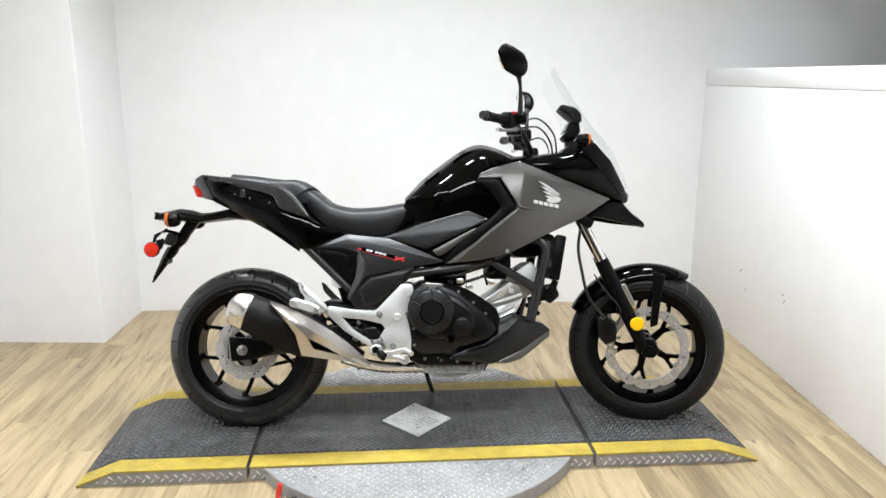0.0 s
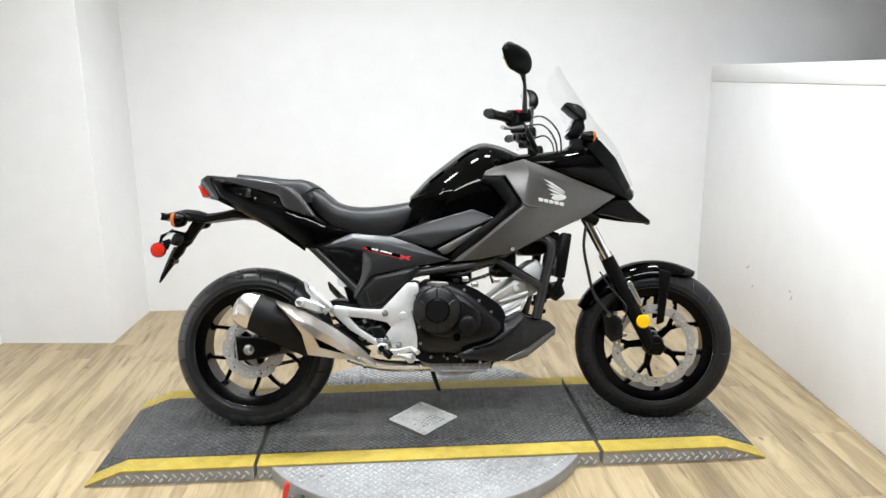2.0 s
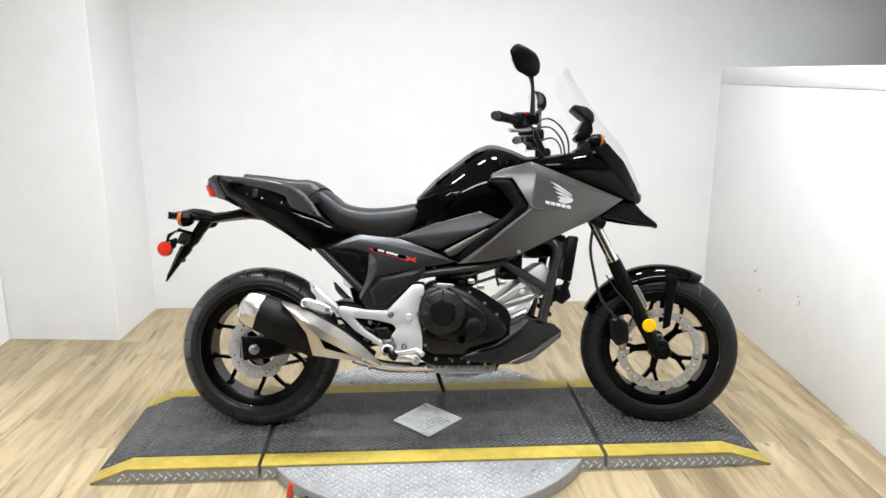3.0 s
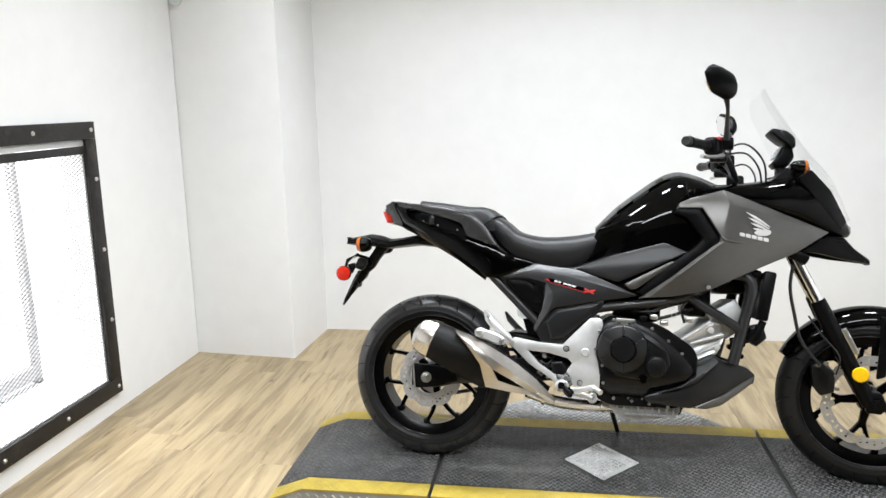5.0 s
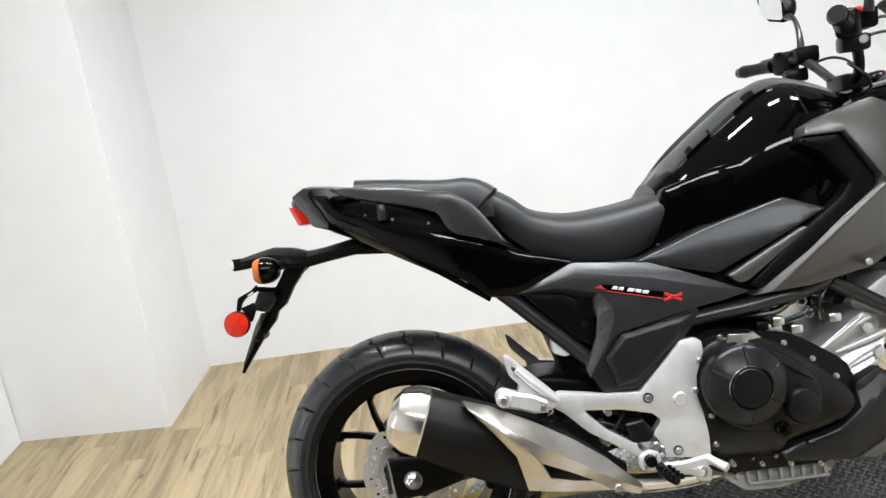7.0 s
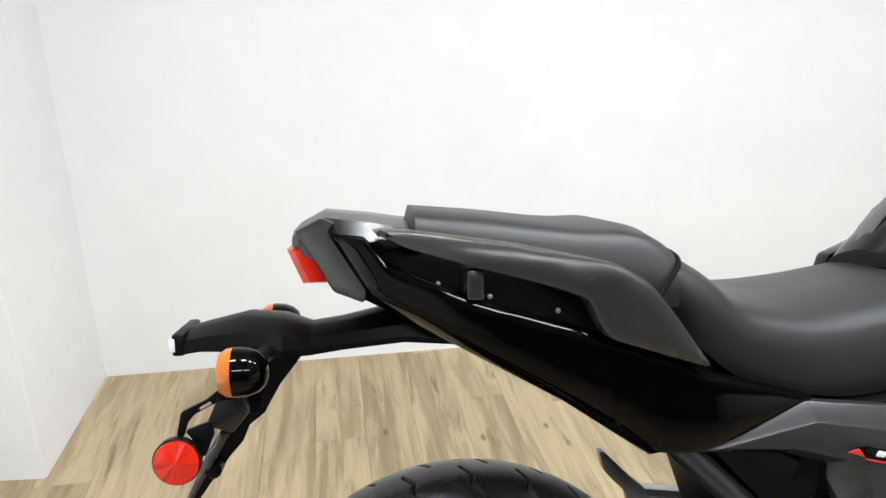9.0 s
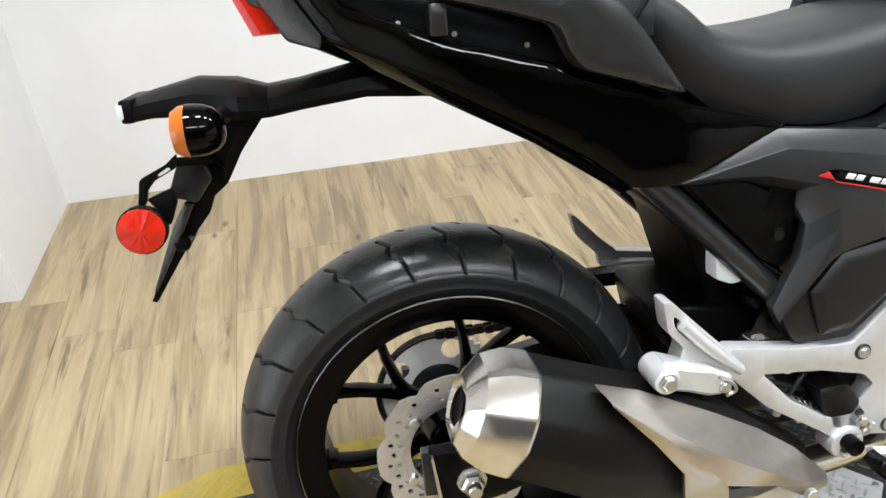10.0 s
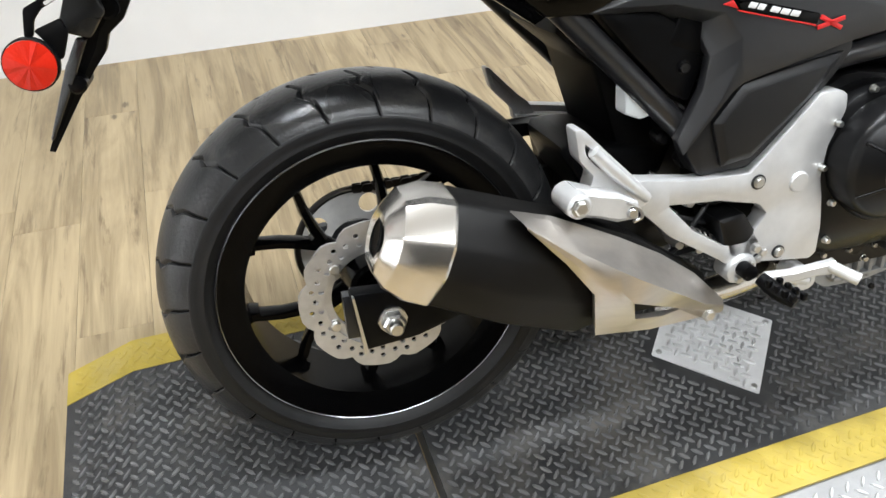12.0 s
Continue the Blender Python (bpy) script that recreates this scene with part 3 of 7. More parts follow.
# the bright space behind the meshed opening
V = [(x, y, z) for x in (-1.685, -3.30) for y in (-2.4, 1.4) for z in (0.0, 2.6)]
backdrop = mesh_object("backdrop", V, [(0, 4, 6, 2), (1, 3, 7, 5), (4, 5, 7, 6), (0, 1, 5, 4), (2, 6, 7, 3)], BARE, None, "", 0, False)
tagged(backdrop, "bright white space behind the mesh", "backdrop", "", "structure")
side_light = bpy.data.lights.new("neighbour_light", "AREA")
side_light.shape, side_light.size, side_light.size_y, side_light.energy = "RECTANGLE", 1.2, 2.0, 190
new("neighbour_light", side_light).matrix_world = pose(-2.5, -0.3, 2.58)


# ---- window grille ----
grille = thing("window_grille", "black steel framed wire mesh over the wall opening", "grille")
FY0, FY1, FZ0, FZ1, FW = -1.18, 0.405, 0.09, 1.352, 0.075
for nm, lo, hi in (("frame_rail", (FY0, FZ1 - FW), (FY1, FZ1)), ("frame_rail", (FY0, FZ0), (FY1, FZ0 + FW)), ("frame_stile", (FY1 - FW, FZ0 + FW + 0.001), (FY1, FZ1 - FW - 0.001)), ("frame_stile", (FY0, FZ0 + FW + 0.001), (FY0 + FW, FZ1 - FW - 0.001))):
    box(nm, (X_LEFT + 0.001, lo[0], lo[1]), (X_LEFT + 0.022, hi[0], hi[1]), STEEL_FRAME, grille, 0.003)
box("light_gap_strip", (X_LEFT + 0.002, FY0 + FW, FZ1 - FW - 0.026), (X_LEFT + 0.010, FY1 - FW, FZ1 - FW - 0.004), SILVER, grille, 0.001, label="pale strip under the top rail")
box("inner_rail", (X_LEFT + 0.001, FY0 + FW, FZ1 - FW - 0.062), (X_LEFT + 0.016, FY1 - FW, FZ1 - FW - 0.028), STEEL_FRAME, grille, 0.002)
for k in range(5):
    for z in (FZ0 + 0.035, FZ1 - 0.035):
        y = FY1 - 0.03 - k * 0.375
        lathe_v, lathe_f = lathe_geometry([(0.0095, 0), (0.0095, 0.003), (0.006, 0.007), (0.0001, 0.008)], (0, 0, 0), 12)
        mesh_object("bolt", [(X_LEFT + 0.022 + b, y + a, z + c) for a, b, c in lathe_v], lathe_f, BOLT, grille)
for z in (0.45, 0.78, 1.10):
    lathe_v, lathe_f = lathe_geometry([(0.0095, 0), (0.0095, 0.003), (0.006, 0.007), (0.0001, 0.008)], (0, 0, 0), 12)
    mesh_object("bolt", [(X_LEFT + 0.022 + b, FY1 - 0.03 + a, z + c) for a, b, c in lathe_v], lathe_f, BOLT, grille)
V, F = [], []
y0, y1, z0, z1, pitch, hw = FY0 + FW, FY1 - FW, FZ0 + FW, FZ1 - FW - 0.06, 0.034, 0.0009
slope = 0.5
for sign in (1, -1):
    k = int((y1 - y0 + (z1 - z0) / slope) / pitch) + 2
    for i in range(k):
        ya = y0 - (z1 - z0) / slope + i * pitch
        za, zb = (z0 + (yy - ya) * slope for yy in (y0, y1))
        ta, tb = max(0.0, (z0 - za) / (zb - za)), min(1.0, (z1 - za) / (zb - za))
        if tb <= ta:
            continue
        p = [(y0 + (y1 - y0) * t, za + (zb - za) * t) for t in (ta, tb)]
        if sign < 0:
            p = [(yy, z0 + z1 - zz) for yy, zz in p]
        o = len(V)
        x = X_LEFT + (0.004 if sign > 0 else 0.0055)
        for yy, zz in p:
            V += [(x - hw, yy, zz - hw), (x + hw, yy, zz - hw), (x + hw, yy, zz + hw), (x - hw, yy, zz + hw)]
        F += [(o + j, o + (j + 1) % 4, o + 4 + (j + 1) % 4, o + 4 + j) for j in range(4)]
mesh_object("wire_mesh", V, F, STEEL_FRAME, grille, "thin dark diamond wire mesh", 0, False)
post = thing("steel_post", "dark steel post with a foot rail behind the mesh", "post", pose(-2.2, 0.68, 0))
box("upright", (-0.02, -0.02, 0), (0.02, 0.02, 2.55), POSTGREY, post, 0.004)
box("foot_rail", (-0.03, -1.8, 0.03), (0.03, -0.022, 0.10), POSTGREY, post, 0.004)


# ---- motorcycle lift platform ----
PX0, PXA, PXB, PX1 = -0.535, -0.405, 1.775, 1.930
PY0, PY1, PTOP = -0.325, 0.358, 0.057
J1, J2 = 0.057, 1.308


def deck_z(x):
    return float(np.interp(x, (PX0, PXA, PXB, PX1), (0.007, PTOP, PTOP, 0.007)))


def deck_strip(name, xa, xb, ya, yb, up, down, mat, parent, label=""):
    xs = [xa] + [x for x in (PXA, PXB) if xa < x < xb] + [xb]
    V, F = [], []
    for x in xs:
        z = deck_z(x)
        lo = max(0.0005, z + down) if down > -0.02 else 0.0005
        V += [(x, ya, z + up), (x, yb, z + up), (x, yb, lo), (x, ya, lo)]
    for i in range(len(xs) - 1):
        F += [(4 * i + j, 4 * i + (j + 1) % 4, 4 * i + 4 + (j + 1) % 4, 4 * i + 4 + j) for j in range(4)]
    F += [(0, 1, 2, 3), tuple(4 * (len(xs) - 1) + j for j in (3, 2, 1, 0))]
    return mesh_object(name, V, F, mat, parent, label, 0)


def lug_geometry(keep, x0, x1, y0, y1, zf, pitch=0.0182, length=0.0228, width=0.0068, height=0.0036):
    """Raised bars of tread plate in alternating directions where keep(x, y) holds."""
    V, F = [], []
    outline = ((-0.5, 0), (-0.25, -0.5), (0.25, -0.5), (0.5, 0), (0.25, 0.5), (-0.25, 0.5))
    n = int(0.75 * ((x1 - x0) + (y1 - y0)) / pitch) + 2
    mx, my, h = (x0 + x1) / 2, (y0 + y1) / 2, pitch * math.sqrt(0.5)
    for i in range(-n, n + 1):
        for j in range(-n, n + 1):
            x, y = mx + (i - j) * h, my + (i + j) * h
            if not (x0 < x < x1 and y0 < y < y1):
                continue
            if not keep(x, y):
                continue
            a = radians(45 if (i + j) % 2 else -45)
            c, s = math.cos(a), math.sin(a)
            o = len(V)
            for sc, up in ((1.0, -0.0002), (0.55, height)):
                for p, q in outline:
                    p, q = p * length * (sc + (1 - sc) * 0.6), q * width * sc
                    xx, yy = x + p * c - q * s, y + p * s + q * c
                    V.append((xx, yy, zf(xx) + up))
            F += [(o + k, o + (k + 1) % 6, o + 6 + (k + 1) % 6, o + 6 + k) for k in range(6)] + [tuple(o + 6 + k for k in range(6))]
    return V, F


lift = thing("motorcycle_lift", "low black and yellow rubber topped display platform with aluminium sides", "platform", kind="")
for xa, xb in ((PX0, J1 - 0.006), (J1 + 0.007, J2 - 0.007), (J2 + 0.008, PX1)):
    deck_strip("deck", xa, xb, PY0 + 0.004, PY1 - 0.004, -0.006, -1, TREAD, lift, "aluminium tread plate deck side")
    mat_part = deck_strip("rubber_mat", xa, xb, PY0 + 0.084, PY1 - 0.081, 0.0, -0.0055, RUBBER_MAT, lift, "black diamond-pattern rubber mat")
    for ya, yb in ((PY0, PY0 + 0.083), (PY1 - 0.080, PY1)):
        deck_strip("yellow_edge", xa, xb, ya, yb, 0.0006, -0.0055, YELLOW, lift, "yellow safety edge strip")
DIA = np.array([(0.531, 0.0), (0.668, -0.145), (0.808, 0.0), (0.668, 0.150)])
keep = lambda x, y: min(abs(x - J1), abs(x - J2)) > 0.012 and PX0 + 0.01 < x < PX1 - 0.01 and abs(x - 0.669) / 0.16 + abs(y - 0.002) / 0.168 > 1
tagged(mesh_object("mat_lug", *lug_geometry(lambda x, y: keep(x, y), PX0, PX1, PY0 + 0.092, PY1 - 0.088, deck_z), LUG, lift, "raised rubber lugs", 0, False), kind="stuff")
for ya, yb in ((PY0 + 0.011, PY0 + 0.074), (PY1 - 0.071, PY1 - 0.011)):
    tagged(mesh_object("yellow_lug", *lug_geometry(keep, PX0, PX1, ya, yb, lambda x: deck_z(x) + 0.0006, height=0.0012), YELLOW, lift, "raised yellow lugs", 0, False), kind="stuff")
V, F = plate_geometry([tuple(p) for p in DIA], [], 0, 1, 0.004)
mesh_object("inset_plate", [(a, c, PTOP + 0.003 * b) for a, b, c in V], F, INSET, lift, "diamond shaped aluminium tread plate insert", 0)
keep_d = lambda x, y: abs(x - 0.669) / 0.138 + abs(y - 0.002) / 0.146 < 0.90
tagged(mesh_object("plate_lug", *lug_geometry(keep_d, 0.53, 0.81, -0.146, 0.150, lambda x: PTOP + 0.003, 0.0185, 0.0235, 0.0066, 0.0042), PLATELUG, lift, "", 0, False), kind="stuff")
for px, py in ((0.548, 0.001), (0.792, 0.001), (0.669, -0.128), (0.669, 0.132)):
    v, f = bolt_geometry(0, 0, 0, 0.005, 0.003, 1, False)
    mesh_object("bolt", [(px + a, py + c, PTOP + 0.003 + b) for a, b, c in v], f, BOLT, lift)
# tread relief on the sloped side skirts
V, F = lug_geometry(lambda x, z: z < deck_z(x) - 0.014 and min(abs(x - J1), abs(x - J2)) > 0.02, PX0, PX1, 0.004, 0.056, lambda x: 0, 0.0225, 0.022, 0.0075, 0.0036)
tagged(mesh_object("skirt_lug", [(x, PY0 + 0.004 - h, z) for x, z, h in V], F, PLATELUG, lift, "", 0, False), kind="stuff")
# round turntable plate on both sides of the deck
CX, CY, CR, CTOP = 0.668, 0.015, 0.648, 0.049
for sgn, yy in ((-1, PY0 + 0.003), (1, PY1 - 0.003)):
    half = math.acos(abs(yy - CY) / CR)
    base = -math.pi / 2 if sgn < 0 else math.pi / 2
    arc = [(CX + CR * math.cos(base + a), CY + CR * math.sin(base + a)) for a in np.linspace(-half, half, 49)]
    n = len(arc)
    V = [(x, y, 0.0005) for x, y in arc] + [(x, y, CTOP - 0.003) for x, y in arc] + [(CX + (x - CX) * 0.996, CY + (y - CY) * 0.996, CTOP) for x, y in arc]
    F = [tuple(range(2 * n, 3 * n))]
    for lev in (0, 1):
        F += [(lev * n + i, lev * n + i + 1, lev * n + n + i + 1, lev * n + n + i) for i in range(n - 1)]
        F.append((lev * n, lev * n + n, lev * n + 2 * n - 1, lev * n + n - 1))
    mesh_object("turntable_plate", V, F, TREAD, lift, "rounded bright aluminium tread plate wing", 20)
    inside_disc = lambda x, y, s=sgn: (x - CX) ** 2 + (y - CY) ** 2 < (CR - 0.018) ** 2 and (y < PY0 - 0.012 if s < 0 else y > PY1 + 0.012)
    tagged(mesh_object("plate_lug", *lug_geometry(inside_disc, 0.0, 1.35, -0.66 if sgn < 0 else 0.35, -0.32 if sgn < 0 else 0.68, lambda x: CTOP, 0.0225, 0.0245, 0.0062, 0.0040), PLATELUG, lift, "", 0, False), kind="stuff")
for px, py in ((0.30, -0.40), (1.03, -0.40), (0.668, -0.44)):
    v, f = bolt_geometry(0, 0, 0, 0.006, 0.004, 1, False)
    mesh_object("bolt", [(px + a, py + c, CTOP + b) for a, b, c in v], f, BOLT, lift)

valve = thing("air_valve", "small floor air valve with a red lever handle", "valve", pose(0.185, -0.50, 0))
lathe("valve_body", [(0.010, -0.045), (0.013, -0.042), (0.013, -0.012), (0.016, -0.008), (0.016, 0.02), (0.012, 0.022), (0.012, 0.05)], (0, 0, 0.017), BOLT, valve, 14)
tube("hose_tail", [(-0.010, 0.0, 0.017), (-0.030, -0.006, 0.012), (-0.044, -0.004, 0.008)], [0.008, 0.007, 0.0065], CHAINMAT, valve, 10, 10, "dark hose tail")
tube("feed_pipe", [(0.012, 0.010, 0.017), (0.045, 0.020, 0.016), (0.075, 0.040, 0.018)], 0.0075, CHAINMAT, valve, 10, 10, "dark feed pipe running under the lift")
lathe("union_nut", [(0.0115, -0.012), (0.0115, 0.012), (0.008, 0.014), (0.0001, 0.014)], (0.020, 0.0, 0.017), CHROME, valve, 6)
tube("lever", [(0.0, -0.004, 0.030), (0.004, -0.006, 0.052), (0.012, -0.008, 0.092)], [0.0075, 0.0095, 0.0095, 0.0080], REDVALVE, valve, 12, 12, "red sleeved lever")
tube("lever_stem", [(-0.002, -0.002, 0.016), (0.001, -0.004, 0.036)], 0.0045, BOLT, valve, 5, 8)


# ---- the motorcycle: along u, across v (the near side is negative), up w ----
bike = thing("motorcycle", "grey and black adventure touring motorcycle leaning on its side stand", "motorcycle", pose(0, 0.010, PTOP, -14.5, 0, -2.8))
RC, FC = (0.013, 0.0, 0.309), (1.590, 0.0, 0.302)


PEGGREY = material("grey_ribbed_peg", (0.42, 0.42, 0.42), 0.5, 0.05, vary=0.2, bump=0.4, bump_scale=300)


def along(*k):
    """A value that runs straight from knot to knot: u0, a0, u1, a1, ..."""
    return lambda u, w=0.0: float(np.interp(u, k[0::2], k[1::2]))


# wheels
def tyre_mesh(name, centre, outer, width, rim_r, grooves, seed, parent, mat, nt=2400, npf=84):
    """A tyre turned from its section, with slanted zigzag grooves cut into both sides of the tread."""
    half, shoulder = width / 2, 0.046 * outer / 0.311
    P = np.linspace(0, 1, npf // 2 - 9)
    tv = half * 0.985 * np.sin(P * 1.40) / math.sin(1.40)
    tr = outer - shoulder * (1 - np.cos(P * 1.30)) / (1 - math.cos(1.30))
    side_r = np.array((outer - shoulder - 0.0012, outer - shoulder - 0.003, outer - shoulder - 0.010, outer - shoulder - 0.018, outer - shoulder - 0.0195, outer - shoulder - 0.021, rim_r + 0.014, rim_r + 0.0125, rim_r + 0.004))
    side_v = half * np.array((1.0, 1.006, 1.01, 0.995, 1.012, 0.99, 0.86, 0.85, 0.74))
    S = np.r_[np.c_[side_r, -side_v][::-1], np.c_[tr, -tv][::-1], np.c_[tr, tv][1:], np.c_[side_r, side_v]]
    npf = len(S)
    arc = np.r_[np.full(9, -1.05), -P[::-1], P[1:], np.full(9, 1.05)]
    tread = np.abs(arc) <= 1.0
    th = np.linspace(0, 2 * math.pi, nt, endpoint=False)
    pitch = 2 * math.pi / grooves
    T, Sg = np.meshgrid(th, arc, indexing="ij")
    depth = np.zeros_like(T)
    for side in (-1, 1):
        q = Sg * side
        knots, shifts = (0.05, 0.28, 0.40, 0.58, 1.0), (0.0, 0.015, 0.010, 0.026, 0.036)
        jog = np.interp(q, knots, shifts) / outer * side
        steep = np.where((q > 0.40) & (q < 0.58), 1.25, 1.0)
        for shift, lo, hi, wd in ((0.0, 0.05, 1.0, 0.0020),):
            ph = (T - jog + (shift + 0.25 * (side + 1)) * pitch) % pitch
            dist = np.minimum(ph, pitch - ph) * outer
            hit = np.clip(1.6 - dist / (wd * steep), 0, 1) * (q > lo) * (q < hi)
            depth = np.maximum(depth, hit)
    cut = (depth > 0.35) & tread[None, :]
    depth *= 0.0060 * tread[None, :]
    R = S[None, :, 0] - depth
    X = centre[0] + R * np.cos(T)
    Z = centre[2] + R * np.sin(T)
    Y = np.broadcast_to(S[None, :, 1], X.shape) + centre[1]
    V = np.stack([X, Y, Z], -1).reshape(-1, 3)
    i, j = np.meshgrid(np.arange(nt), np.arange(npf - 1), indexing="ij")
    i2 = (i + 1) % nt
    F = np.stack([i * npf + j, i * npf + j + 1, i2 * npf + j + 1, i2 * npf + j], -1).reshape(-1, 4)
    me = bpy.data.meshes.new(name)
    me.from_pydata(V.tolist(), [], F.tolist())
    me.materials.append(mat)
    # groove faces take a darker colour in place of their own shade
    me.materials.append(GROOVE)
    me.materials.append(SIDEWALL)
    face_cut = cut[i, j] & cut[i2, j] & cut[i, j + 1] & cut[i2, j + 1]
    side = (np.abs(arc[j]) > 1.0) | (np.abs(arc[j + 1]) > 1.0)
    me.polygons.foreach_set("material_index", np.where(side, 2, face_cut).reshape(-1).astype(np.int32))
    me.shade_smooth()
    ob = new(name, me)
    ob.parent = parent
    return ob


def bar_geometry(p, q, w0, w1, t0, t1, n=5, bow=0.0):
    """A tapering cast arm in the wheel plane from p to q, w wide in the plane, t thick across."""
    p, q = np.array(p, float), np.array(q, float)
    d = q - p
    side = np.array((-d[1], d[0])) / np.hypot(*d)
    rings = []
    for s in np.linspace(0, 1, n):
        c = p + d * s + side * bow * math.sin(math.pi * s)
        w, t = w0 + (w1 - w0) * s, t0 + (t1 - t0) * s
        ring = []
        for a, b in ((-1, -0.55), (-0.6, -1), (0.6, -1), (1, -0.55), (1, 0.55), (0.6, 1), (-0.6, 1), (-1, 0.55)):
            x = c + side * a * w / 2
            ring.append((x[0], b * t / 2, x[1]))
        rings.append(ring)
    return loft_geometry(rings)


def wheel(name, centre, rim_r, rim_w, hub_w, turn):
    """A black cast wheel: rim, hub and five arms that fork to ten roots on the rim."""
    cu, cv, cw = centre
    hw = rim_w / 2
    out = [(rim_r - 0.028, -hw + 0.012), (rim_r - 0.012, -hw + 0.004), (rim_r + 0.010, -hw - 0.002), (rim_r + 0.013, -hw + 0.003), (rim_r + 0.009, -hw + 0.010), (rim_r - 0.004, -hw + 0.014)]
    prof = out + [(r, -v) for r, v in out[::-1]]
    rim = joined(name, [lathe_geometry(prof, centre, 96, True)], RIMBLACK, bike, "black five-arm cast wheel", 40)
    for sg in (-1, 1):
        lathe("rim_edge", [(rim_r + 0.0115, sg * (hw + 0.0030)), (rim_r + 0.0135, sg * (hw + 0.0016)), (rim_r + 0.0130, sg * (hw - 0.0020)), (rim_r + 0.0095, sg * (hw + 0.0012))], centre, RIMEDGE, rim, 96, True)
    hub = [(0.018, -hub_w / 2), (0.034, -hub_w / 2), (0.040, -hub_w / 2 + 0.006), (0.046, -0.02), (0.046, 0.02), (0.040, hub_w / 2 - 0.006), (0.034, hub_w / 2), (0.018, hub_w / 2)]
    lathe("hub", hub, centre, RIMBLACK, rim, 40, True)
    for k in range(5):
        a = radians(turn + 72 * k)
        c = np.array((cu, cw))
        pol = lambda r, ang: c + r * np.array((math.cos(ang), math.sin(ang)))
        pieces = [bar_geometry(pol(0.035, a), pol(0.108, a), 0.030 if rim_w > 0.1 else 0.025, 0.022, 0.036, 0.028)]
        for sg in (-1, 1):
            pieces.append(bar_geometry(pol(0.094, a + sg * 0.06), pol(rim_r - 0.018, a + sg * radians(19.5)), 0.0165, 0.0125, 0.028, 0.034, bow=-0.006 * sg))
            pieces.append(bar_geometry(pol(rim_r - 0.040, a + sg * radians(18.9)), pol(rim_r - 0.018, a + sg * radians(19.5)), 0.0125, 0.028, 0.034, 0.050))
        joined("spoke", pieces, RIMBLACK, rim, "", 40)
    return rim


def ring_pts(c, r, n, a0=0.0):
    return [(c[0] + r * math.cos(a0 + 2 * math.pi * i / n), c[2] + r * math.sin(a0 + 2 * math.pi * i / n)) for i in range(n)]


def brake_disc(name, centre, outer, inner, v, waves, parent, thick=0.0045):
    """A wave-edged drilled disc."""
    n = waves * 8
    edge = []
    for i in range(n):
        a = 2 * math.pi * i / n
        r = outer - 0.010 * max(0.0, math.cos(waves * a)) ** 3
        edge.append((centre[0] + r * math.cos(a), centre[2] + r * math.sin(a)))
    holes = [ring_pts(centre, inner, 60)]
    for k in range(waves * 4):
        a = 2 * math.pi * (k + 0.5) / (waves * 4)
        for dr, da in (((0.16, 0.0), (0.66, 0.02)), ((0.42, 0.0),), ((0.20, 0.0), (0.70, 0.0)), ((0.46, 0.02),))[k % 4]:
            r = inner + (outer - 0.010 - inner) * (dr + 0.04)
            h = (centre[0] + r * math.cos(a + da), 0, centre[2] + r * math.sin(a + da))
            holes.append(ring_pts(h, 0.0042, 8))
    P = np.array(edge)
    H = [np.array(h) for h in holes]
    vo, fo = fill([P] + H)
    m = len(vo)
    V = [(x, v - thick / 2, z) for x, z in vo] + [(x, v + thick / 2, z) for x, z in vo]
    F = [tuple(f) for f in fo] + [tuple(i + m for i in f)[::-1] for f in fo]
    for L in [P] + H:
        o, k = len(V), len(L)
        V += [(x, v - thick / 2, z) for x, z in L] + [(x, v + thick / 2, z) for x, z in L]
        F += [(o + i, o + (i + 1) % k, o + k + (i + 1) % k, o + k + i) for i in range(k)]
    return mesh_object(name, V, F, DISC, parent, "drilled wave-edged steel brake disc", 30)


rear_wheel = wheel("rear_wheel", RC, 0.218, 0.137, 0.13, 138)
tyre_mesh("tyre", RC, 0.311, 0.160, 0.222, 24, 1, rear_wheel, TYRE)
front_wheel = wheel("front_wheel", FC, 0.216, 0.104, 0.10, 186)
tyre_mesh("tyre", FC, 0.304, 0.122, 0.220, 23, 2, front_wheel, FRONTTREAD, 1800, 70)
brake_disc("brake_disc", (FC[0], 0, FC[2]), 0.163, 0.130, -0.068, 10, front_wheel)
brake_disc("brake_disc", (RC[0] + 0.003, 0, RC[2] - 0.001), 0.121, 0.084, -0.082, 9, rear_wheel)
# disc carriers and their buttons
for c, r, v, whl, t, q in ((FC, 0.134, -0.062, front_wheel, 186, 0.007), (RC, 0.090, -0.076, rear_wheel, 138, 0.020)):
    lathe("disc_carrier", [(r - q, 0.004), (r + 0.002, 0.004), (r + 0.002, -0.003), (r - q, -0.003)], (c[0], v, c[2]), DISC, whl, 60, True)
    for k in range(5):
        a = radians(t + 72 * k)
        bolt(c[0] + (r - 0.010) * math.cos(a), v - 0.003, c[2] + (r - 0.010) * math.sin(a), whl, 0.008, 0.007, hexed=False)
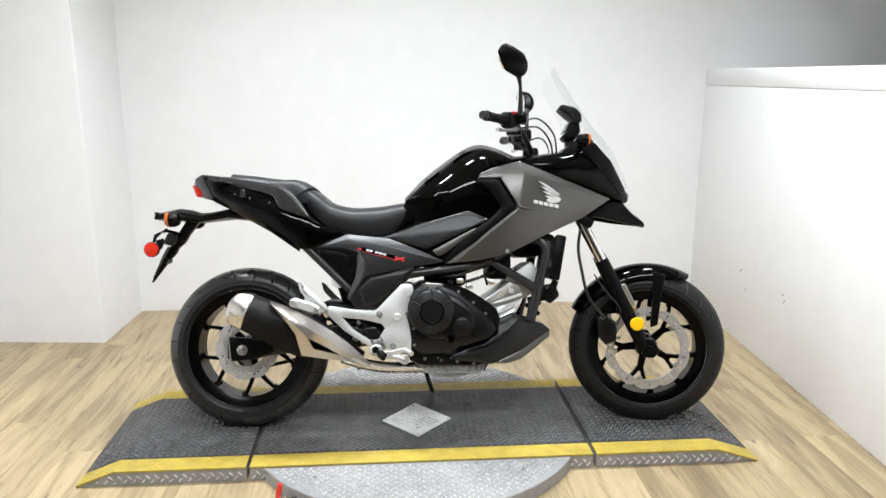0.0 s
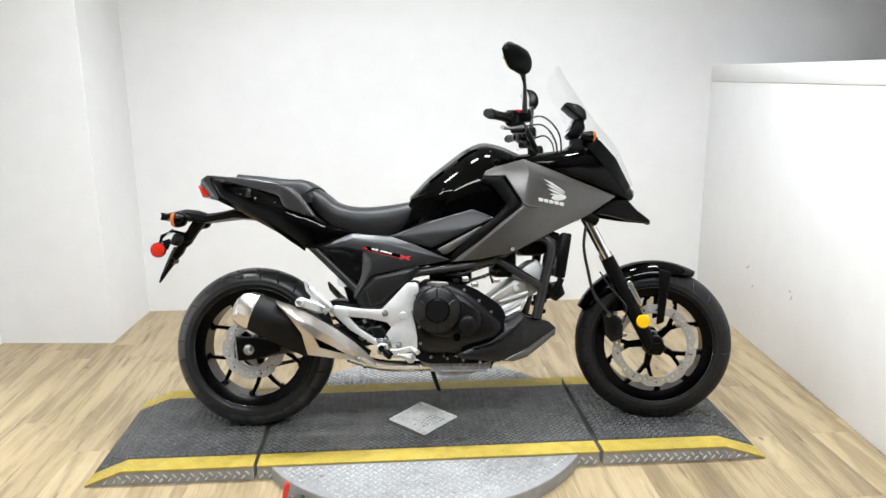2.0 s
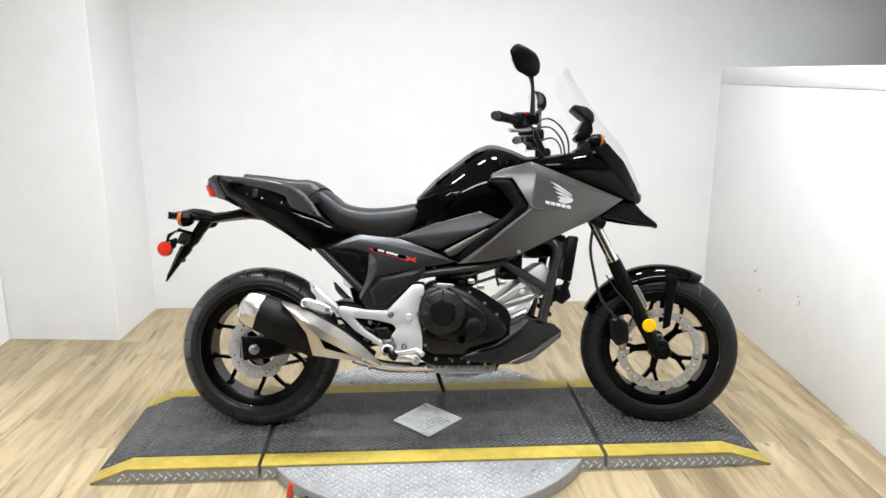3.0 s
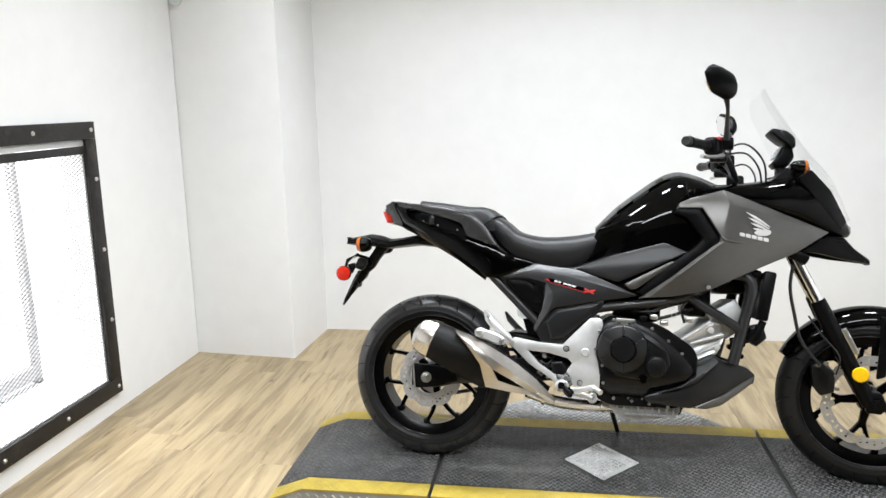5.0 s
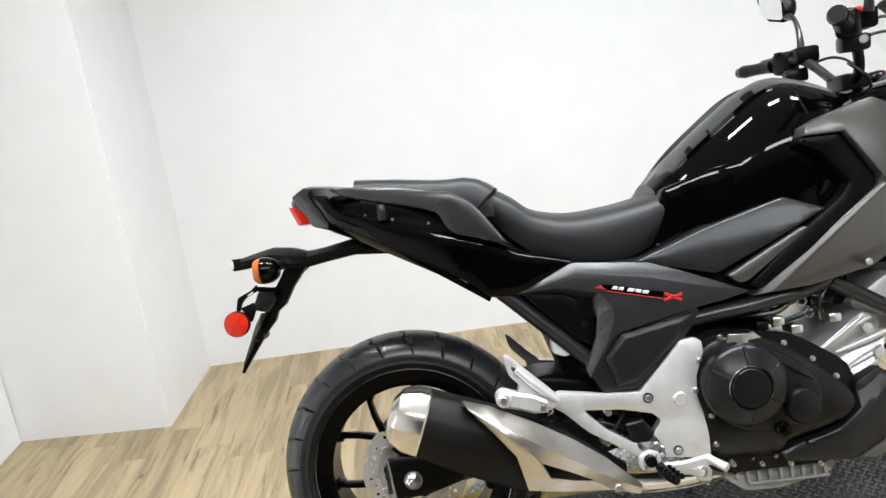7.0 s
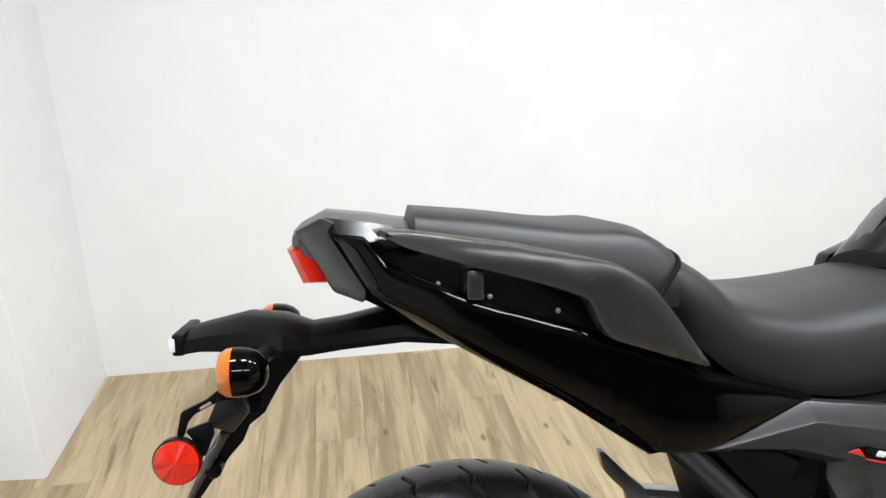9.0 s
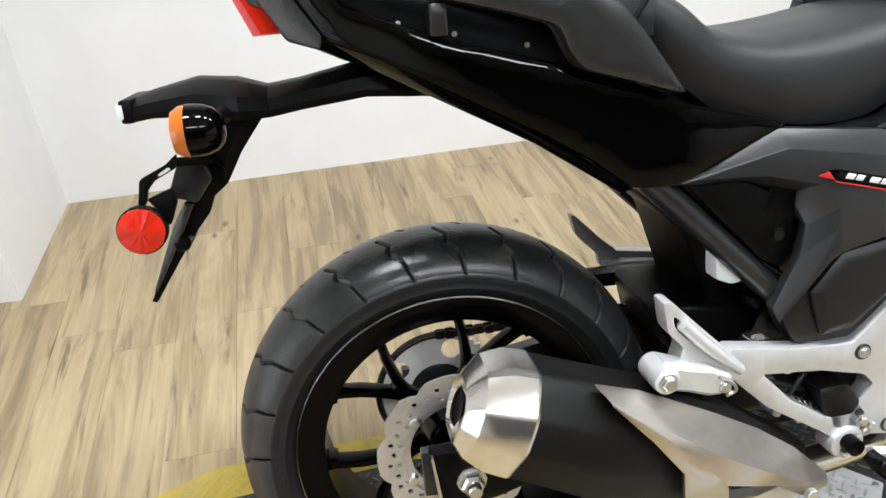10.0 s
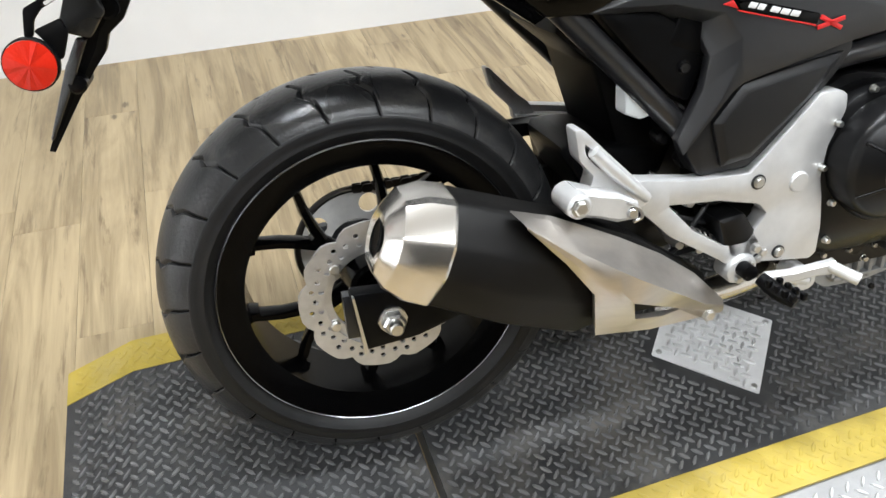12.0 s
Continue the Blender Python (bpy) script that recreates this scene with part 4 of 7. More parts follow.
# chain wheel on the far side, seen through the rear wheel
teeth = []
for i in range(86):
    a = 2 * math.pi * i / 86
    r = 0.104 if i % 2 else 0.097
    teeth.append((RC[0] + r * math.cos(a), RC[2] + r * math.sin(a)))
mesh_object("sprocket", *plate_geometry(teeth, [ring_pts((RC[0] + 0.078 * math.cos(radians(72 * k)), 0, RC[2] + 0.078 * math.sin(radians(72 * k))), 0.017, 12) for k in range(5)] + [ring_pts(RC, 0.05, 24)], 0.088, 0.094, 0.0008), SPROCKET, rear_wheel, "steel chain sprocket", 30)
# chain run
V, F = [], []
for (ua, wa), (ub, wb) in (((RC[0], RC[2] + 0.101), (0.56, 0.405)), ((RC[0], RC[2] - 0.101), (0.56, 0.325))):
    n = int(math.hypot(ub - ua, wb - wa) / 0.0159)
    ang = math.atan2(wb - wa, ub - ua)
    for i in range(n):
        s = (i + 0.5) / n
        u, w = ua + (ub - ua) * s, wa + (wb - wa) * s
        for dv in ((-0.0075, -0.0055), (0.0055, 0.0075)) if i % 2 else ((-0.005, -0.003), (0.003, 0.005)):
            o = len(V)
            c, sn = math.cos(ang), math.sin(ang)
            for vv in dv:
                for a, b in ((-0.011, 0), (-0.006, -0.007), (0.006, -0.007), (0.011, 0), (0.006, 0.007), (-0.006, 0.007)):
                    V.append((u + a * c - b * sn, 0.091 + vv, w + a * sn + b * c))
            F += [tuple(o + k for k in range(6)), tuple(o + 6 + k for k in (5, 4, 3, 2, 1, 0))] + [(o + k, o + (k + 1) % 6, o + 6 + (k + 1) % 6, o + 6 + k) for k in range(6)]
chain_back = [(RC[0] + 0.101 * math.cos(a), 0.091, RC[2] + 0.101 * math.sin(a)) for a in np.linspace(math.pi / 2, 3 * math.pi / 2, 22)]
tv, tf = tube_geometry(chain_back, 0.006, 40, 8)
joined("chain", [(V, F), (tv, tf)], CHAINMAT, bike, "dark steel drive chain", 20)

# swingarm, axle plate and rear brake
arm = []
for sg in (-1, 1):
    arm.append(loft_geometry([[(u, sg * v + a * t, w + b * h) for a, b in ((-1, -0.7), (-0.7, -1), (0.7, -1), (1, -0.7), (1, 0.7), (0.7, 1), (-0.7, 1), (-1, 0.7))] for u, v, w, t, h in ((-0.045, 0.122, RC[2], 0.012, 0.034), (0.06, 0.122, RC[2], 0.014, 0.036), (0.12, 0.120, 0.318, 0.017, 0.030), (0.32, 0.110, 0.345, 0.018, 0.040), (0.44, 0.10, 0.362, 0.022, 0.048), (0.62, 0.10, 0.370, 0.024, 0.040))]))
arm.append(loft_geometry([[(u, v, w) for u, w in ((0.36, 0.40), (0.36, 0.33), (0.46, 0.32), (0.46, 0.41))] for v in (-0.1, 0.1)]))
joined("swingarm", arm, FRAMEBLACK, bike, "black steel swingarm", 35)
axle_plate = panel("axle_plate", [(-0.038, 0.360), (0.053, 0.354), (0.13, 0.338), (0.13, 0.298), (0.048, 0.274), (-0.028, 0.268)], 0.142, SATIN, bike, False, r=0.004, thick=0.02, corner=0.006)
bolt(RC[0] + 0.003, -0.142, RC[2] + 0.001, bike, 0.017, 0.016)
lathe("axle_washer", [(0.020, 0), (0.020, -0.003), (0.016, -0.003)], (RC[0] + 0.003, -0.1415, RC[2] + 0.001), BOLT, bike, 24)
lathe("axle_end", [(0.010, 0), (0.010, -0.010), (0.008, -0.012), (0.0001, -0.012)], (RC[0] + 0.003, -0.157, RC[2] + 0.001), BOLT, bike, 16)
plate("chain_adjuster_plate", [(-0.036, 0.358), (-0.033, 0.358), (-0.023, 0.270), (-0.028, 0.266)], [], -0.148, -0.120, BOLT, bike, "pale steel end plate", 0.001, 0.001)
panel("rear_caliper", [(0.03, 0.43), (0.10, 0.425), (0.115, 0.385), (0.07, 0.362), (0.02, 0.375)], 0.125, SATIN, bike, False, r=0.008, thick=0.07)

# rear shock and inner mudguard
panel("inner_mudguard", [(0.285, 0.65), (0.345, 0.60), (0.378, 0.50), (0.40, 0.43), (0.46, 0.42), (0.50, 0.52), (0.44, 0.66), (0.30, 0.70)], 0.075, SATIN, bike, False, r=0.01, thick=0.15, label="black inner rear mudguard")
plate("chain_guard", [(0.10, 0.452), (0.24, 0.480), (0.42, 0.470), (0.42, 0.45), (0.24, 0.455), (0.12, 0.430)], [], 0.078, 0.108, SATIN, bike)
mesh_object("rear_hugger", *loft_geometry([oval(u, h, t, b, 9, 32) for u, h, t, b in ((0.306, 0.060, 0.482, 0.470), (0.316, 0.074, 0.488, 0.450), (0.335, 0.080, 0.490, 0.410), (0.365, 0.082, 0.488, 0.380), (0.400, 0.084, 0.482, 0.350), (0.440, 0.084, 0.474, 0.340))]), SATIN, bike, "black plastic rear tyre hugger", 30)
plate("stay_guard", [(0.335, 0.462), (0.412, 0.456), (0.470, 0.442), (0.50, 0.40), (0.46, 0.33), (0.36, 0.35)], [], 0.100, 0.136, SATIN, bike, "", 0.003)
coil = [(0.40 + 0.075 * s + 0.026 * math.cos(2 * math.pi * 6 * s), 0.026 * math.sin(2 * math.pi * 6 * s) - 0.035, 0.44 + 0.16 * s) for s in np.linspace(0, 1, 90)]
tube("shock_spring", coil, 0.0055, FRAMEBLACK, bike, 150, 8)
tube("shock_body", [(0.38, -0.035, 0.40), (0.49, -0.035, 0.64)], 0.017, CHROME, bike, 6, 14, "bright shock absorber body")
panel("fluid_reservoir", [(0.351, 0.590), (0.378, 0.574), (0.408, 0.548), (0.376, 0.541), (0.352, 0.552)], 0.147, WHITEPLASTIC, bike, False, "milky white brake fluid reservoir", r=0.005, thick=0.024, corner=0.005)

# exhaust
AX, UP = np.array((0.927, -0.375)), np.array((0.375, 0.927))


def round_section(corners, cut):
    """The corners of a section, each cut into two."""
    out, k = [], len(corners)
    for i, (a, b) in enumerate(corners):
        for p, q in (corners[i - 1], corners[(i + 1) % k]):
            ln = math.hypot(p - a, q - b)
            out.append((a + (p - a) * cut / ln, b + (q - b) * cut / ln))
    return out


def muffler_ring(s, hh, hw, shift=0.0, tilt=0.0, vc=-0.222):
    """A section of the silencer s metres along its axis: seven-sided, corners eased."""
    o = np.array((0.030, 0.474)) + AX * s + UP * shift
    shape = round_section(((-0.60, 1.0), (0.40, 1.0), (0.96, 0.42), (1.0, -0.22), (0.58, -1.0), (-0.55, -1.0), (-1.0, -0.40), (-1.0, 0.40)), 0.09)
    ring = []
    for a, b in shape:
        c = o + UP * b * hh + AX * tilt * b
        ring.append((c[0], vc - a * hw, c[1]))
    return ring


sil = mesh_object("silencer", *loft_geometry([muffler_ring(0.030, 0.063, 0.056, -0.003), muffler_ring(0.036, 0.065, 0.058, -0.003), muffler_ring(0.14, 0.071, 0.058, -0.007), muffler_ring(0.24, 0.075, 0.048, -0.012, -0.02, -0.206), muffler_ring(0.32, 0.060, 0.036, -0.010, 0, -0.190), muffler_ring(0.42, 0.036, 0.028, -0.012, 0, -0.172), muffler_ring(0.48, 0.022, 0.022, -0.014, 0, -0.162)]), SLEEVE, bike, "matt black silencer sleeve", 25)
cap = mesh_object("silencer_cap", *loft_geometry([muffler_ring(0.038, 0.0645, 0.0575, -0.003), muffler_ring(0.033, 0.0665, 0.060, -0.003), muffler_ring(0.004, 0.064, 0.058, -0.003), muffler_ring(-0.022, 0.053, 0.050, -0.004), muffler_ring(-0.036, 0.036, 0.036, -0.008), muffler_ring(-0.038, 0.031, 0.032, -0.008), muffler_ring(-0.022, 0.024, 0.026, -0.008), muffler_ring(0.012, 0.022, 0.024, -0.008)]), STAINLESS, sil, "brushed stainless end cap", 22)
mesh_object("outlet", *loft_geometry([muffler_ring(-0.0365, 0.022, 0.018, -0.008), muffler_ring(-0.0385, 0.019, 0.015, -0.008), muffler_ring(-0.030, 0.014, 0.011, -0.008)]), SATIN, sil, "dark exhaust outlet", 25)
def shield_geometry():
    """A long folded shield: five lines from tip to tail, the cells of the slot left open, 2.5 mm thick."""
    S = (0, 0.15, 0.3, 0.42, 0.6, 0.75, 1)
    lines = (
        ((0.145, 0.195, 0.250, 0.290, 0.360, 0.425, 0.498), (0.254, 0.254, 0.252, 0.248, 0.234, 0.219, 0.191), (0.500, 0.484, 0.456, 0.434, 0.389, 0.338, 0.264)),
        ((0.152, 0.205, 0.265, 0.300, 0.360, 0.420, 0.498), (0.275, 0.288, 0.295, 0.293, 0.275, 0.250, 0.196), (0.494, 0.458, 0.420, 0.397, 0.356, 0.312, 0.257)),
        ((0.155, 0.210, 0.262, 0.285, 0.345, 0.391, 0.496), (0.279, 0.294, 0.297, 0.295, 0.268, 0.239, 0.198), (0.490, 0.448, 0.397, 0.371, 0.336, 0.304, 0.252)),
        ((0.156, 0.206, 0.252, 0.302, 0.350, 0.392, 0.494), (0.279, 0.293, 0.293, 0.273, 0.259, 0.237, 0.198), (0.488, 0.442, 0.390, 0.330, 0.314, 0.301, 0.249)),
        ((0.156, 0.200, 0.240, 0.258, 0.340, 0.430, 0.492), (0.277, 0.287, 0.281, 0.254, 0.250, 0.232, 0.196), (0.486, 0.438, 0.384, 0.303, 0.290, 0.276, 0.246)),
        ((0.162, 0.206, 0.247, 0.266, 0.342, 0.430, 0.492), (0.262, 0.272, 0.262, 0.232, 0.228, 0.214, 0.180), (0.484, 0.440, 0.386, 0.310, 0.297, 0.282, 0.252)),
    )
    cols = (0, 0.07, 0.15, 0.22, 0.3, 0.36, 0.42, 0.48, 0.54, 0.6, 0.68, 0.75, 0.84, 0.92, 1)
    grid = [[[float(np.interp(c, S, L[k])) for k in range(3)] for c in cols] for L in lines]
    n, m = len(lines), len(cols)
    V = [(u, -v, w) for row in grid for u, v, w in row] + [(u + 0.002, -v + 0.003, w) for row in grid for u, v, w in row]
    open_cells = {(2, k) for k in range(m - 1) if 0.415 < cols[k] < 0.745}
    solid = [(a, b) for a in range(n - 1) for b in range(m - 1) if (a, b) not in open_cells]
    F, edges, o = [], {}, n * m
    for a, b in solid:
        q = (a * m + b, a * m + b + 1, (a + 1) * m + b + 1, (a + 1) * m + b)
        F += [q, tuple(i + o for i in q[::-1])]
        for x, y in zip(q, q[1:] + q[:1]):
            edges[(min(x, y), max(x, y))] = edges.get((min(x, y), max(x, y)), 0) + 1
    F += [(x, y, y + o, x + o) for (x, y), c in edges.items() if c == 1]
    return V, F


shield = mesh_object("heat_shield", *shield_geometry(), SHIELDSTEEL, bike, "brushed stainless heat shield", 26.0)
bolt(0.440, -0.236, 0.281, bike, 0.008, 0.006)
tube("exhaust_pipe", [(0.40, -0.19, 0.285), (0.50, -0.15, 0.250), (0.60, -0.12, 0.236), (0.69, -0.09, 0.232), (0.82, -0.05, 0.220), (0.98, -0.02, 0.26)], 0.021, STAINLESS, bike, 30, 16, "heat-tinted stainless exhaust pipe")
for s in (0.455, 0.665):
    tv, tf = lathe_geometry([(0.024, -0.006), (0.026, 0), (0.024, 0.006)], (0, 0, 0), 18)
    mesh_object("pipe_clamp", [(s + b * 0.9, -0.165 + (s - 0.455) * 0.30 + a, 0.262 - (s - 0.455) * 0.13 + c) for a, b, c in tv], tf, STAINLESS, bike)
tube("side_stand", [(0.700, 0.135, 0.225), (0.712, 0.19, 0.16), (0.738, 0.285, 0.072)], [0.012, 0.010, 0.009], FRAMEBLACK, bike, 14, 10, "black side stand, folded out")
box("stand_foot", (0.705, 0.262, 0.060), (0.775, 0.318, 0.072), FRAMEBLACK, bike, 0.004, label="side stand foot pad")

# footrest hangers
HANGER = [(0.658, 0.550), (0.648, 0.557), (0.616, 0.556), (0.568, 0.507), (0.520, 0.458), (0.438, 0.462), (0.351, 0.476), (0.336, 0.470), (0.328, 0.451), (0.354, 0.433), (0.404, 0.384), (0.486, 0.332), (0.512, 0.312), (0.528, 0.322), (0.551, 0.316), (0.642, 0.303), (0.652, 0.312), (0.652, 0.356), (0.645, 0.402), (0.637, 0.432), (0.640, 0.479), (0.660, 0.528)]
HANGER_OPEN = [(0.396, 0.433), (0.475, 0.426), (0.540, 0.410), (0.556, 0.393), (0.528, 0.352), (0.492, 0.352), (0.440, 0.386)]
hanger = plate("footrest_hanger", HANGER, [HANGER_OPEN], -0.190, -0.166, SILVER, bike, "silver cast aluminium footrest hanger", 0.0040, 0.004)
plate("footrest_hanger", HANGER, [HANGER_OPEN], 0.166, 0.190, SILVER, bike, "silver cast aluminium footrest hanger", 0.0040, 0.004)
for u, w, r in ((0.534, 0.444, 0.008), (0.584, 0.326, 0.0075), (0.549, 0.322, 0.006)):
    lathe("washer", [(r * 1.38, 0.002), (r * 1.38, -0.001), (r * 1.1, -0.0012), (0.0001, -0.0012)], (u, -0.1905, w), FRAMEBLACK, hanger, 20)
    bolt(u, -0.1915, w, hanger, r * 0.85, 0.004, hexed=False)
lathe("boss", [(0.0155, 0.0), (0.0150, -0.002), (0.013, -0.0038), (0.0001, -0.0042)], (0.601, -0.190, 0.433), SILVER, hanger, 28)
lathe("pedal_pivot", [(0.018, 0.03), (0.018, -0.008), (0.015, -0.011), (0.008, -0.011), (0.007, -0.006), (0.0001, -0.006)], (0.627, -0.196, 0.277), SILVER, bike, 24)
bracket = plate("pillion_peg_bracket", [(0.240, 0.573), (0.250, 0.573), (0.282, 0.540), (0.338, 0.484), (0.346, 0.466), (0.322, 0.452), (0.290, 0.449), (0.250, 0.462), (0.262, 0.500), (0.266, 0.512), (0.246, 0.534)], [[(0.252, 0.556), (0.280, 0.528), (0.272, 0.520), (0.254, 0.540)]], -0.226, -0.200, SILVER, bike, "silver pillion footrest bracket", 0.0045)
tube("bracket_rib", [(0.262, -0.228, 0.545), (0.300, -0.230, 0.506), (0.340, -0.224, 0.470)], [0.008, 0.009, 0.007], SILVER, bracket, 8, 8)
pillion = lathe("pillion_peg", [(0.0001, -0.030), (0.012, -0.029), (0.0155, -0.026), (0.017, -0.016), (0.017, 0.014), (0.012, 0.018), (0.0001, 0.018)], (0.230, -0.232, 0.492), SILVER, bike, 28, label="silver pillion footrest pivot")
mesh_object("peg_arm", *loft_geometry([[(u, -0.232 + a * t, w + b * h) for a, b in ((-1, -0.7), (-0.7, -1), (0.7, -1), (1, -0.7), (1, 0.7), (0.7, 1), (-0.7, 1), (-1, 0.7))] for u, w, t, h in ((0.232, 0.491, 0.017, 0.019), (0.262, 0.482, 0.016, 0.017), (0.290, 0.473, 0.014, 0.019), (0.318, 0.464, 0.010, 0.012))]), SILVER, pillion, "", 25)
bolt(0.228, -0.262, 0.494, pillion, 0.009, 0.007)
bolt(0.308, -0.238, 0.464, bracket, 0.007, 0.010, hexed=False)
tube("peg_spring", [(0.300, -0.246, 0.480), (0.318, -0.244, 0.468), (0.326, -0.238, 0.452), (0.316, -0.236, 0.446)], 0.0022, BOLT, pillion, 16, 6)
plate("pillion_peg", [(0.269, 0.556), (0.277, 0.555), (0.308, 0.523), (0.330, 0.500), (0.347, 0.487), (0.362, 0.458), (0.321, 0.455), (0.316, 0.480), (0.292, 0.504), (0.278, 0.521)], [], 0.150, 0.166, PEGGREY, bike, "grey folded pillion peg", 0.003)
panel("peg_pad", [(0.280, 0.543), (0.310, 0.512), (0.322, 0.497), (0.312, 0.492), (0.292, 0.512), (0.281, 0.528)], -0.149, PEGGREY, bike, False, r=0.002, thick=0.003, corner=0.003)
plate("peg_stay", [(0.318, 0.470), (0.350, 0.466), (0.412, 0.458), (0.470, 0.444), (0.470, 0.425), (0.335, 0.448)], [], 0.140, 0.160, PEGGREY, bike, "", 0.003)
bolt(0.333, 0.149, 0.466, bike, 0.006, 0.004)
peg = tube("rider_peg", [(0.534, -0.218, 0.308), (0.541, -0.240, 0.300), (0.553, -0.266, 0.292)], [0.010, 0.012, 0.012, 0.009], SATIN, bike, 14, 12, "black toothed rider footrest")
for k in range(4):
    for du in (-0.008, 0.009):
        box("peg_tooth", (du - 0.004, -0.0035, 0.006), (du + 0.004, 0.0035, 0.017), SATIN, peg, 0.0015, pose(0.5395 + 0.0046 * k, -0.238 - 0.0100 * k, 0.2995 - 0.0028 * k))
lathe("peg_pivot", [(0.0001, -0.012), (0.012, -0.010), (0.012, 0.020), (0.0001, 0.020)], (0.520, -0.204, 0.316), SATIN, peg, 18)
panel("peg_hanger", [(0.498, 0.322), (0.520, 0.336), (0.542, 0.330), (0.548, 0.308), (0.532, 0.290), (0.506, 0.290), (0.495, 0.305)], 0.198, SILVER, bike, False, "silver footrest pivot block", r=0.006, thick=0.030, corner=0.008)
for u, w, r in ((0.536, 0.346, 0.007), (0.548, 0.338, 0.006), (0.530, 0.322, 0.005), (0.512, 0.300, 0.005)):
    bolt(u, -0.198, w, bike, r, 0.007)
for u, v, w, r in ((0.455, -0.150, 0.412, 0.009), (0.428, -0.150, 0.372, 0.010), (0.437, -0.155, 0.352, 0.007), (0.470, -0.160, 0.340, 0.009), (0.503, -0.165, 0.372, 0.008)):
    lathe("silver_fitting", [(r * 0.7, 0.02), (r, 0.014), (r, 0.0), (r * 0.75, -0.003), (r * 0.75, -0.009), (0.0001, -0.010)], (u, v, w), SILVER, bike, 14)
pedal = mesh_object("brake_pedal", *loft_geometry([[(u, v + a * 0.006, w + b * h) for a, b in ((-1, -0.6), (-0.6, -1), (0.6, -1), (1, -0.6), (1, 0.6), (0.6, 1), (-0.6, 1), (-1, 0.6))] for u, v, w, h in ((0.545, -0.214, 0.300, 0.012), (0.580, -0.222, 0.304, 0.010), (0.612, -0.232, 0.314, 0.009), (0.634, -0.238, 0.318, 0.011))]), SILVER, bike, "silver cast brake pedal", 25)
tube("pedal_tip", [(0.630, -0.236, 0.319), (0.644, -0.252, 0.312), (0.655, -0.265, 0.307)], [0.009, 0.009, 0.0095], SILVER, pedal, 8, 12)
bolt(0.664, -0.276, 0.302, pedal, 0.004, 0.003, mat=SATIN, hexed=False)
tube("pedal_link", [(0.555, -0.200, 0.290), (0.600, -0.203, 0.286), (0.627, -0.204, 0.278)], 0.009, SILVER, pedal, 10, 10)
panel("master_cylinder", [(0.478, 0.395), (0.52, 0.40), (0.555, 0.35), (0.54, 0.318), (0.50, 0.33)], 0.19, CASTBLACK, bike, False, r=0.006, thick=0.06)
tube("brake_pipe", [(0.50, -0.15, 0.42), (0.46, -0.155, 0.37), (0.43, -0.15, 0.33), (0.40, -0.13, 0.33)], 0.004, FRAMEBLACK, bike, 20, 8)
tube("wiring", [(0.36, -0.14, 0.42), (0.44, -0.15, 0.39), (0.52, -0.15, 0.36), (0.58, -0.14, 0.33)], 0.004, FRAMEBLACK, bike, 20, 8)

# small fittings between hanger, shock and swingarm
for k, (u, v, w, r, m_) in enumerate(((0.470, -0.150, 0.505, 0.010, BOLT), (0.505, -0.155, 0.520, 0.008, BOLT), (0.452, -0.140, 0.470, 0.011, SATIN), (0.490, -0.150, 0.440, 0.009, BOLT), (0.530, -0.160, 0.500, 0.007, BOLT), (0.420, -0.130, 0.505, 0.010, SATIN), (0.440, -0.140, 0.385, 0.010, BOLT), (0.475, -0.160, 0.360, 0.012, CASTBLACK), (0.575, -0.165, 0.375, 0.010, BOLT), (0.595, -0.160, 0.405, 0.008, BOLT), (0.445, -0.150, 0.345, 0.008, BOLT))):
    lathe("fitting", [(r * 0.6, 0.02), (r, 0.012), (r, -0.004), (r * 0.7, -0.008), (0.0001, -0.009)], (u, v, w), m_, bike, 12 if k % 2 else 6)
for pts in (((0.43, -0.12, 0.56), (0.47, -0.15, 0.52), (0.50, -0.15, 0.46), (0.54, -0.15, 0.42)), ((0.47, -0.13, 0.58), (0.50, -0.155, 0.54), (0.53, -0.15, 0.48), (0.57, -0.16, 0.45)), ((0.41, -0.12, 0.45), (0.45, -0.145, 0.42), (0.50, -0.15, 0.40), (0.55, -0.14, 0.41)), ((0.44, -0.15, 0.33), (0.48, -0.17, 0.35), (0.52, -0.165, 0.37), (0.56, -0.15, 0.36))):
    tube("wiring", pts, 0.0045, FRAMEBLACK, bike, 18, 8)
spring = [(0.455 + 0.055 * t, -0.165 + 0.006 * math.cos(26 * t * math.pi / 2), 0.372 - 0.03 * t + 0.006 * math.sin(26 * t * math.pi / 2)) for t in np.linspace(0, 1, 100)]
tube("pedal_spring", spring, 0.0012, BOLT, bike, 160, 6)

# engine
joined("crankcase", [loft_geometry([[(u, v, w) for u, w in round_poly([(0.60, 0.30), (0.68, 0.25), (0.93, 0.25), (1.00, 0.34), (0.98, 0.46), (0.86, 0.54), (0.68, 0.57), (0.60, 0.50)], 0.03)] for v in (-0.155, 0.155)])], CASTBLACK, bike, "black painted engine crankcase")
CASE = [(0.636, 0.451), (0.640, 0.515), (0.676, 0.547), (0.720, 0.556), (0.763, 0.552), (0.832, 0.522), (0.880, 0.485), (0.925, 0.445), (0.962, 0.408), (0.970, 0.382), (0.950, 0.355), (0.890, 0.331), (0.821, 0.314), (0.812, 0.288), (0.681, 0.290), (0.646, 0.322), (0.640, 0.387)]
cover = panel("clutch_cover", CASE, lambda u, w: 0.190 - 0.30 * max(0.0, 0.345 - w), CASTBLACK, bike, True, "black engine side cover", r=0.010, thick=0.045, crown=0.008, corner=0.016)
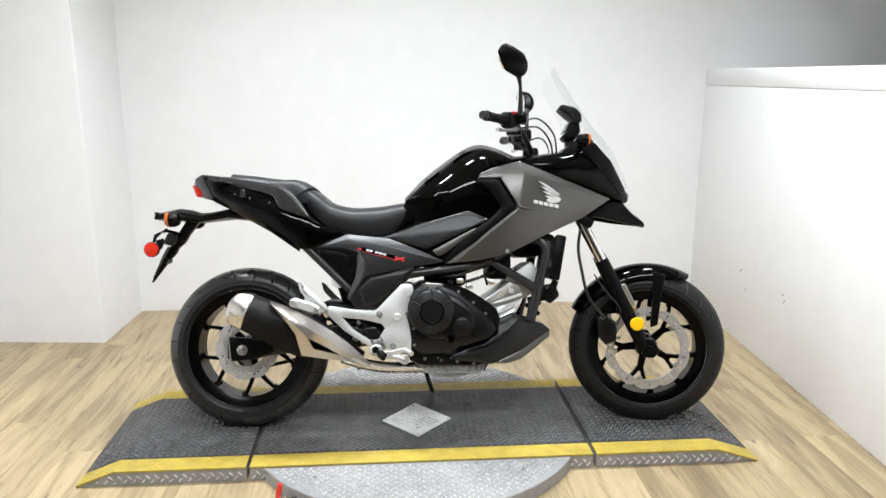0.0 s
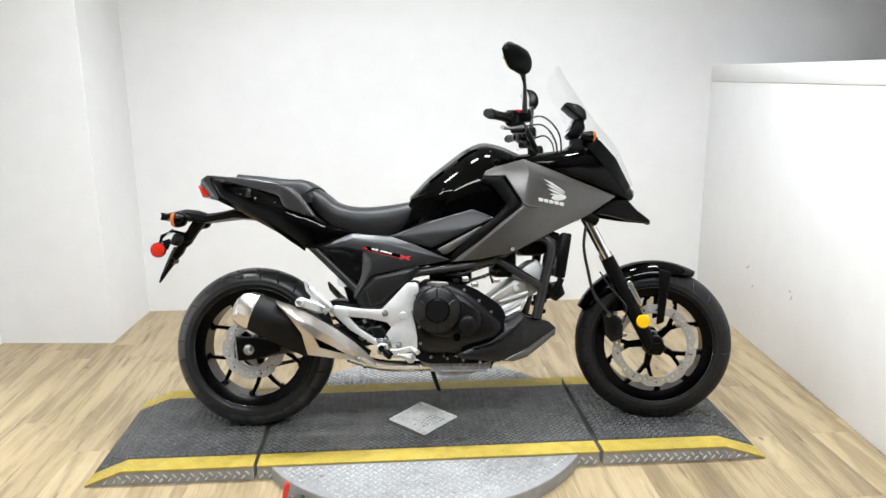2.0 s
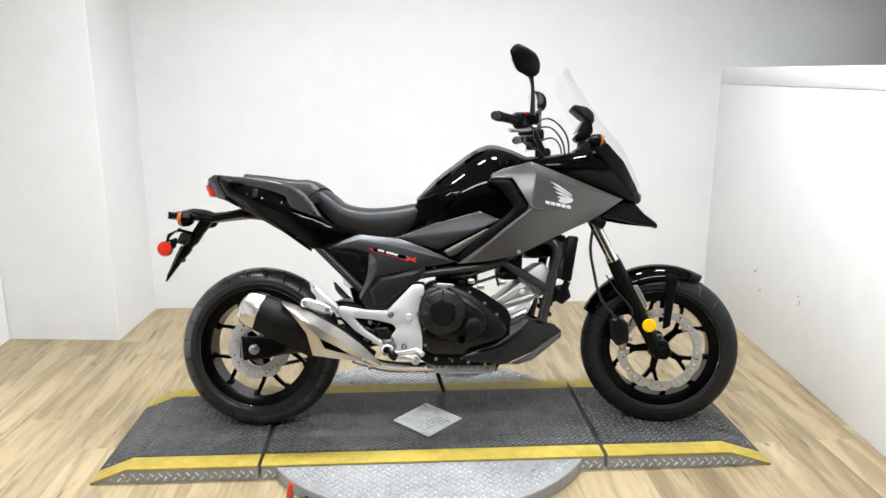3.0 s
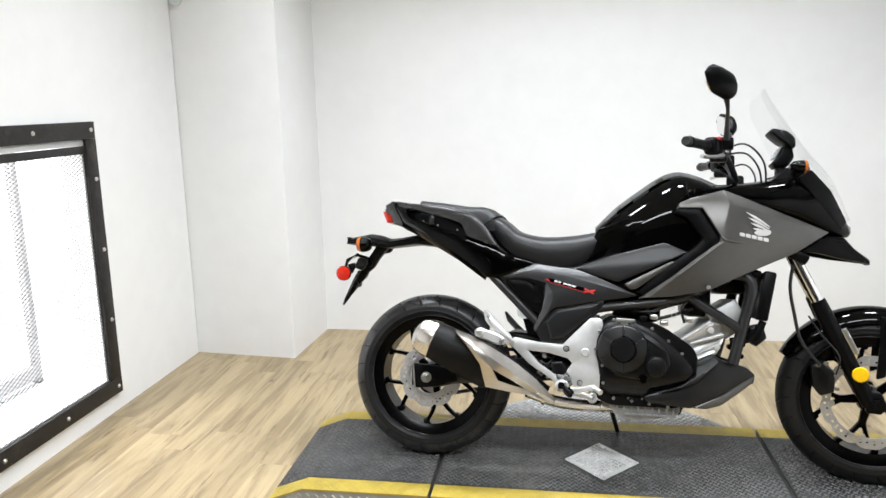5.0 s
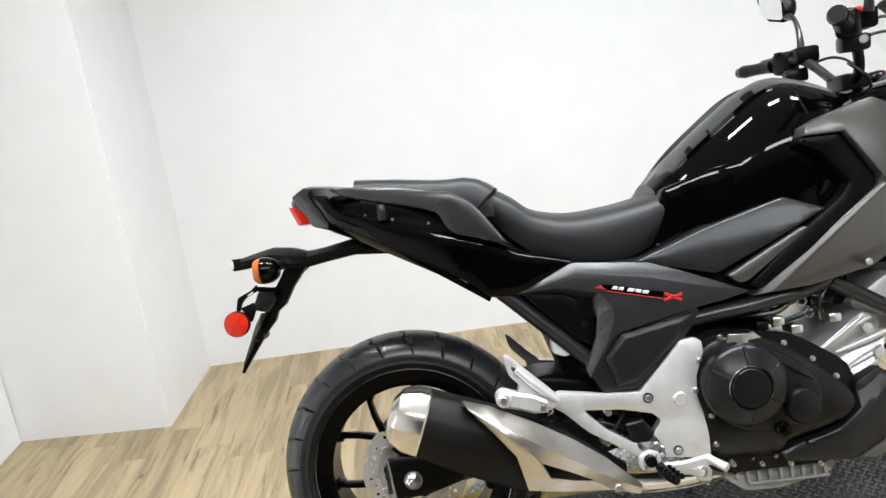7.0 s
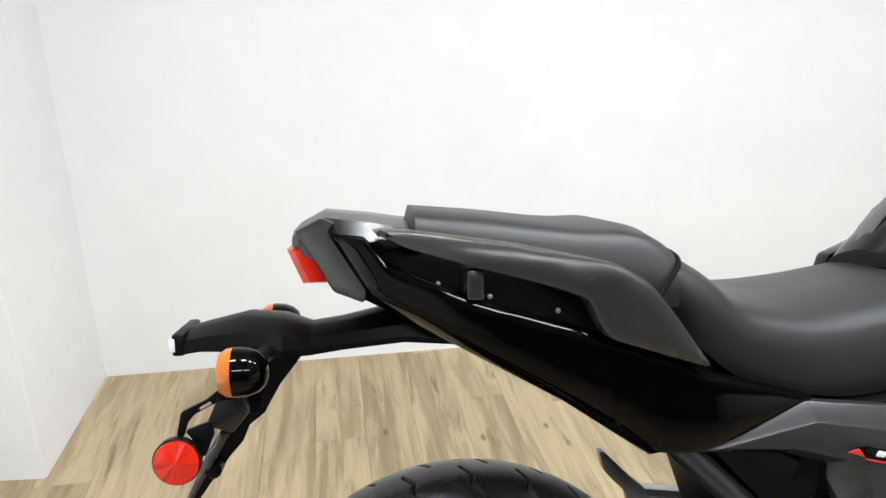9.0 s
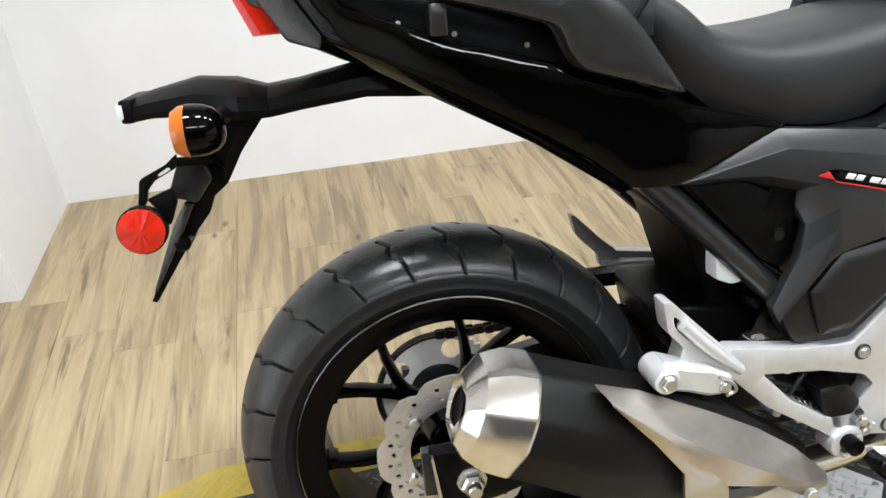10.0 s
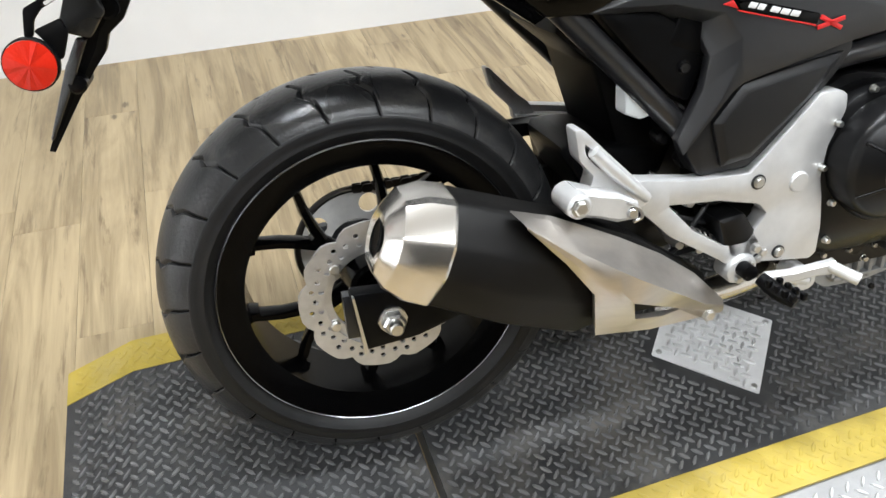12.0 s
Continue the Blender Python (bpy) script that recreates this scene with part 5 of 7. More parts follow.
panel("case_step", [(0.655, 0.440), (0.662, 0.500), (0.700, 0.536), (0.760, 0.536), (0.835, 0.500), (0.885, 0.452), (0.896, 0.405), (0.872, 0.362), (0.800, 0.348), (0.720, 0.352), (0.672, 0.385)], lambda u, w: 0.206 - 0.10 * max(0.0, w - 0.46), CASTBLACK, cover, False, r=0.010, thick=0.020, crown=0.004, corner=0.02)
lathe("clutch_housing", [(0.086, 0.02), (0.086, -0.012), (0.083, -0.018), (0.076, -0.024), (0.046, -0.038), (0.0435, -0.036), (0.041, -0.033), (0.0405, -0.037), (0.038, -0.040), (0.0001, -0.0405)], (0.728, -0.210, 0.455), CASTBLACK, bike, 64, label="round black clutch housing")
for k, wd in ((0, 0.004), (1, 0.0022), (2, 0.0022), (3, 0.0022), (4, 0.0022), (5, 0.0022)):
    a = radians(90 + 60 * k)
    tube("housing_rib", [(0.728 + 0.047 * math.cos(a), -0.2475, 0.455 + 0.047 * math.sin(a)), (0.728 + 0.080 * math.cos(a), -0.2315, 0.455 + 0.080 * math.sin(a))], wd, CASTBLACK, cover, 4, 8)
tube("case_ridge", [(0.808, -0.209, 0.492), (0.872, -0.209, 0.448)], [0.002, 0.0035, 0.002], CASTBLACK, cover, 6, 8)
# added ring: draws the highlight of the housing's chamfer in a lighter metal
lathe("clutch_edge", [(0.0430, 0.0), (0.0452, -0.0025), (0.0440, -0.0040), (0.0424, -0.0022)], (0.728, -0.245, 0.455), RIMEDGE, bike, 48, True, label="thin bright ring standing in for an edge highlight")
lathe("pump_cover", [(0.036, 0.01), (0.036, -0.016), (0.033, -0.021), (0.022, -0.024), (0.0001, -0.0245)], (0.841, -0.206, 0.398), CASTBLACK, bike, 40)
lathe("oil_filler", [(0.016, 0.0), (0.016, -0.008), (0.011, -0.012), (0.011, -0.018), (0.0001, -0.019)], (0.798, -0.206, 0.352), GLOSS, bike, 16)
plate("cable_bracket", [(0.700, 0.545), (0.706, 0.562), (0.760, 0.558), (0.772, 0.548), (0.745, 0.546), (0.735, 0.520), (0.722, 0.522), (0.720, 0.546)], [], -0.216, -0.210, BOLT, bike, "bright cable bracket", 0.001, 0.002)
for u, w in ((0.649, 0.511), (0.635, 0.449), (0.661, 0.391), (0.664, 0.330), (0.702, 0.276), (0.763, 0.270), (0.823, 0.264), (0.886, 0.256), (0.697, 0.553), (0.765, 0.552), (0.828, 0.526), (0.884, 0.486), (0.929, 0.444)):
    bolt(u, -0.190 if w > 0.3 else -0.172, w, bike, 0.0047, 0.008, hexed=False)
LC = along(0.66, 0.178, 0.95, 0.176, 1.06, 0.160, 1.19, 0.112)
panel("fairing_lower", [(0.979, 0.419), (1.035, 0.446), (1.070, 0.424), (1.155, 0.402), (1.186, 0.375), (1.180, 0.345), (1.110, 0.325), (1.015, 0.278), (0.960, 0.255), (0.814, 0.268), (0.800, 0.290), (0.845, 0.306), (0.927, 0.331), (0.973, 0.367)], LC, COVERBLACK, bike, True, "black lower engine cowl", r=0.008, thick=0.04, crown=0.006)
panel("cowl_facet", [(0.857, 0.309), (0.930, 0.326), (0.985, 0.352), (1.053, 0.420), (1.032, 0.441), (0.982, 0.416), (0.976, 0.368), (0.928, 0.334)], lambda u, w: LC(u) + 0.016 - 0.55 * max(0.0, w - (0.30 + 0.62 * max(0.0, u - 0.87))), COVERBLACK, bike, True, r=0.003, thick=0.02, corner=0.003)
panel("belly_fin", [(0.965, 0.259), (1.064, 0.303), (1.130, 0.345), (1.184, 0.374), (1.178, 0.350), (1.130, 0.314), (1.066, 0.271), (1.012, 0.255)], lambda u, w: LC(u) + 0.004, FAIRGREY, bike, True, "grey painted cowl tip", r=0.005, thick=0.03)
joined("cowl_nose", [loft_geometry([oval(1.00, 0.14, 0.39, 0.28, 3), oval(1.12, 0.11, 0.39, 0.30, 3), oval(1.170, 0.09, 0.375, 0.345, 3)])], SATIN, bike)
pan = joined("oil_pan", [loft_geometry([[(u, v, w) for u, w in round_poly([(0.656, 0.300), (0.660, 0.258), (0.735, 0.202), (0.811, 0.200), (0.920, 0.222), (0.935, 0.242), (0.910, 0.285)], 0.010)] for v in (-0.140, 0.140)])], PANGREY, bike, "bare aluminium oil pan")
for k in range(10):
    u = 0.692 + k * 0.024
    box("pan_rib", (u - 0.0035, -0.149, 0.242 - 0.010 * min(k, 3) + 0.002 * max(0, k - 5)), (u + 0.0035, -0.136, 0.284), PANGREY, pan, 0.001)
for k in range(5):
    u = 0.704 + k * 0.048
    bolt(u, -0.150, 0.277, pan, 0.0048, 0.010, hexed=False)
box("pan_lip", (0.742, -0.150, 0.216), (0.915, -0.136, 0.223), PANGREY, pan, 0.002)
box("pan_lip", (0.668, -0.154, 0.266), (0.915, -0.136, 0.274), PANGREY, pan, 0.002)
tube("drain_stub", [(0.945, -0.12, 0.262), (0.925, -0.13, 0.226)], 0.006, SATIN, bike, 5, 10)
# forward leaning cylinder casting with ribs
block = panel("cylinder_block", [(0.890, 0.466), (1.025, 0.563), (1.067, 0.548), (1.080, 0.502), (1.050, 0.442), (0.971, 0.408), (0.920, 0.436)], lambda u, w: 0.128 + 0.05 * (u - 0.98) + 0.012 * math.sin(55 * (w - 0.62 * u)), SILVER, bike, False, "bare cast aluminium cylinder block", r=0.006, thick=0.25, grid=0.009)
for a, b, r in (((0.985, 0.520), (1.042, 0.549), 0.006), ((0.965, 0.478), (1.073, 0.514), 0.008), ((0.985, 0.440), (1.062, 0.480), 0.007), ((0.905, 0.468), (1.02, 0.548), 0.005)):
    tube("block_rib", [(a[0], -0.132, a[1]), (b[0], -0.140, b[1])], [r * 0.5, r, r], SILVER, block, 6, 10)
for u, w in ((1.030, 0.527), (1.050, 0.470)):
    lathe("block_plug", [(0.011, 0), (0.011, -0.010), (0.0001, -0.012)], (u, -0.140, w), BLOCK, block, 16)
bm = bmesh.new()
add_box(bm, (1.04, -0.115, 0.50), (1.16, 0.115, 0.61), 0.014, Matrix.Translation((1.08, 0, 0.55)) @ Matrix.Rotation(radians(-32), 4, "Y") @ Matrix.Translation((-1.08, 0, -0.55)))
part("cylinder_head", bm, BLOCK, bike, "aluminium cylinder head")
for k, (u, w) in enumerate(((1.10, 0.470), (1.125, 0.455), (1.14, 0.480), (1.118, 0.430), (1.135, 0.440))):
    lathe("head_fitting", [(0.010, 0.02), (0.010, -0.004), (0.006, -0.010), (0.0001, -0.011)], (u, -0.120, w), BOLT if k % 2 else SATIN, bike, 10)
# made-up dark box that fills the engine gap in place of black clutter
bm = bmesh.new()
add_box(bm, (0.945, -0.09, 0.570), (1.040, 0.09, 0.690), 0.02)
part("air_duct", bm, SATIN, bike, "plain black box standing in for dark clutter")
bm = bmesh.new()
add_box(bm, (1.050, -0.10, 0.655), (1.155, 0.10, 0.745), 0.02)
part("coil_cover", bm, SATIN, bike)
bm = bmesh.new()
add_box(bm, (0.70, -0.10, 0.545), (0.865, 0.10, 0.64), 0.02)
part("throttle_body", bm, SATIN, bike, "black throttle body and intake")
for i, (a, b, c) in enumerate((((0.80, -0.13, 0.575), (0.87, -0.15, 0.60), (0.95, -0.14, 0.625)), ((0.83, -0.14, 0.555), (0.90, -0.15, 0.575), (0.97, -0.13, 0.60)), ((0.94, -0.15, 0.55), (0.93, -0.16, 0.60), (0.97, -0.15, 0.65)), ((0.76, -0.15, 0.585), (0.84, -0.165, 0.590), (0.90, -0.15, 0.64)))):
    tube("hose", [a, b, c], 0.0045 + 0.0015 * (i % 2), FRAMEBLACK, bike, 14, 8)
for u, w, r in ((0.815, 0.585, 0.0075), (0.893, 0.602, 0.0085), (0.925, 0.618, 0.0070), (0.905, 0.575, 0.0075)):
    lathe("hose_clamp", [(r + 0.0005, -0.004), (r + 0.002, -0.004), (r + 0.002, 0.004), (r + 0.0005, 0.004)], (u, -0.152, w), BOLT, bike, 18, True, label="bright hose clamp")
for u, w in ((0.800, 0.560), (0.835, 0.566), (0.872, 0.545), (0.940, 0.590), (0.955, 0.560)):
    bm = bmesh.new()
    add_box(bm, (u - 0.012, -0.165, w - 0.009), (u + 0.014, -0.12, w + 0.010), 0.004)
    part("connector", bm, BOLT if u in (0.835, 0.872, 0.955) else SATIN, bike)

# frame
for sg in (-1, 1):
    tube("frame_tube", [(0.600, sg * 0.150, 0.578), (0.66, sg * 0.162, 0.594), (0.806, sg * 0.168, 0.613), (0.940, sg * 0.160, 0.640), (1.05, sg * 0.13, 0.70)], 0.0165, FRAMEBLACK, bike, 30, 14, "satin black frame tube")
    tube("frame_tube", [(0.955, sg * 0.160, 0.640), (1.132, sg * 0.160, 0.530)], 0.0165, FRAMEBLACK, bike, 8, 14)
    tube("frame_tube", [(1.06, sg * 0.140, 0.722), (1.130, sg * 0.152, 0.722), (1.160, sg * 0.160, 0.695), (1.136, sg * 0.158, 0.560), (1.102, sg * 0.154, 0.415)], 0.0190, FRAMEBLACK, bike, 30, 14, "satin black frame down tube")
    tube("subframe_rail", [(0.452, sg * 0.146, 0.506), (0.355, sg * 0.147, 0.602), (0.250, sg * 0.146, 0.705)], 0.0170, FRAMEBLACK, bike, 12, 14, "satin black seat rail")
panel("subframe_plate", [(0.300, 0.690), (0.380, 0.684), (0.440, 0.650), (0.452, 0.602), (0.438, 0.560), (0.408, 0.575), (0.35, 0.635)], 0.157, SATIN, bike, True, "", r=0.004, thick=0.02)
bolt(0.426, -0.157, 0.608, bike, 0.0075, 0.006, hexed=False, mat=CASTBLACK)
rad_m = Matrix.Translation((1.207, 0, 0.652)) @ Matrix.Rotation(radians(10), 4, "Y")
bm = bmesh.new()
add_box(bm, (-0.012, -0.135, -0.082), (0.014, 0.135, 0.082), 0.003, rad_m)
radiator = part("radiator", bm, CASTBLACK, bike, "black radiator with side tanks")
for sg in (-1, 1):
    bm = bmesh.new()
    add_box(bm, (-0.020, min(sg * 0.137, sg * 0.172), -0.086), (0.020, max(sg * 0.137, sg * 0.172), 0.086), 0.008, rad_m)
    part("radiator_tank", bm, SATIN, radiator)
tube("radiator_hose", [(1.20, -0.15, 0.565), (1.185, -0.15, 0.53), (1.15, -0.14, 0.50), (1.10, -0.12, 0.49)], 0.013, SATIN, bike, 16, 12)
tube("radiator_hose", [(1.19, -0.14, 0.725), (1.15, -0.145, 0.735), (1.10, -0.13, 0.72), (1.06, -0.11, 0.68)], 0.014, SATIN, bike, 16, 12)
panel("horn", [(1.16, 0.545), (1.205, 0.555), (1.22, 0.505), (1.185, 0.475), (1.15, 0.50)], 0.13, CASTBLACK, bike, False, r=0.006, thick=0.05)

# seats
RS = [(0.250, 0.148, 0.936, 0.86), (0.276, 0.154, 0.926, 0.825), (0.313, 0.157, 0.903, 0.79), (0.350, 0.158, 0.873, 0.765), (0.430, 0.158, 0.853, 0.745), (0.520, 0.150, 0.857, 0.738), (0.585, 0.140, 0.868, 0.745), (0.628, 0.130, 0.878, 0.765), (0.650, 0.122, 0.882, 0.790)]
rings = []
for u, h, t, b in spline(RS, 40):
    ring = []
    for v, w in spline([(-h * 0.94, b), (-h, b + 0.35 * (t - b)), (-h * 0.98, b + 0.70 * (t - b)), (-h * 0.84, t - 0.014), (-h * 0.45, t - 0.002), (0, t), (h * 0.45, t - 0.002), (h * 0.84, t - 0.014), (h * 0.98, b + 0.70 * (t - b)), (h, b + 0.35 * (t - b)), (h * 0.94, b)], 33):
        lean_in = 0.42 * min(1.0, max(0.0, (u - 0.45) / 0.18)) - 0.05 * (u < 0.45)
        ring.append((u + lean_in * (w - (t + b) / 2), v, w))
    rings.append(ring)
mesh_object("rider_seat", *loft_geometry(rings), VINYL, bike, "black vinyl rider seat", 40)
PS = [(-0.046, 0.082, 0.978, 0.955), (-0.042, 0.092, 0.988, 0.940), (0.05, 0.112, 0.978, 0.915), (0.13, 0.128, 0.966, 0.900), (0.170, 0.136, 0.962, 0.888), (0.206, 0.142, 0.962, 0.876), (0.232, 0.147, 0.954, 0.868), (0.254, 0.151, 0.938, 0.864), (0.262, 0.151, 0.930, 0.864)]
rings = []
for u, h, t, b in PS:
    rings.append([(u + 0.25 * max(0.0, u - 0.19) * (1 - (v / h) ** 2), v, w) for v, w in spline([(-h, b), (-h * 1.0, b + 0.45 * (t - b)), (-h * 0.90, t - 0.012), (-h * 0.72, t - 0.004), (0, t), (h * 0.72, t - 0.004), (h * 0.90, t - 0.012), (h * 1.0, b + 0.45 * (t - b)), (h, b)], 33)])
mesh_object("pillion_seat", *loft_geometry(rings), VINYL, bike, "black vinyl pillion seat", 28)

# black tube painted in for the shade of the gap between the seats
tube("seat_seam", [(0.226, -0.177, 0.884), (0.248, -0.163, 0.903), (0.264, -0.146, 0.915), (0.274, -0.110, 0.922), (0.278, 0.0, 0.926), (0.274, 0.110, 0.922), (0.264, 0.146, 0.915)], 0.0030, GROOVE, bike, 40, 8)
# tail
TW = along(-0.19, 0.055, -0.10, 0.104, 0.0, 0.134, 0.15, 0.160, 0.30, 0.172, 0.43, 0.165)
panel("tail_side_cover", [(-0.152, 0.962), (-0.104, 0.957), (-0.078, 0.925), (0.023, 0.882), (0.137, 0.848), (0.259, 0.806), (0.299, 0.785), (0.428, 0.748), (0.40, 0.733), (0.285, 0.689), (0.234, 0.690), (0.182, 0.731), (0.127, 0.766), (0.020, 0.826), (-0.045, 0.862), (-0.110, 0.890)], TW, GLOSS, bike, True, "gloss black tail side cover", r=0.008, thick=0.02, crown=0.006)
shell("tail_under_strip", dict(a=(-0.112, 0.098, 0.892), b=(-0.045, 0.120, 0.864), c=(0.020, 0.136, 0.828), d=(0.127, 0.155, 0.768), e=(0.236, 0.164, 0.693), f=(-0.115, 0.070, 0.880), g=(-0.047, 0.095, 0.848), h=(0.017, 0.110, 0.812), i=(0.125, 0.130, 0.752), j=(0.230, 0.138, 0.679)), ["abgf", "bchg", "cdih", "deji"], GLOSS, bike, True, "gloss black strip under the tail", 0.010, 0.0015)
joined("tail_core", [loft_geometry(loft_spline([(-0.165, 0.040, 0.955, 0.905), (-0.10, 0.080, 0.962, 0.868), (0.0, 0.105, 0.950, 0.825), (0.10, 0.122, 0.925, 0.775), (0.22, 0.130, 0.88, 0.715), (0.34, 0.13, 0.80, 0.69), (0.44, 0.125, 0.76, 0.68)], 24, 4))], SATIN, bike)
rings = []
for u, h, t, b in ((-0.196, 0.048, 0.962, 0.945), (-0.186, 0.062, 0.972, 0.935), (-0.156, 0.076, 0.987, 0.925), (-0.100, 0.092, 0.980, 0.935), (-0.056, 0.098, 0.972, 0.945), (-0.030, 0.098, 0.962, 0.945)):
    rings.append([(u, v * h, w) for v, w in ((-0.95, b), (-1.0, b + 0.35 * (t - b)), (-0.82, t - 0.006), (-0.40, t), (0.40, t), (0.82, t - 0.006), (1.0, b + 0.35 * (t - b)), (0.95, b))])
mesh_object("tail_cowl", *loft_geometry(rings), TAILGREY, bike, "charcoal tail cowl behind the seat", 22)
panel("tail_corner", [(-0.192, 0.964), (-0.157, 0.982), (-0.140, 0.975), (-0.149, 0.962), (-0.104, 0.893), (-0.108, 0.878), (-0.145, 0.890), (-0.170, 0.932)], along(-0.20, 0.058, -0.15, 0.082, -0.08, 0.118), TAILGREY, bike, True, "charcoal tail corner panel", r=0.004, thick=0.02, corner=0.004)
mesh_object("tail_light", *loft_geometry([[(u, v * 0.060, w) for u, w in ((ua, wa), (ub, wa), (ub + 0.018, wb), (ua + 0.018, wb))] for v, ua, ub, wa, wb in ((-1.0, -0.192, -0.160, 0.940, 0.900), (-0.9, -0.202, -0.160, 0.942, 0.898), (0.9, -0.202, -0.160, 0.942, 0.898), (1.0, -0.192, -0.160, 0.940, 0.900))]), REDLENS, bike, "red tail light", 20)
grab = lambda u, w: TW(u) + 0.026 - 0.25 * max(0.0, w - 0.93)
panel("grab_rail", [(-0.100, 0.968), (-0.050, 0.966), (0.060, 0.950), (0.175, 0.925), (0.212, 0.902), (0.240, 0.866), (0.284, 0.800), (0.262, 0.806), (0.165, 0.838), (0.150, 0.860), (0.142, 0.885), (0.100, 0.900), (0.010, 0.925), (-0.060, 0.946)], grab, RAILGREY, bike, True, "charcoal cast grab rail", r=0.007, thick=0.030, corner=0.01)
for sg in (-1, 1):
    box("grab_stay", (0.010, min(sg * 0.09, sg * 0.150), 0.884), (0.030, max(sg * 0.09, sg * 0.150), 0.920), RAILGREY, bike, 0.003)
for sg in (-1, 1):
    for u, w in ((-0.020, 0.900), (0.040, 0.884), (0.118, 0.866)):
        bolt(u, sg * (TW(u) - 0.012), w, bike, 0.0024, 0.003, sg, BOLT, False)

# rear mudguard arm, plate holder, lights
arm_rows = [(0.03, 0.080, 0.846, 0.808), (-0.06, 0.074, 0.856, 0.816), (-0.14, 0.052, 0.842, 0.806), (-0.18, 0.046, 0.838, 0.800), (-0.215, 0.066, 0.850, 0.802), (-0.262, 0.062, 0.856, 0.812), (-0.318, 0.052, 0.845, 0.814), (-0.346, 0.050, 0.838, 0.811)]
rings = []
for u, h, t, b in arm_rows:
    rings.append([(u, v * h, w) for v, w in ((-0.86, b), (-1.0, b + 0.25 * (t - b)), (-0.92, b + 0.62 * (t - b)), (-0.45, t - 0.003), (0.0, t), (0.45, t - 0.003), (0.92, b + 0.62 * (t - b)), (1.0, b + 0.25 * (t - b)), (0.86, b))])
mesh_object("mudguard_arm", *loft_geometry(rings), SATIN, bike, "black rear mudguard arm", 25)
box("plate_lamp", (-0.353, -0.046, 0.811), (-0.338, 0.046, 0.839), SATIN, bike, 0.003)
box("plate_lamp_lens", (-0.356, -0.0475, 0.817), (-0.349, 0.0475, 0.834), WHITEPLASTIC, bike, 0.001)
rings = []
for u, w, h, t in ((-0.207, 0.822, 0.024, 0.019), (-0.242, 0.772, 0.020, 0.016), (-0.266, 0.735, 0.020, 0.017), (-0.282, 0.714, 0.017, 0.012), (-0.292, 0.694, 0.018, 0.013), (-0.308, 0.668, 0.014, 0.009), (-0.334, 0.630, 0.011, 0.007), (-0.374, 0.566, 0.004, 0.003)):
    rings.append([(u - t, -h, w), (u + t * 0.3, -h, w - t * 0.5), (u + t, -h * 0.6, w - t), (u + t, h * 0.6, w - t), (u + t * 0.3, h, w - t * 0.5), (u - t, h, w), (u - t * 1.2, 0, w)])
mesh_object("plate_holder", *loft_geometry(rings), SATIN, bike, "black number plate holder", 25)
panel("holder_block", [(-0.301, 0.756), (-0.271, 0.762), (-0.262, 0.733), (-0.285, 0.705), (-0.319, 0.717)], 0.045, TAILGREY, bike, False, r=0.003, thick=0.09, corner=0.003)
panel("holder_rib", [(-0.303, 0.706), (-0.290, 0.704), (-0.322, 0.650), (-0.366, 0.580), (-0.370, 0.582), (-0.325, 0.672)], along(-0.37, 0.012, -0.30, 0.040), TAILGREY, bike, False, r=0.003, thick=0.012, corner=0.002)
for u, w, r in ((-0.262, 0.735, 0.014), (-0.318, 0.650, 0.012)):
    lathe("holder_boss", [(0.0001, -0.031), (r * 0.7, -0.030), (r, -0.026), (r, 0.026), (r * 0.7, 0.030), (0.0001, 0.031)], (u, 0, w), SATIN, bike, 20)
plate("reflector_stay", [(-0.291, 0.776), (-0.306, 0.764), (-0.338, 0.750), (-0.345, 0.720), (-0.336, 0.719), (-0.331, 0.736), (-0.321, 0.747), (-0.293, 0.760)], [[(-0.302, 0.762), (-0.318, 0.753), (-0.316, 0.750), (-0.300, 0.758)]], -0.080, -0.072, SATIN, bike, "", 0.001, 0.003)
plate("reflector_stay", [(-0.334, 0.726), (-0.304, 0.736), (-0.300, 0.720), (-0.312, 0.692), (-0.326, 0.694), (-0.323, 0.710)], [], -0.080, -0.072, SATIN, bike, "", 0.001, 0.003)
tube("stay_pin", [(-0.296, -0.078, 0.766), (-0.262, -0.030, 0.755)], 0.006, SATIN, bike, 5, 8)
V = [(-0.344, -0.0960, 0.692)] + [(-0.344 + r * math.cos(a), -0.088 - d, 0.692 + r * math.sin(a)) for r, lift in ((0.015, 0.0016), (0.0272, 0.0)) for i in range(24) for a, d in ((2 * math.pi * i / 24, lift + 0.0052 + 0.0009 * math.sin(2.4 * i * i + 0.7)),)] + [(-0.344 + 0.0272 * math.cos(2 * math.pi * i / 24), -0.081, 0.692 + 0.0272 * math.sin(2 * math.pi * i / 24)) for i in range(24)]
F = [(0, 1 + i, 1 + (i + 1) % 24) for i in range(24)] + [(1 + k * 24 + i, 25 + k * 24 + i, 25 + k * 24 + (i + 1) % 24, 1 + k * 24 + (i + 1) % 24) for k in (0, 1) for i in range(24)] + [tuple(range(49, 73))]
mesh_object("side_reflector", V, F, REDLENS, bike, "round red faceted side reflector", 0)
lathe("reflector_rim", [(0.0274, -0.005), (0.0293, -0.004), (0.0293, 0.005), (0.0290, 0.004)], (-0.344, -0.086, 0.692), SATIN, bike, 36, True)
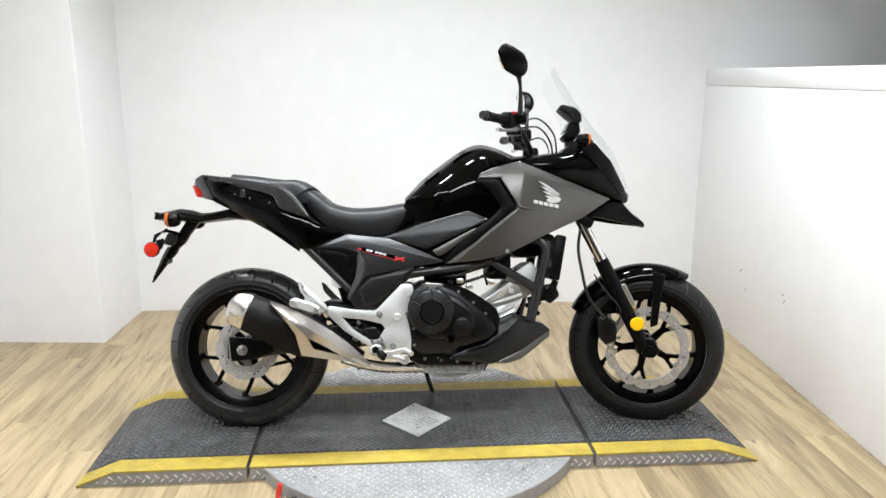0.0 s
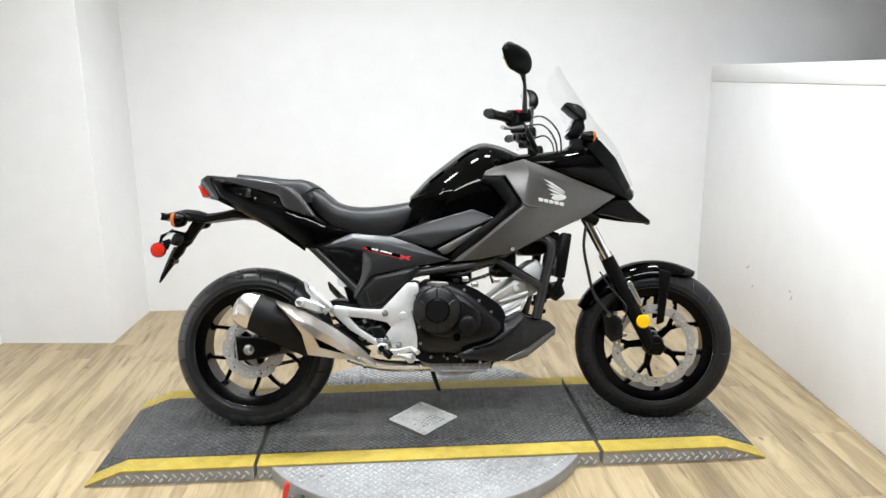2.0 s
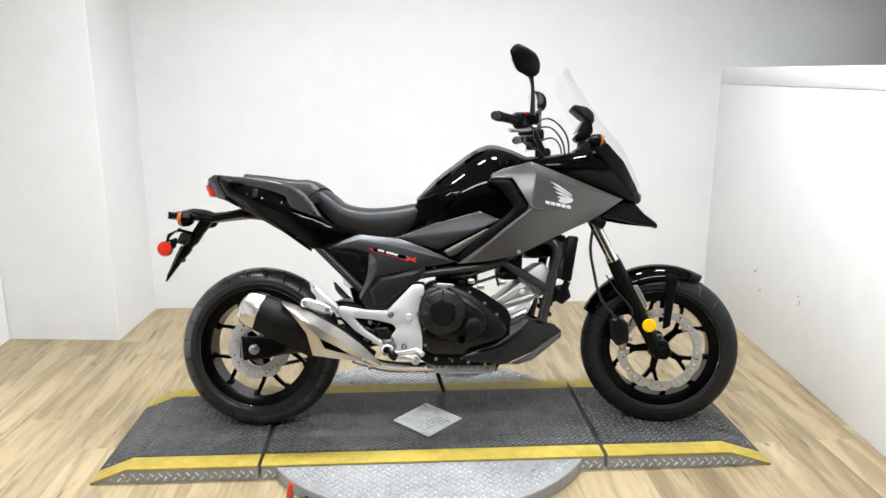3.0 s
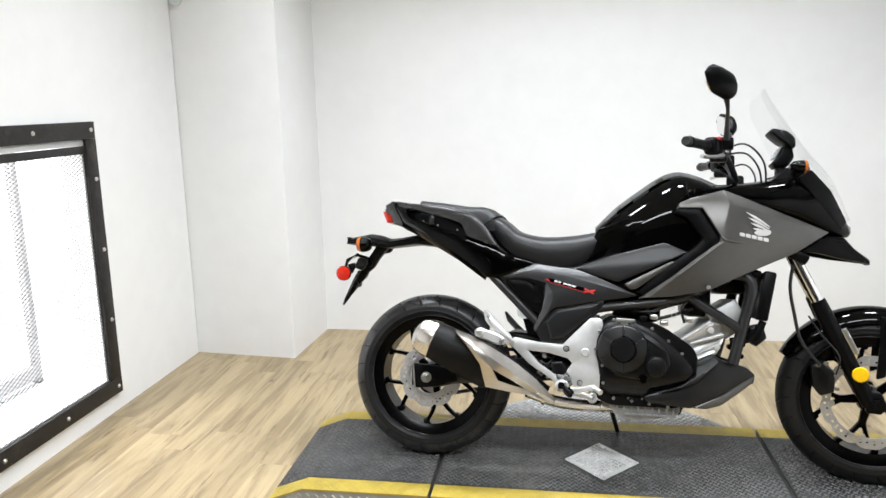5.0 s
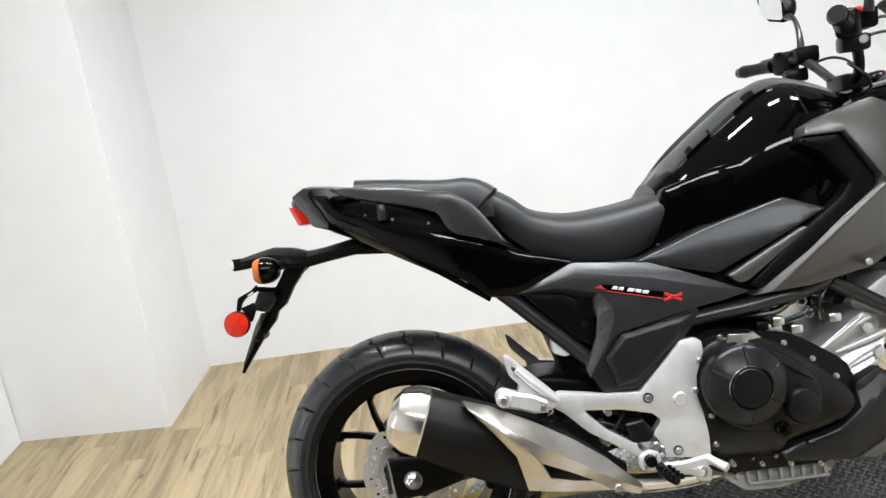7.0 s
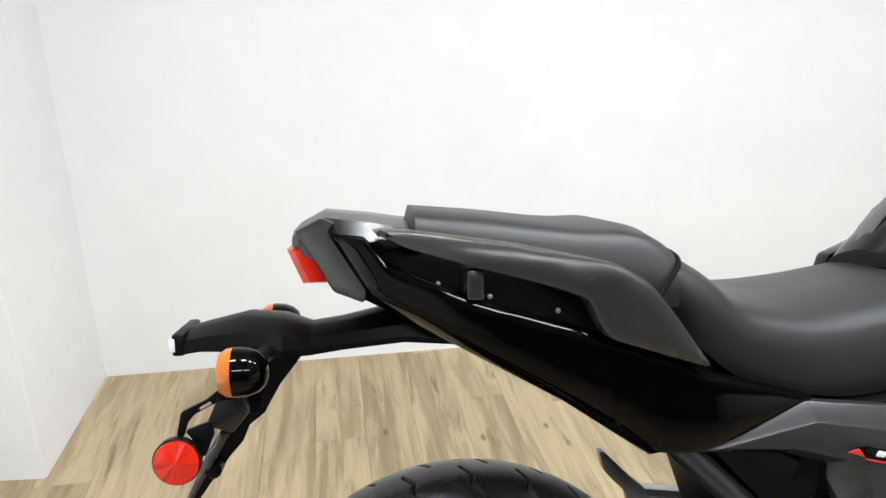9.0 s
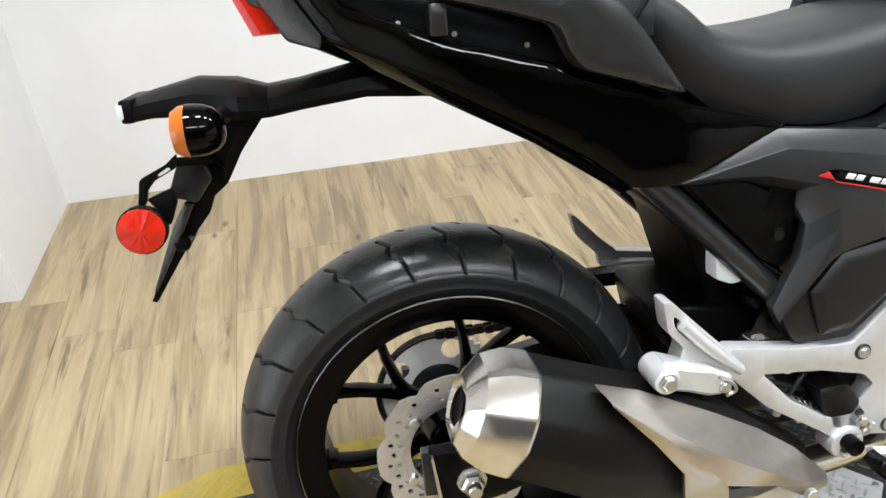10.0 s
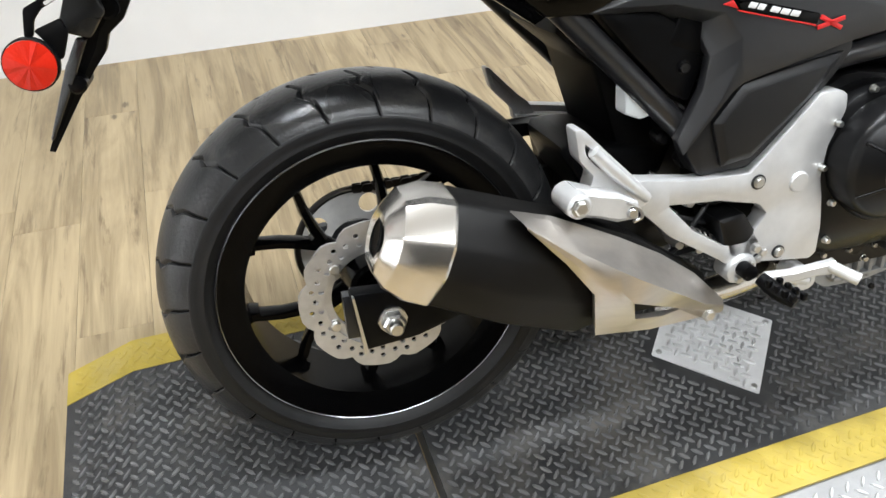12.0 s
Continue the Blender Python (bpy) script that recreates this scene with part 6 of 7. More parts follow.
for sg in (-1, 1):
    body = mesh_object("rear_indicator", *loft_geometry([[(-0.258 + 0.018 * (sg > 0) + dx, sg * (0.112 + 0.030 * q * math.cos(t)), 0.806 + 0.006 * (sg > 0) + 0.030 * q * math.sin(t)) for t in np.linspace(0, 2 * math.pi, 24, endpoint=False)] for q, dx in ((0.22, 0.034), (0.55, 0.031), (0.80, 0.023), (0.95, 0.012), (1.0, 0.0), (1.0, -0.006))]), GLOSS, bike, "black rear indicator", 40)
    mesh_object("indicator_lens", *loft_geometry([[(-0.258 + 0.018 * (sg > 0) + dx, sg * (0.112 + 0.0295 * q * math.cos(t)), 0.806 + 0.006 * (sg > 0) + 0.0295 * q * math.sin(t)) for t in np.linspace(0, 2 * math.pi, 24, endpoint=False)] for q, dx in ((1.0, -0.006), (0.97, -0.014), (0.80, -0.022), (0.3, -0.026))]), AMBER, body, "amber indicator lens", 40)
    tube("indicator_stalk", [(-0.232, sg * 0.05, 0.812), (-0.240, sg * 0.098, 0.815)], 0.011, SATIN, body, 6, 10)

# side covers


SIDE_FOLDS = dict(
    a=(0.283, 0.165, 0.690), b=(0.324, 0.166, 0.710), c=(0.413, 0.166, 0.745), d=(0.516, 0.170, 0.733), e=(0.569, 0.172, 0.727), f=(0.632, 0.178, 0.703), g=(0.695, 0.181, 0.676), h=(0.778, 0.180, 0.641),
    r=(0.418, 0.181, 0.724), s=(0.550, 0.187, 0.700), t=(0.680, 0.187, 0.664), i=(0.717, 0.183, 0.629), j=(0.658, 0.185, 0.621), k=(0.490, 0.193, 0.588), l=(0.475, 0.192, 0.577), m=(0.421, 0.180, 0.496),
    n=(0.309, 0.171, 0.695), o=(0.391, 0.181, 0.693), p=(0.457, 0.187, 0.677), q=(0.482, 0.191, 0.645), u=(0.483, 0.192, 0.620), v=(0.461, 0.190, 0.568), w=(0.428, 0.181, 0.514),
    A=(0.378, 0.148, 0.678), B=(0.444, 0.148, 0.657), C=(0.450, 0.176, 0.622), D=(0.444, 0.176, 0.581), E=(0.415, 0.172, 0.514))
side_cover = shell("side_cover", SIDE_FOLDS, ["bcr", "cdsr", "defs", "fgts", "ght", "abrn", "nro", "orsp", "psq", "stjkuq", "thij", "uklv", "vlmw", "anA", "noA", "opBA", "pqCB", "quDC", "uvD", "vwED", "wmE"], SIDEGREY, bike, True, "dark grey satin side cover with sharp folds", 0.014, 0.0022)
panel("inner_side_panel", [(0.40, 0.64), (0.44, 0.735), (0.56, 0.738), (0.70, 0.79), (0.93, 0.80), (0.93, 0.70), (0.80, 0.645), (0.64, 0.605), (0.50, 0.60)], 0.158, SATIN, bike, True, "", r=0.004, thick=0.03, corner=0.006)
panel("lower_cover", [(0.468, 0.588), (0.492, 0.596), (0.662, 0.624), (0.664, 0.608), (0.640, 0.572), (0.575, 0.505), (0.522, 0.462), (0.446, 0.462), (0.424, 0.500)], 0.180, COVERBLACK, bike, True, "black lower side cover", r=0.004, thick=0.03)
shell("cover_pad", dict(a=(0.495, 0.186, 0.584), b=(0.589, 0.186, 0.601), c=(0.648, 0.184, 0.608), d=(0.604, 0.186, 0.553), e=(0.520, 0.186, 0.480), f=(0.476, 0.186, 0.474), g=(0.456, 0.186, 0.537), h=(0.502, 0.1905, 0.573), i=(0.588, 0.1905, 0.589), j=(0.622, 0.1895, 0.594), k=(0.592, 0.1905, 0.555), l=(0.516, 0.1905, 0.490), m=(0.483, 0.1905, 0.486), n=(0.468, 0.1905, 0.536)), ["abih", "bcji", "cdkj", "delk", "efml", "fgnm", "gahn", "hijklmn"], COVERBLACK, bike, True, "raised black pad with a chamfered rim", 0.008, 0.0015)
panel("knee_cover", [(0.545, 0.730), (0.610, 0.752), (0.699, 0.784), (0.866, 0.830), (0.945, 0.796), (0.820, 0.736), (0.710, 0.686)], lambda u, w: along(0.54, 0.165, 0.95, 0.205)(u) - 0.25 * max(0.0, w - 0.745 - 0.1 * (u - 0.7)), KNEEBLACK, bike, True, "black satin knee panel", thick=0.03, grid=0.014)
# the strip's grey stands in for a reflection on gloss black
panel("vent_strip", [(0.730, 0.680), (0.888, 0.764), (0.906, 0.762), (0.772, 0.664), (0.752, 0.660)], along(0.7, 0.186, 0.95, 0.205), FAIRGREY, bike, True, thick=0.02)
# badge on the side cover: dark strip, white bars, red cross
BD = lambda u, w: 0.1885 + 0.012 * (u - 0.46) - 0.020 * max(0.0, w - 0.690) + 0.0008
badge = panel("badge", [(0.462, 0.693), (0.476, 0.693), (0.592, 0.663), (0.590, 0.650), (0.574, 0.651), (0.474, 0.678)], BD, GLOSS, bike, False, "black and red model badge", r=0.0005, thick=0.002, corner=0.002)
panel("badge_tip", [(0.450, 0.688), (0.464, 0.692), (0.472, 0.681)], lambda u, w: BD(u, w) + 0.0006, REDPAINT, badge, False, r=0.0003, thick=0.001, corner=0.001)
panel("badge_line", [(0.470, 0.680), (0.588, 0.6495), (0.588, 0.6474), (0.474, 0.6772)], lambda u, w: BD(u, w) + 0.0006, REDPAINT, badge, False, r=0.0003, thick=0.001, corner=0.001)
for k, wd in enumerate((0.0105, 0.0095, 0.0125, 0.0125, 0.0125)):
    u = (0.486, 0.499, 0.5175, 0.5325, 0.5475)[k]
    w = 0.6858 - (u - 0.486) * 0.262
    panel("badge_bar", [(u + 0.0030, w + 0.0016), (u + wd + 0.0030, w - 0.262 * wd + 0.0016), (u + wd - 0.0010, w - 0.262 * wd - 0.0046), (u - 0.0010, w - 0.0046)], lambda a, b: BD(a, b) + 0.0008, WHITEDECAL, badge, False, r=0.0003, thick=0.001, corner=0.0006)
for p, q in (((0.593, 0.659), (0.627, 0.641)), ((0.590, 0.645), (0.630, 0.654))):
    a, b = np.array(p), np.array(q)
    nrm = np.array((-(b - a)[1], (b - a)[0])) / np.linalg.norm(b - a) * 0.0029
    panel("badge_stroke", [tuple(a + nrm), tuple(a - nrm), tuple(b - nrm), tuple(b + nrm)], lambda u, w: BD(u, w) + 0.0009, REDPAINT, badge, False, r=0.0003, thick=0.001, corner=0.001)

# tank and front body
TK = [(0.628, 0.118, 0.896, 0.74), (0.66, 0.134, 0.926, 0.72), (0.724, 0.150, 0.978, 0.72), (0.812, 0.166, 1.043, 0.74), (0.875, 0.174, 1.084, 0.74), (0.925, 0.177, 1.099, 0.74), (0.99, 0.176, 1.085, 0.74), (1.05, 0.168, 1.058, 0.75), (1.12, 0.158, 1.050, 0.80)]
rings = []
for u, h, t, b in spline(TK, 46):
    ring = [(u, v, w) for v, w in spline([(-h * 0.95, b), (-h, b + 0.35 * (t - b)), (-h * 0.96, b + 0.62 * (t - b)), (-h * 0.74, b + 0.86 * (t - b)), (-h * 0.42, t - 0.006), (-h * 0.18, t), (0, t - 0.002), (h * 0.18, t), (h * 0.42, t - 0.006), (h * 0.74, b + 0.86 * (t - b)), (h * 0.96, b + 0.62 * (t - b)), (h, b + 0.35 * (t - b)), (h * 0.95, b)], 45)]
    rings.append(ring)
tank = mesh_object("tank", *loft_geometry(rings), GLOSS, bike, "gloss black tank cover", 45)
V, F = [], []
rail = [(0.642, 0.048, 0.902), (0.70, 0.062, 0.960), (0.78, 0.068, 1.022), (0.855, 0.070, 1.074), (0.915, 0.072, 1.095), (0.985, 0.074, 1.080), (1.055, 0.078, 1.048)]
for sg in (-1, 1):
    mesh_object("tank_rail", *loft_geometry([[(u + a, sg * (v + b), w + c) for a, b, c in ((0, -0.020, -0.024), (0, 0.036, -0.040), (0, 0.036, -0.018), (0, 0.006, 0.001), (0, -0.020, 0.006))] for u, v, w in spline(rail, 18)]), STRIPGREY, tank, "grey satin tank top strip", 35)
    for k, (a, b) in enumerate(((0.705, 0.760), (0.815, 0.890))):
        mesh_object("strip_notch", *loft_geometry([[(u, sg * (v + p), w + q) for p, q in ((0.010, -0.014), (0.0370, -0.041), (0.0375, -0.0175), (0.0230 - 0.006 * math.sin(math.pi * t), -0.0085 + 0.004 * math.sin(math.pi * t)))] for t, (u, v, w) in [(t, [float(np.interp(a + (b - a) * t, [r[0] for r in rail], [r[c] for r in rail])) for c in range(3)]) for t in np.linspace(0, 1, 7)]]), GLOSS, tank, "", 20)
tube("lid_seam", [(0.955, -0.165, 0.955), (0.945, -0.150, 1.015), (0.940, -0.105, 1.068), (0.940, 0, 1.0875), (0.940, 0.105, 1.068), (0.945, 0.150, 1.015), (0.955, 0.165, 0.955)], 0.0022, SATIN, tank, 40, 6)
panel("tank_side", [(0.634, 0.878), (0.616, 0.835), (0.580, 0.750), (0.700, 0.790), (0.860, 0.836), (0.945, 0.806), (0.985, 0.835), (0.940, 0.930), (0.860, 0.930), (0.720, 0.905)], along(0.58, 0.120, 0.65, 0.132, 0.75, 0.154, 0.95, 0.176), GLOSS, tank, True, "gloss black tank side panel", r=0.006, thick=0.03, crown=0.004)

shell("side_fairing", dict(
    a=(0.905, 0.213, 0.948), b=(0.912, 0.210, 0.967), c=(0.954, 0.206, 0.985), d=(1.058, 0.201, 1.013), e=(1.145, 0.172, 0.985), f=(1.430, 0.096, 0.881),
    g=(1.313, 0.130, 0.806), h=(1.139, 0.189, 0.728), i=(1.014, 0.216, 0.667), j=(0.899, 0.206, 0.642), k=(0.780, 0.182, 0.630),
    l=(1.042, 0.222, 0.832), m=(1.046, 0.227, 0.852), n=(0.985, 0.219, 0.948), o=(1.062, 0.2285, 0.836), p=(1.205, 0.1765, 0.818), q=(0.815, 0.198, 0.636),
    r=(0.985, 0.220, 0.962), s=(1.075, 0.2150, 0.962), t=(1.160, 0.1865, 0.946)),
    ["abcrn", "cdsr", "dets", "eft", "nrsm", "mso", "stpo", "tfp", "opgh", "pfg", "ohijq", "lmo", "kloq", "jkq"], FAIRGREY, bike, True, "matt grey metallic side fairing with a sharp crease", 0.05, 0.0028, 28.0, 0.40)
for sg in (-1, 1):
    tube("fairing_crease", [(1.047, sg * 0.2262, 0.850), (1.063, sg * 0.2270, 0.837), (1.100, sg * 0.2135, 0.832), (1.160, sg * 0.1915, 0.8265)], [0.0030, 0.0045, 0.0034, 0.0022, 0.0006], FAIRGREY, bike, 20, 10)
bolt(1.010, -0.2105, 0.676, bike, 0.006, 0.004, hexed=False)
panel("fairing_inner", [(0.905, 0.950), (0.979, 0.948), (1.041, 0.848), (1.037, 0.818), (0.911, 0.722), (0.805, 0.641), (0.774, 0.653), (0.869, 0.741), (0.968, 0.816), (0.990, 0.844), (0.938, 0.915), (0.895, 0.935)], along(0.75, 0.176, 0.90, 0.204, 1.05, 0.214), SATIN, bike, True, "black fairing infill strip", r=0.006, thick=0.03)
panel("body_core", [(0.80, 0.66), (0.92, 0.75), (1.0, 0.83), (0.96, 0.94), (1.05, 1.0), (1.2, 0.96), (1.36, 0.90), (1.30, 0.82), (1.10, 0.72), (0.95, 0.665)], along(0.8, 0.165, 1.05, 0.17, 1.4, 0.07), SATIN, bike, True, r=0.01, thick=0.10)
# emblem: plain wing-like bars and a row of bars under it
EM = lambda u, w: 0.2240 - 0.345 * (u - 1.075) - 0.02 * max(0.0, w - 0.90)
emblem = panel("emblem", [(1.158, 0.868), (1.172, 0.876), (1.196, 0.882), (1.216, 0.878), (1.220, 0.870), (1.210, 0.861), (1.190, 0.857), (1.168, 0.859)], EM, SILVERDECAL, bike, True, "silver maker's emblem decal", r=0.0004, thick=0.004, corner=0.004)
for k in range(4):
    tip = np.array((1.129 + 0.0078 * k, 0.938 - 0.0185 * k))
    root = np.array((1.215 - 0.003 * k, 0.889 - 0.0060 * k))
    d = root - tip
    wide = np.array((-d[1], d[0])) / np.linalg.norm(d)
    a, b = tip + 0.35 * d, tip + 0.70 * d
    panel("feather", [tuple(tip), tuple(a + wide * 0.0052), tuple(b + wide * 0.0040), tuple(root + wide * 0.0012), tuple(root - wide * 0.0014), tuple(b - wide * 0.0022), tuple(a - wide * 0.0040)], EM, SILVERDECAL, emblem, False, r=0.0003, thick=0.004, corner=0.003)
for k in range(5):
    u = 1.109 + k * 0.0208
    w = 0.860 - (u - 1.109) * 0.17
    panel("emblem_bar", [(u, w + 0.0068), (u + 0.0172, w + 0.0039), (u + 0.0172, w - 0.0087), (u, w - 0.0058)], EM, SILVERDECAL, emblem, False, r=0.0003, thick=0.004, corner=0.002)

# nose
mesh_object("front_cowl", *loft_geometry(loft_spline([(1.04, 0.165, 1.050, 0.94), (1.112, 0.158, 1.056, 0.94), (1.238, 0.150, 1.074, 0.92), (1.310, 0.134, 1.092, 0.90), (1.366, 0.120, 1.092, 0.88), (1.430, 0.094, 1.042, 0.865), (1.478, 0.064, 0.980, 0.862), (1.516, 0.030, 0.912, 0.872)], 34, 2.8)), GLOSS, bike, "gloss black front cowl", 45)
panel("cowl_side", [(1.312, 1.066), (1.362, 1.098), (1.434, 1.030), (1.502, 0.924), (1.480, 0.890), (1.390, 0.984)], along(1.30, 0.142, 1.36, 0.126, 1.44, 0.092, 1.50, 0.050), SATIN, bike, True, "satin black headlight surround", r=0.004, thick=0.02)
mesh_object("headlight", *loft_geometry([oval(1.462, 0.050, 0.955, 0.872, 3), oval(1.492, 0.042, 0.935, 0.874, 3), oval(1.522, 0.026, 0.912, 0.880, 3)]), LAMPGLASS, bike, "clear headlight lens", 40)
panel("beak", [(1.335, 0.812), (1.430, 0.872), (1.492, 0.868), (1.584, 0.778), (1.478, 0.792), (1.400, 0.808)], along(1.33, 0.10, 1.43, 0.075, 1.584, 0.022), SATIN, bike, True, "black beak under the headlight", r=0.006, thick=0.02)
mesh_object("beak_top", *loft_geometry([[(u, v * h, w + 0.012 * (1 - v * v)) for v in np.linspace(-1, 1, 9)] + [(u, v * h, w - 0.012) for v in np.linspace(1, -1, 9)] for u, h, w in ((1.40, 0.08, 0.862), (1.49, 0.058, 0.854), (1.586, 0.022, 0.786))]), SATIN, bike, "", 35)
V, F = [], []
CL = spline([(1.232, 1.404), (1.276, 1.335), (1.326, 1.258), (1.384, 1.174), (1.449, 1.096), (1.490, 1.012), (1.520, 0.932)], 18)
n, m = len(CL), 15
for k, t in ((0, 0.0), (1, 0.003)):
    for i, (u, w) in enumerate(CL):
        h = float(np.interp(i / (n - 1), (0, 0.08, 0.5, 1), (0.085, 0.115, 0.135, 0.070)))
        for q in np.linspace(-1, 1, m):
            V.append((u - 0.075 * (q * h / 0.135) ** 2 + t, q * h, w - 0.020 * (q * h / 0.135) ** 2 + (0.012 * (1 - q * q) if i == 0 else 0)))
for k in range(2):
    for i in range(n - 1):
        for j in range(m - 1):
            a = k * n * m + i * m + j
            F.append((a, a + 1, a + m + 1, a + m))
edge = [i for i in range(m)] + [i * m + m - 1 for i in range(1, n)] + [(n - 1) * m + j for j in range(m - 2, -1, -1)] + [i * m for i in range(n - 2, 0, -1)]
F += [(a, b, b + n * m, a + n * m) for a, b in zip(edge, edge[1:] + edge[:1])]
screen = mesh_object("windscreen", V, F, SCREEN, bike, "clear curved windscreen", 40)
screen.visible_shadow = False
for sg in (-1, 1):
    bolt(1.405, sg * 0.085, 1.050, bike, 0.008, 0.006, sg, SATIN, False)
for nm, half, ring in (("dashboard", 0.050, [(1.243, 1.255), (1.256, 1.266), (1.307, 1.255), (1.332, 1.230), (1.335, 1.196), (1.322, 1.190), (1.306, 1.205), (1.278, 1.222)]), ("dashboard_pod", 0.038, [(1.290, 1.200), (1.326, 1.196), (1.332, 1.160), (1.312, 1.128), (1.268, 1.122), (1.254, 1.138), (1.278, 1.162)])):
    prof = round_poly(ring, 0.006)
    mid = prof.mean(0)
    mesh_object(nm, *loft_geometry([[(mid[0] + (u - mid[0]) * q, v, mid[1] + (w - mid[1]) * q) for u, w in prof] for v, q in ((-half, 0.7), (-half + 0.004, 0.92), (-half + 0.010, 1.0), (half - 0.010, 1.0), (half - 0.004, 0.92), (half, 0.7))]), SATIN, bike, "black instrument pod behind the screen", 35)
box("dash_screen", (-0.004, -0.032, -0.024), (0.003, 0.032, 0.024), LAMPGLASS, bike, 0.003, Matrix.Translation((1.276, 0, 1.178)) @ Matrix.Rotation(radians(28), 4, "Y"), "grey instrument display")
mesh_object("dash_shroud", *loft_geometry([[(u, v * h, w + 0.010 * (1 - v * v)) for v in np.linspace(-1, 1, 9)] + [(u, v * h, b) for v in np.linspace(1, -1, 9)] for u, h, w, b in ((1.205, 0.060, 1.050, 1.030), (1.250, 0.088, 1.072, 1.035), (1.300, 0.106, 1.108, 1.040), (1.338, 0.112, 1.122, 1.045), (1.362, 0.104, 1.108, 1.050))]), SATIN, bike, "black shroud under the instruments", 35)
box("dash_bracket", (1.275, -0.025, 1.03), (1.312, 0.025, 1.125), SATIN, bike, 0.008)
for sg in (-1, 1):
    body = mesh_object("front_indicator", *loft_geometry([[(1.306 + dx, sg * (0.168 + 0.026 * s * math.cos(t)), 1.100 + 0.022 * s * math.sin(t)) for t in np.linspace(0, 2 * math.pi, 18, endpoint=False)] for s, dx in ((0.35, -0.028), (0.8, -0.016), (1.0, 0.006), (1.0, 0.016))]), GLOSS, bike, "black front indicator", 40)
    mesh_object("indicator_lens", *loft_geometry([[(1.306 + dx, sg * (0.168 + 0.026 * s * math.cos(t)), 1.100 + 0.022 * s * math.sin(t)) for t in np.linspace(0, 2 * math.pi, 18, endpoint=False)] for s, dx in ((1.0, 0.012), (0.98, 0.022), (0.75, 0.028), (0.2, 0.030))]), AMBER, body, "amber indicator lens", 40)
    tube("indicator_stalk", [(1.306, sg * 0.11, 1.085), (1.306, sg * 0.150, 1.098)], 0.010, SATIN, body, 6, 10)

fixed_parts = set(bike.children_recursive)
# body, engine and exhaust stand out an eighth further to both sides than the wheels' plan
WIDE = Matrix.Diagonal((1, 1.12, 1, 1))
running = {rear_wheel, front_wheel, *rear_wheel.children_recursive, *front_wheel.children_recursive}
for ob in fixed_parts - running:
    if ob.name.split(".")[0] not in ("chain", "swingarm", "side_stand", "stand_foot", "windscreen", "dashboard", "dashboard_pod", "plate_holder", "mudguard_arm"):
        ob.data.transform(WIDE)

# fork, front brake and mudguard
for sg in (-1, 1):
    tube("fork_tube", [(1.238, sg * 0.100, 0.985), (1.428, sg * 0.100, 0.618)], 0.0205, CHROME, bike, 8, 24, "chromed fork stanchion")
    tube("fork_slider", [(1.411, sg * 0.100, 0.652), (1.425, sg * 0.100, 0.622), (1.522, sg * 0.100, 0.420), (1.580, sg * 0.098, 0.300)], [0.026, 0.029, 0.028, 0.025], SATIN, bike, 20, 20, "black fork slider")
    panel("axle_clamp", [(1.557, 0.350), (1.612, 0.345), (1.634, 0.300), (1.612, 0.272), (1.567, 0.275)], 0.118, SATIN, bike, False, r=0.006, thick=0.035, flip=sg > 0)
    lathe("reflector", [(0.0001, -0.006 if sg < 0 else 0.006), (0.023, -0.005 if sg < 0 else 0.005), (0.0265, 0), (0.024, 0.006 if sg < 0 else -0.006), (0.0001, 0.006 if sg < 0 else -0.006)], (1.544, sg * 0.142, 0.410), YELREFL, bike, 32, label="round yellow fork reflector")
    box("reflector_stay", (1.530, min(sg * 0.118, sg * 0.136), 0.400), (1.552, max(sg * 0.118, sg * 0.136), 0.424), SATIN, bike, 0.003)
    panel("fender_stay", [(1.612, 0.605), (1.656, 0.592), (1.644, 0.520), (1.628, 0.395), (1.600, 0.385), (1.606, 0.470)], 0.082, SATIN, bike, False, r=0.005, thick=0.014, flip=sg > 0)
lathe("axle_nut", [(0.018, 0), (0.018, -0.012), (0.012, -0.014), (0.0001, -0.010)], (1.598, -0.117, 0.307), SATIN, bike, 6)
box("lower_yoke", (1.292, -0.135, 0.800), (1.362, 0.135, 0.838), SATIN, bike, 0.010, Matrix.Translation((1.322, 0, 0.82)) @ Matrix.Rotation(radians(27), 4, "Y") @ Matrix.Translation((-1.30, 0, -0.82)))
for w in (0.805, 0.832):
    bolt(1.297, -0.126, w, bike, 0.008, 0.010)
guard = []
for a in np.linspace(radians(153), radians(60), 26):
    r = 0.330
    t = (math.degrees(a) - 60) / 93
    hw = float(np.interp(t, (0, 0.08, 0.5, 0.92, 1), (0.030, 0.062, 0.075, 0.070, 0.050)))
    drop = float(np.interp(t, (0, 0.25, 0.7, 1), (0.022, 0.062, 0.072, 0.040)))
    outer_ring = [(hw * math.sin(q), r - drop * (1 - math.cos(q))) for q in np.linspace(-1.45, 1.45, 15)]
    inner_ring = [((hw - 0.004) * math.sin(q), r - 0.004 - drop * (1 - math.cos(q))) for q in np.linspace(1.472, -1.45, 15)]
    guard.append([(FC[0] + rr * math.cos(a), v, FC[2] + rr * math.sin(a)) for v, rr in outer_ring + inner_ring])
mesh_object("front_mudguard", *loft_geometry(guard), GLOSS, bike, "gloss black front mudguard", 40)
panel("front_caliper", [(1.394, 0.425), (1.427, 0.440), (1.472, 0.400), (1.470, 0.335), (1.427, 0.318), (1.400, 0.350)], 0.112, CASTBLACK, bike, False, "black front brake caliper", r=0.010, thick=0.075, crown=0.006)
for u, w in ((1.442, 0.435), (1.474, 0.395), (1.477, 0.350), (1.417, 0.428)):
    bolt(u, -0.112, w, bike, 0.007, 0.007)
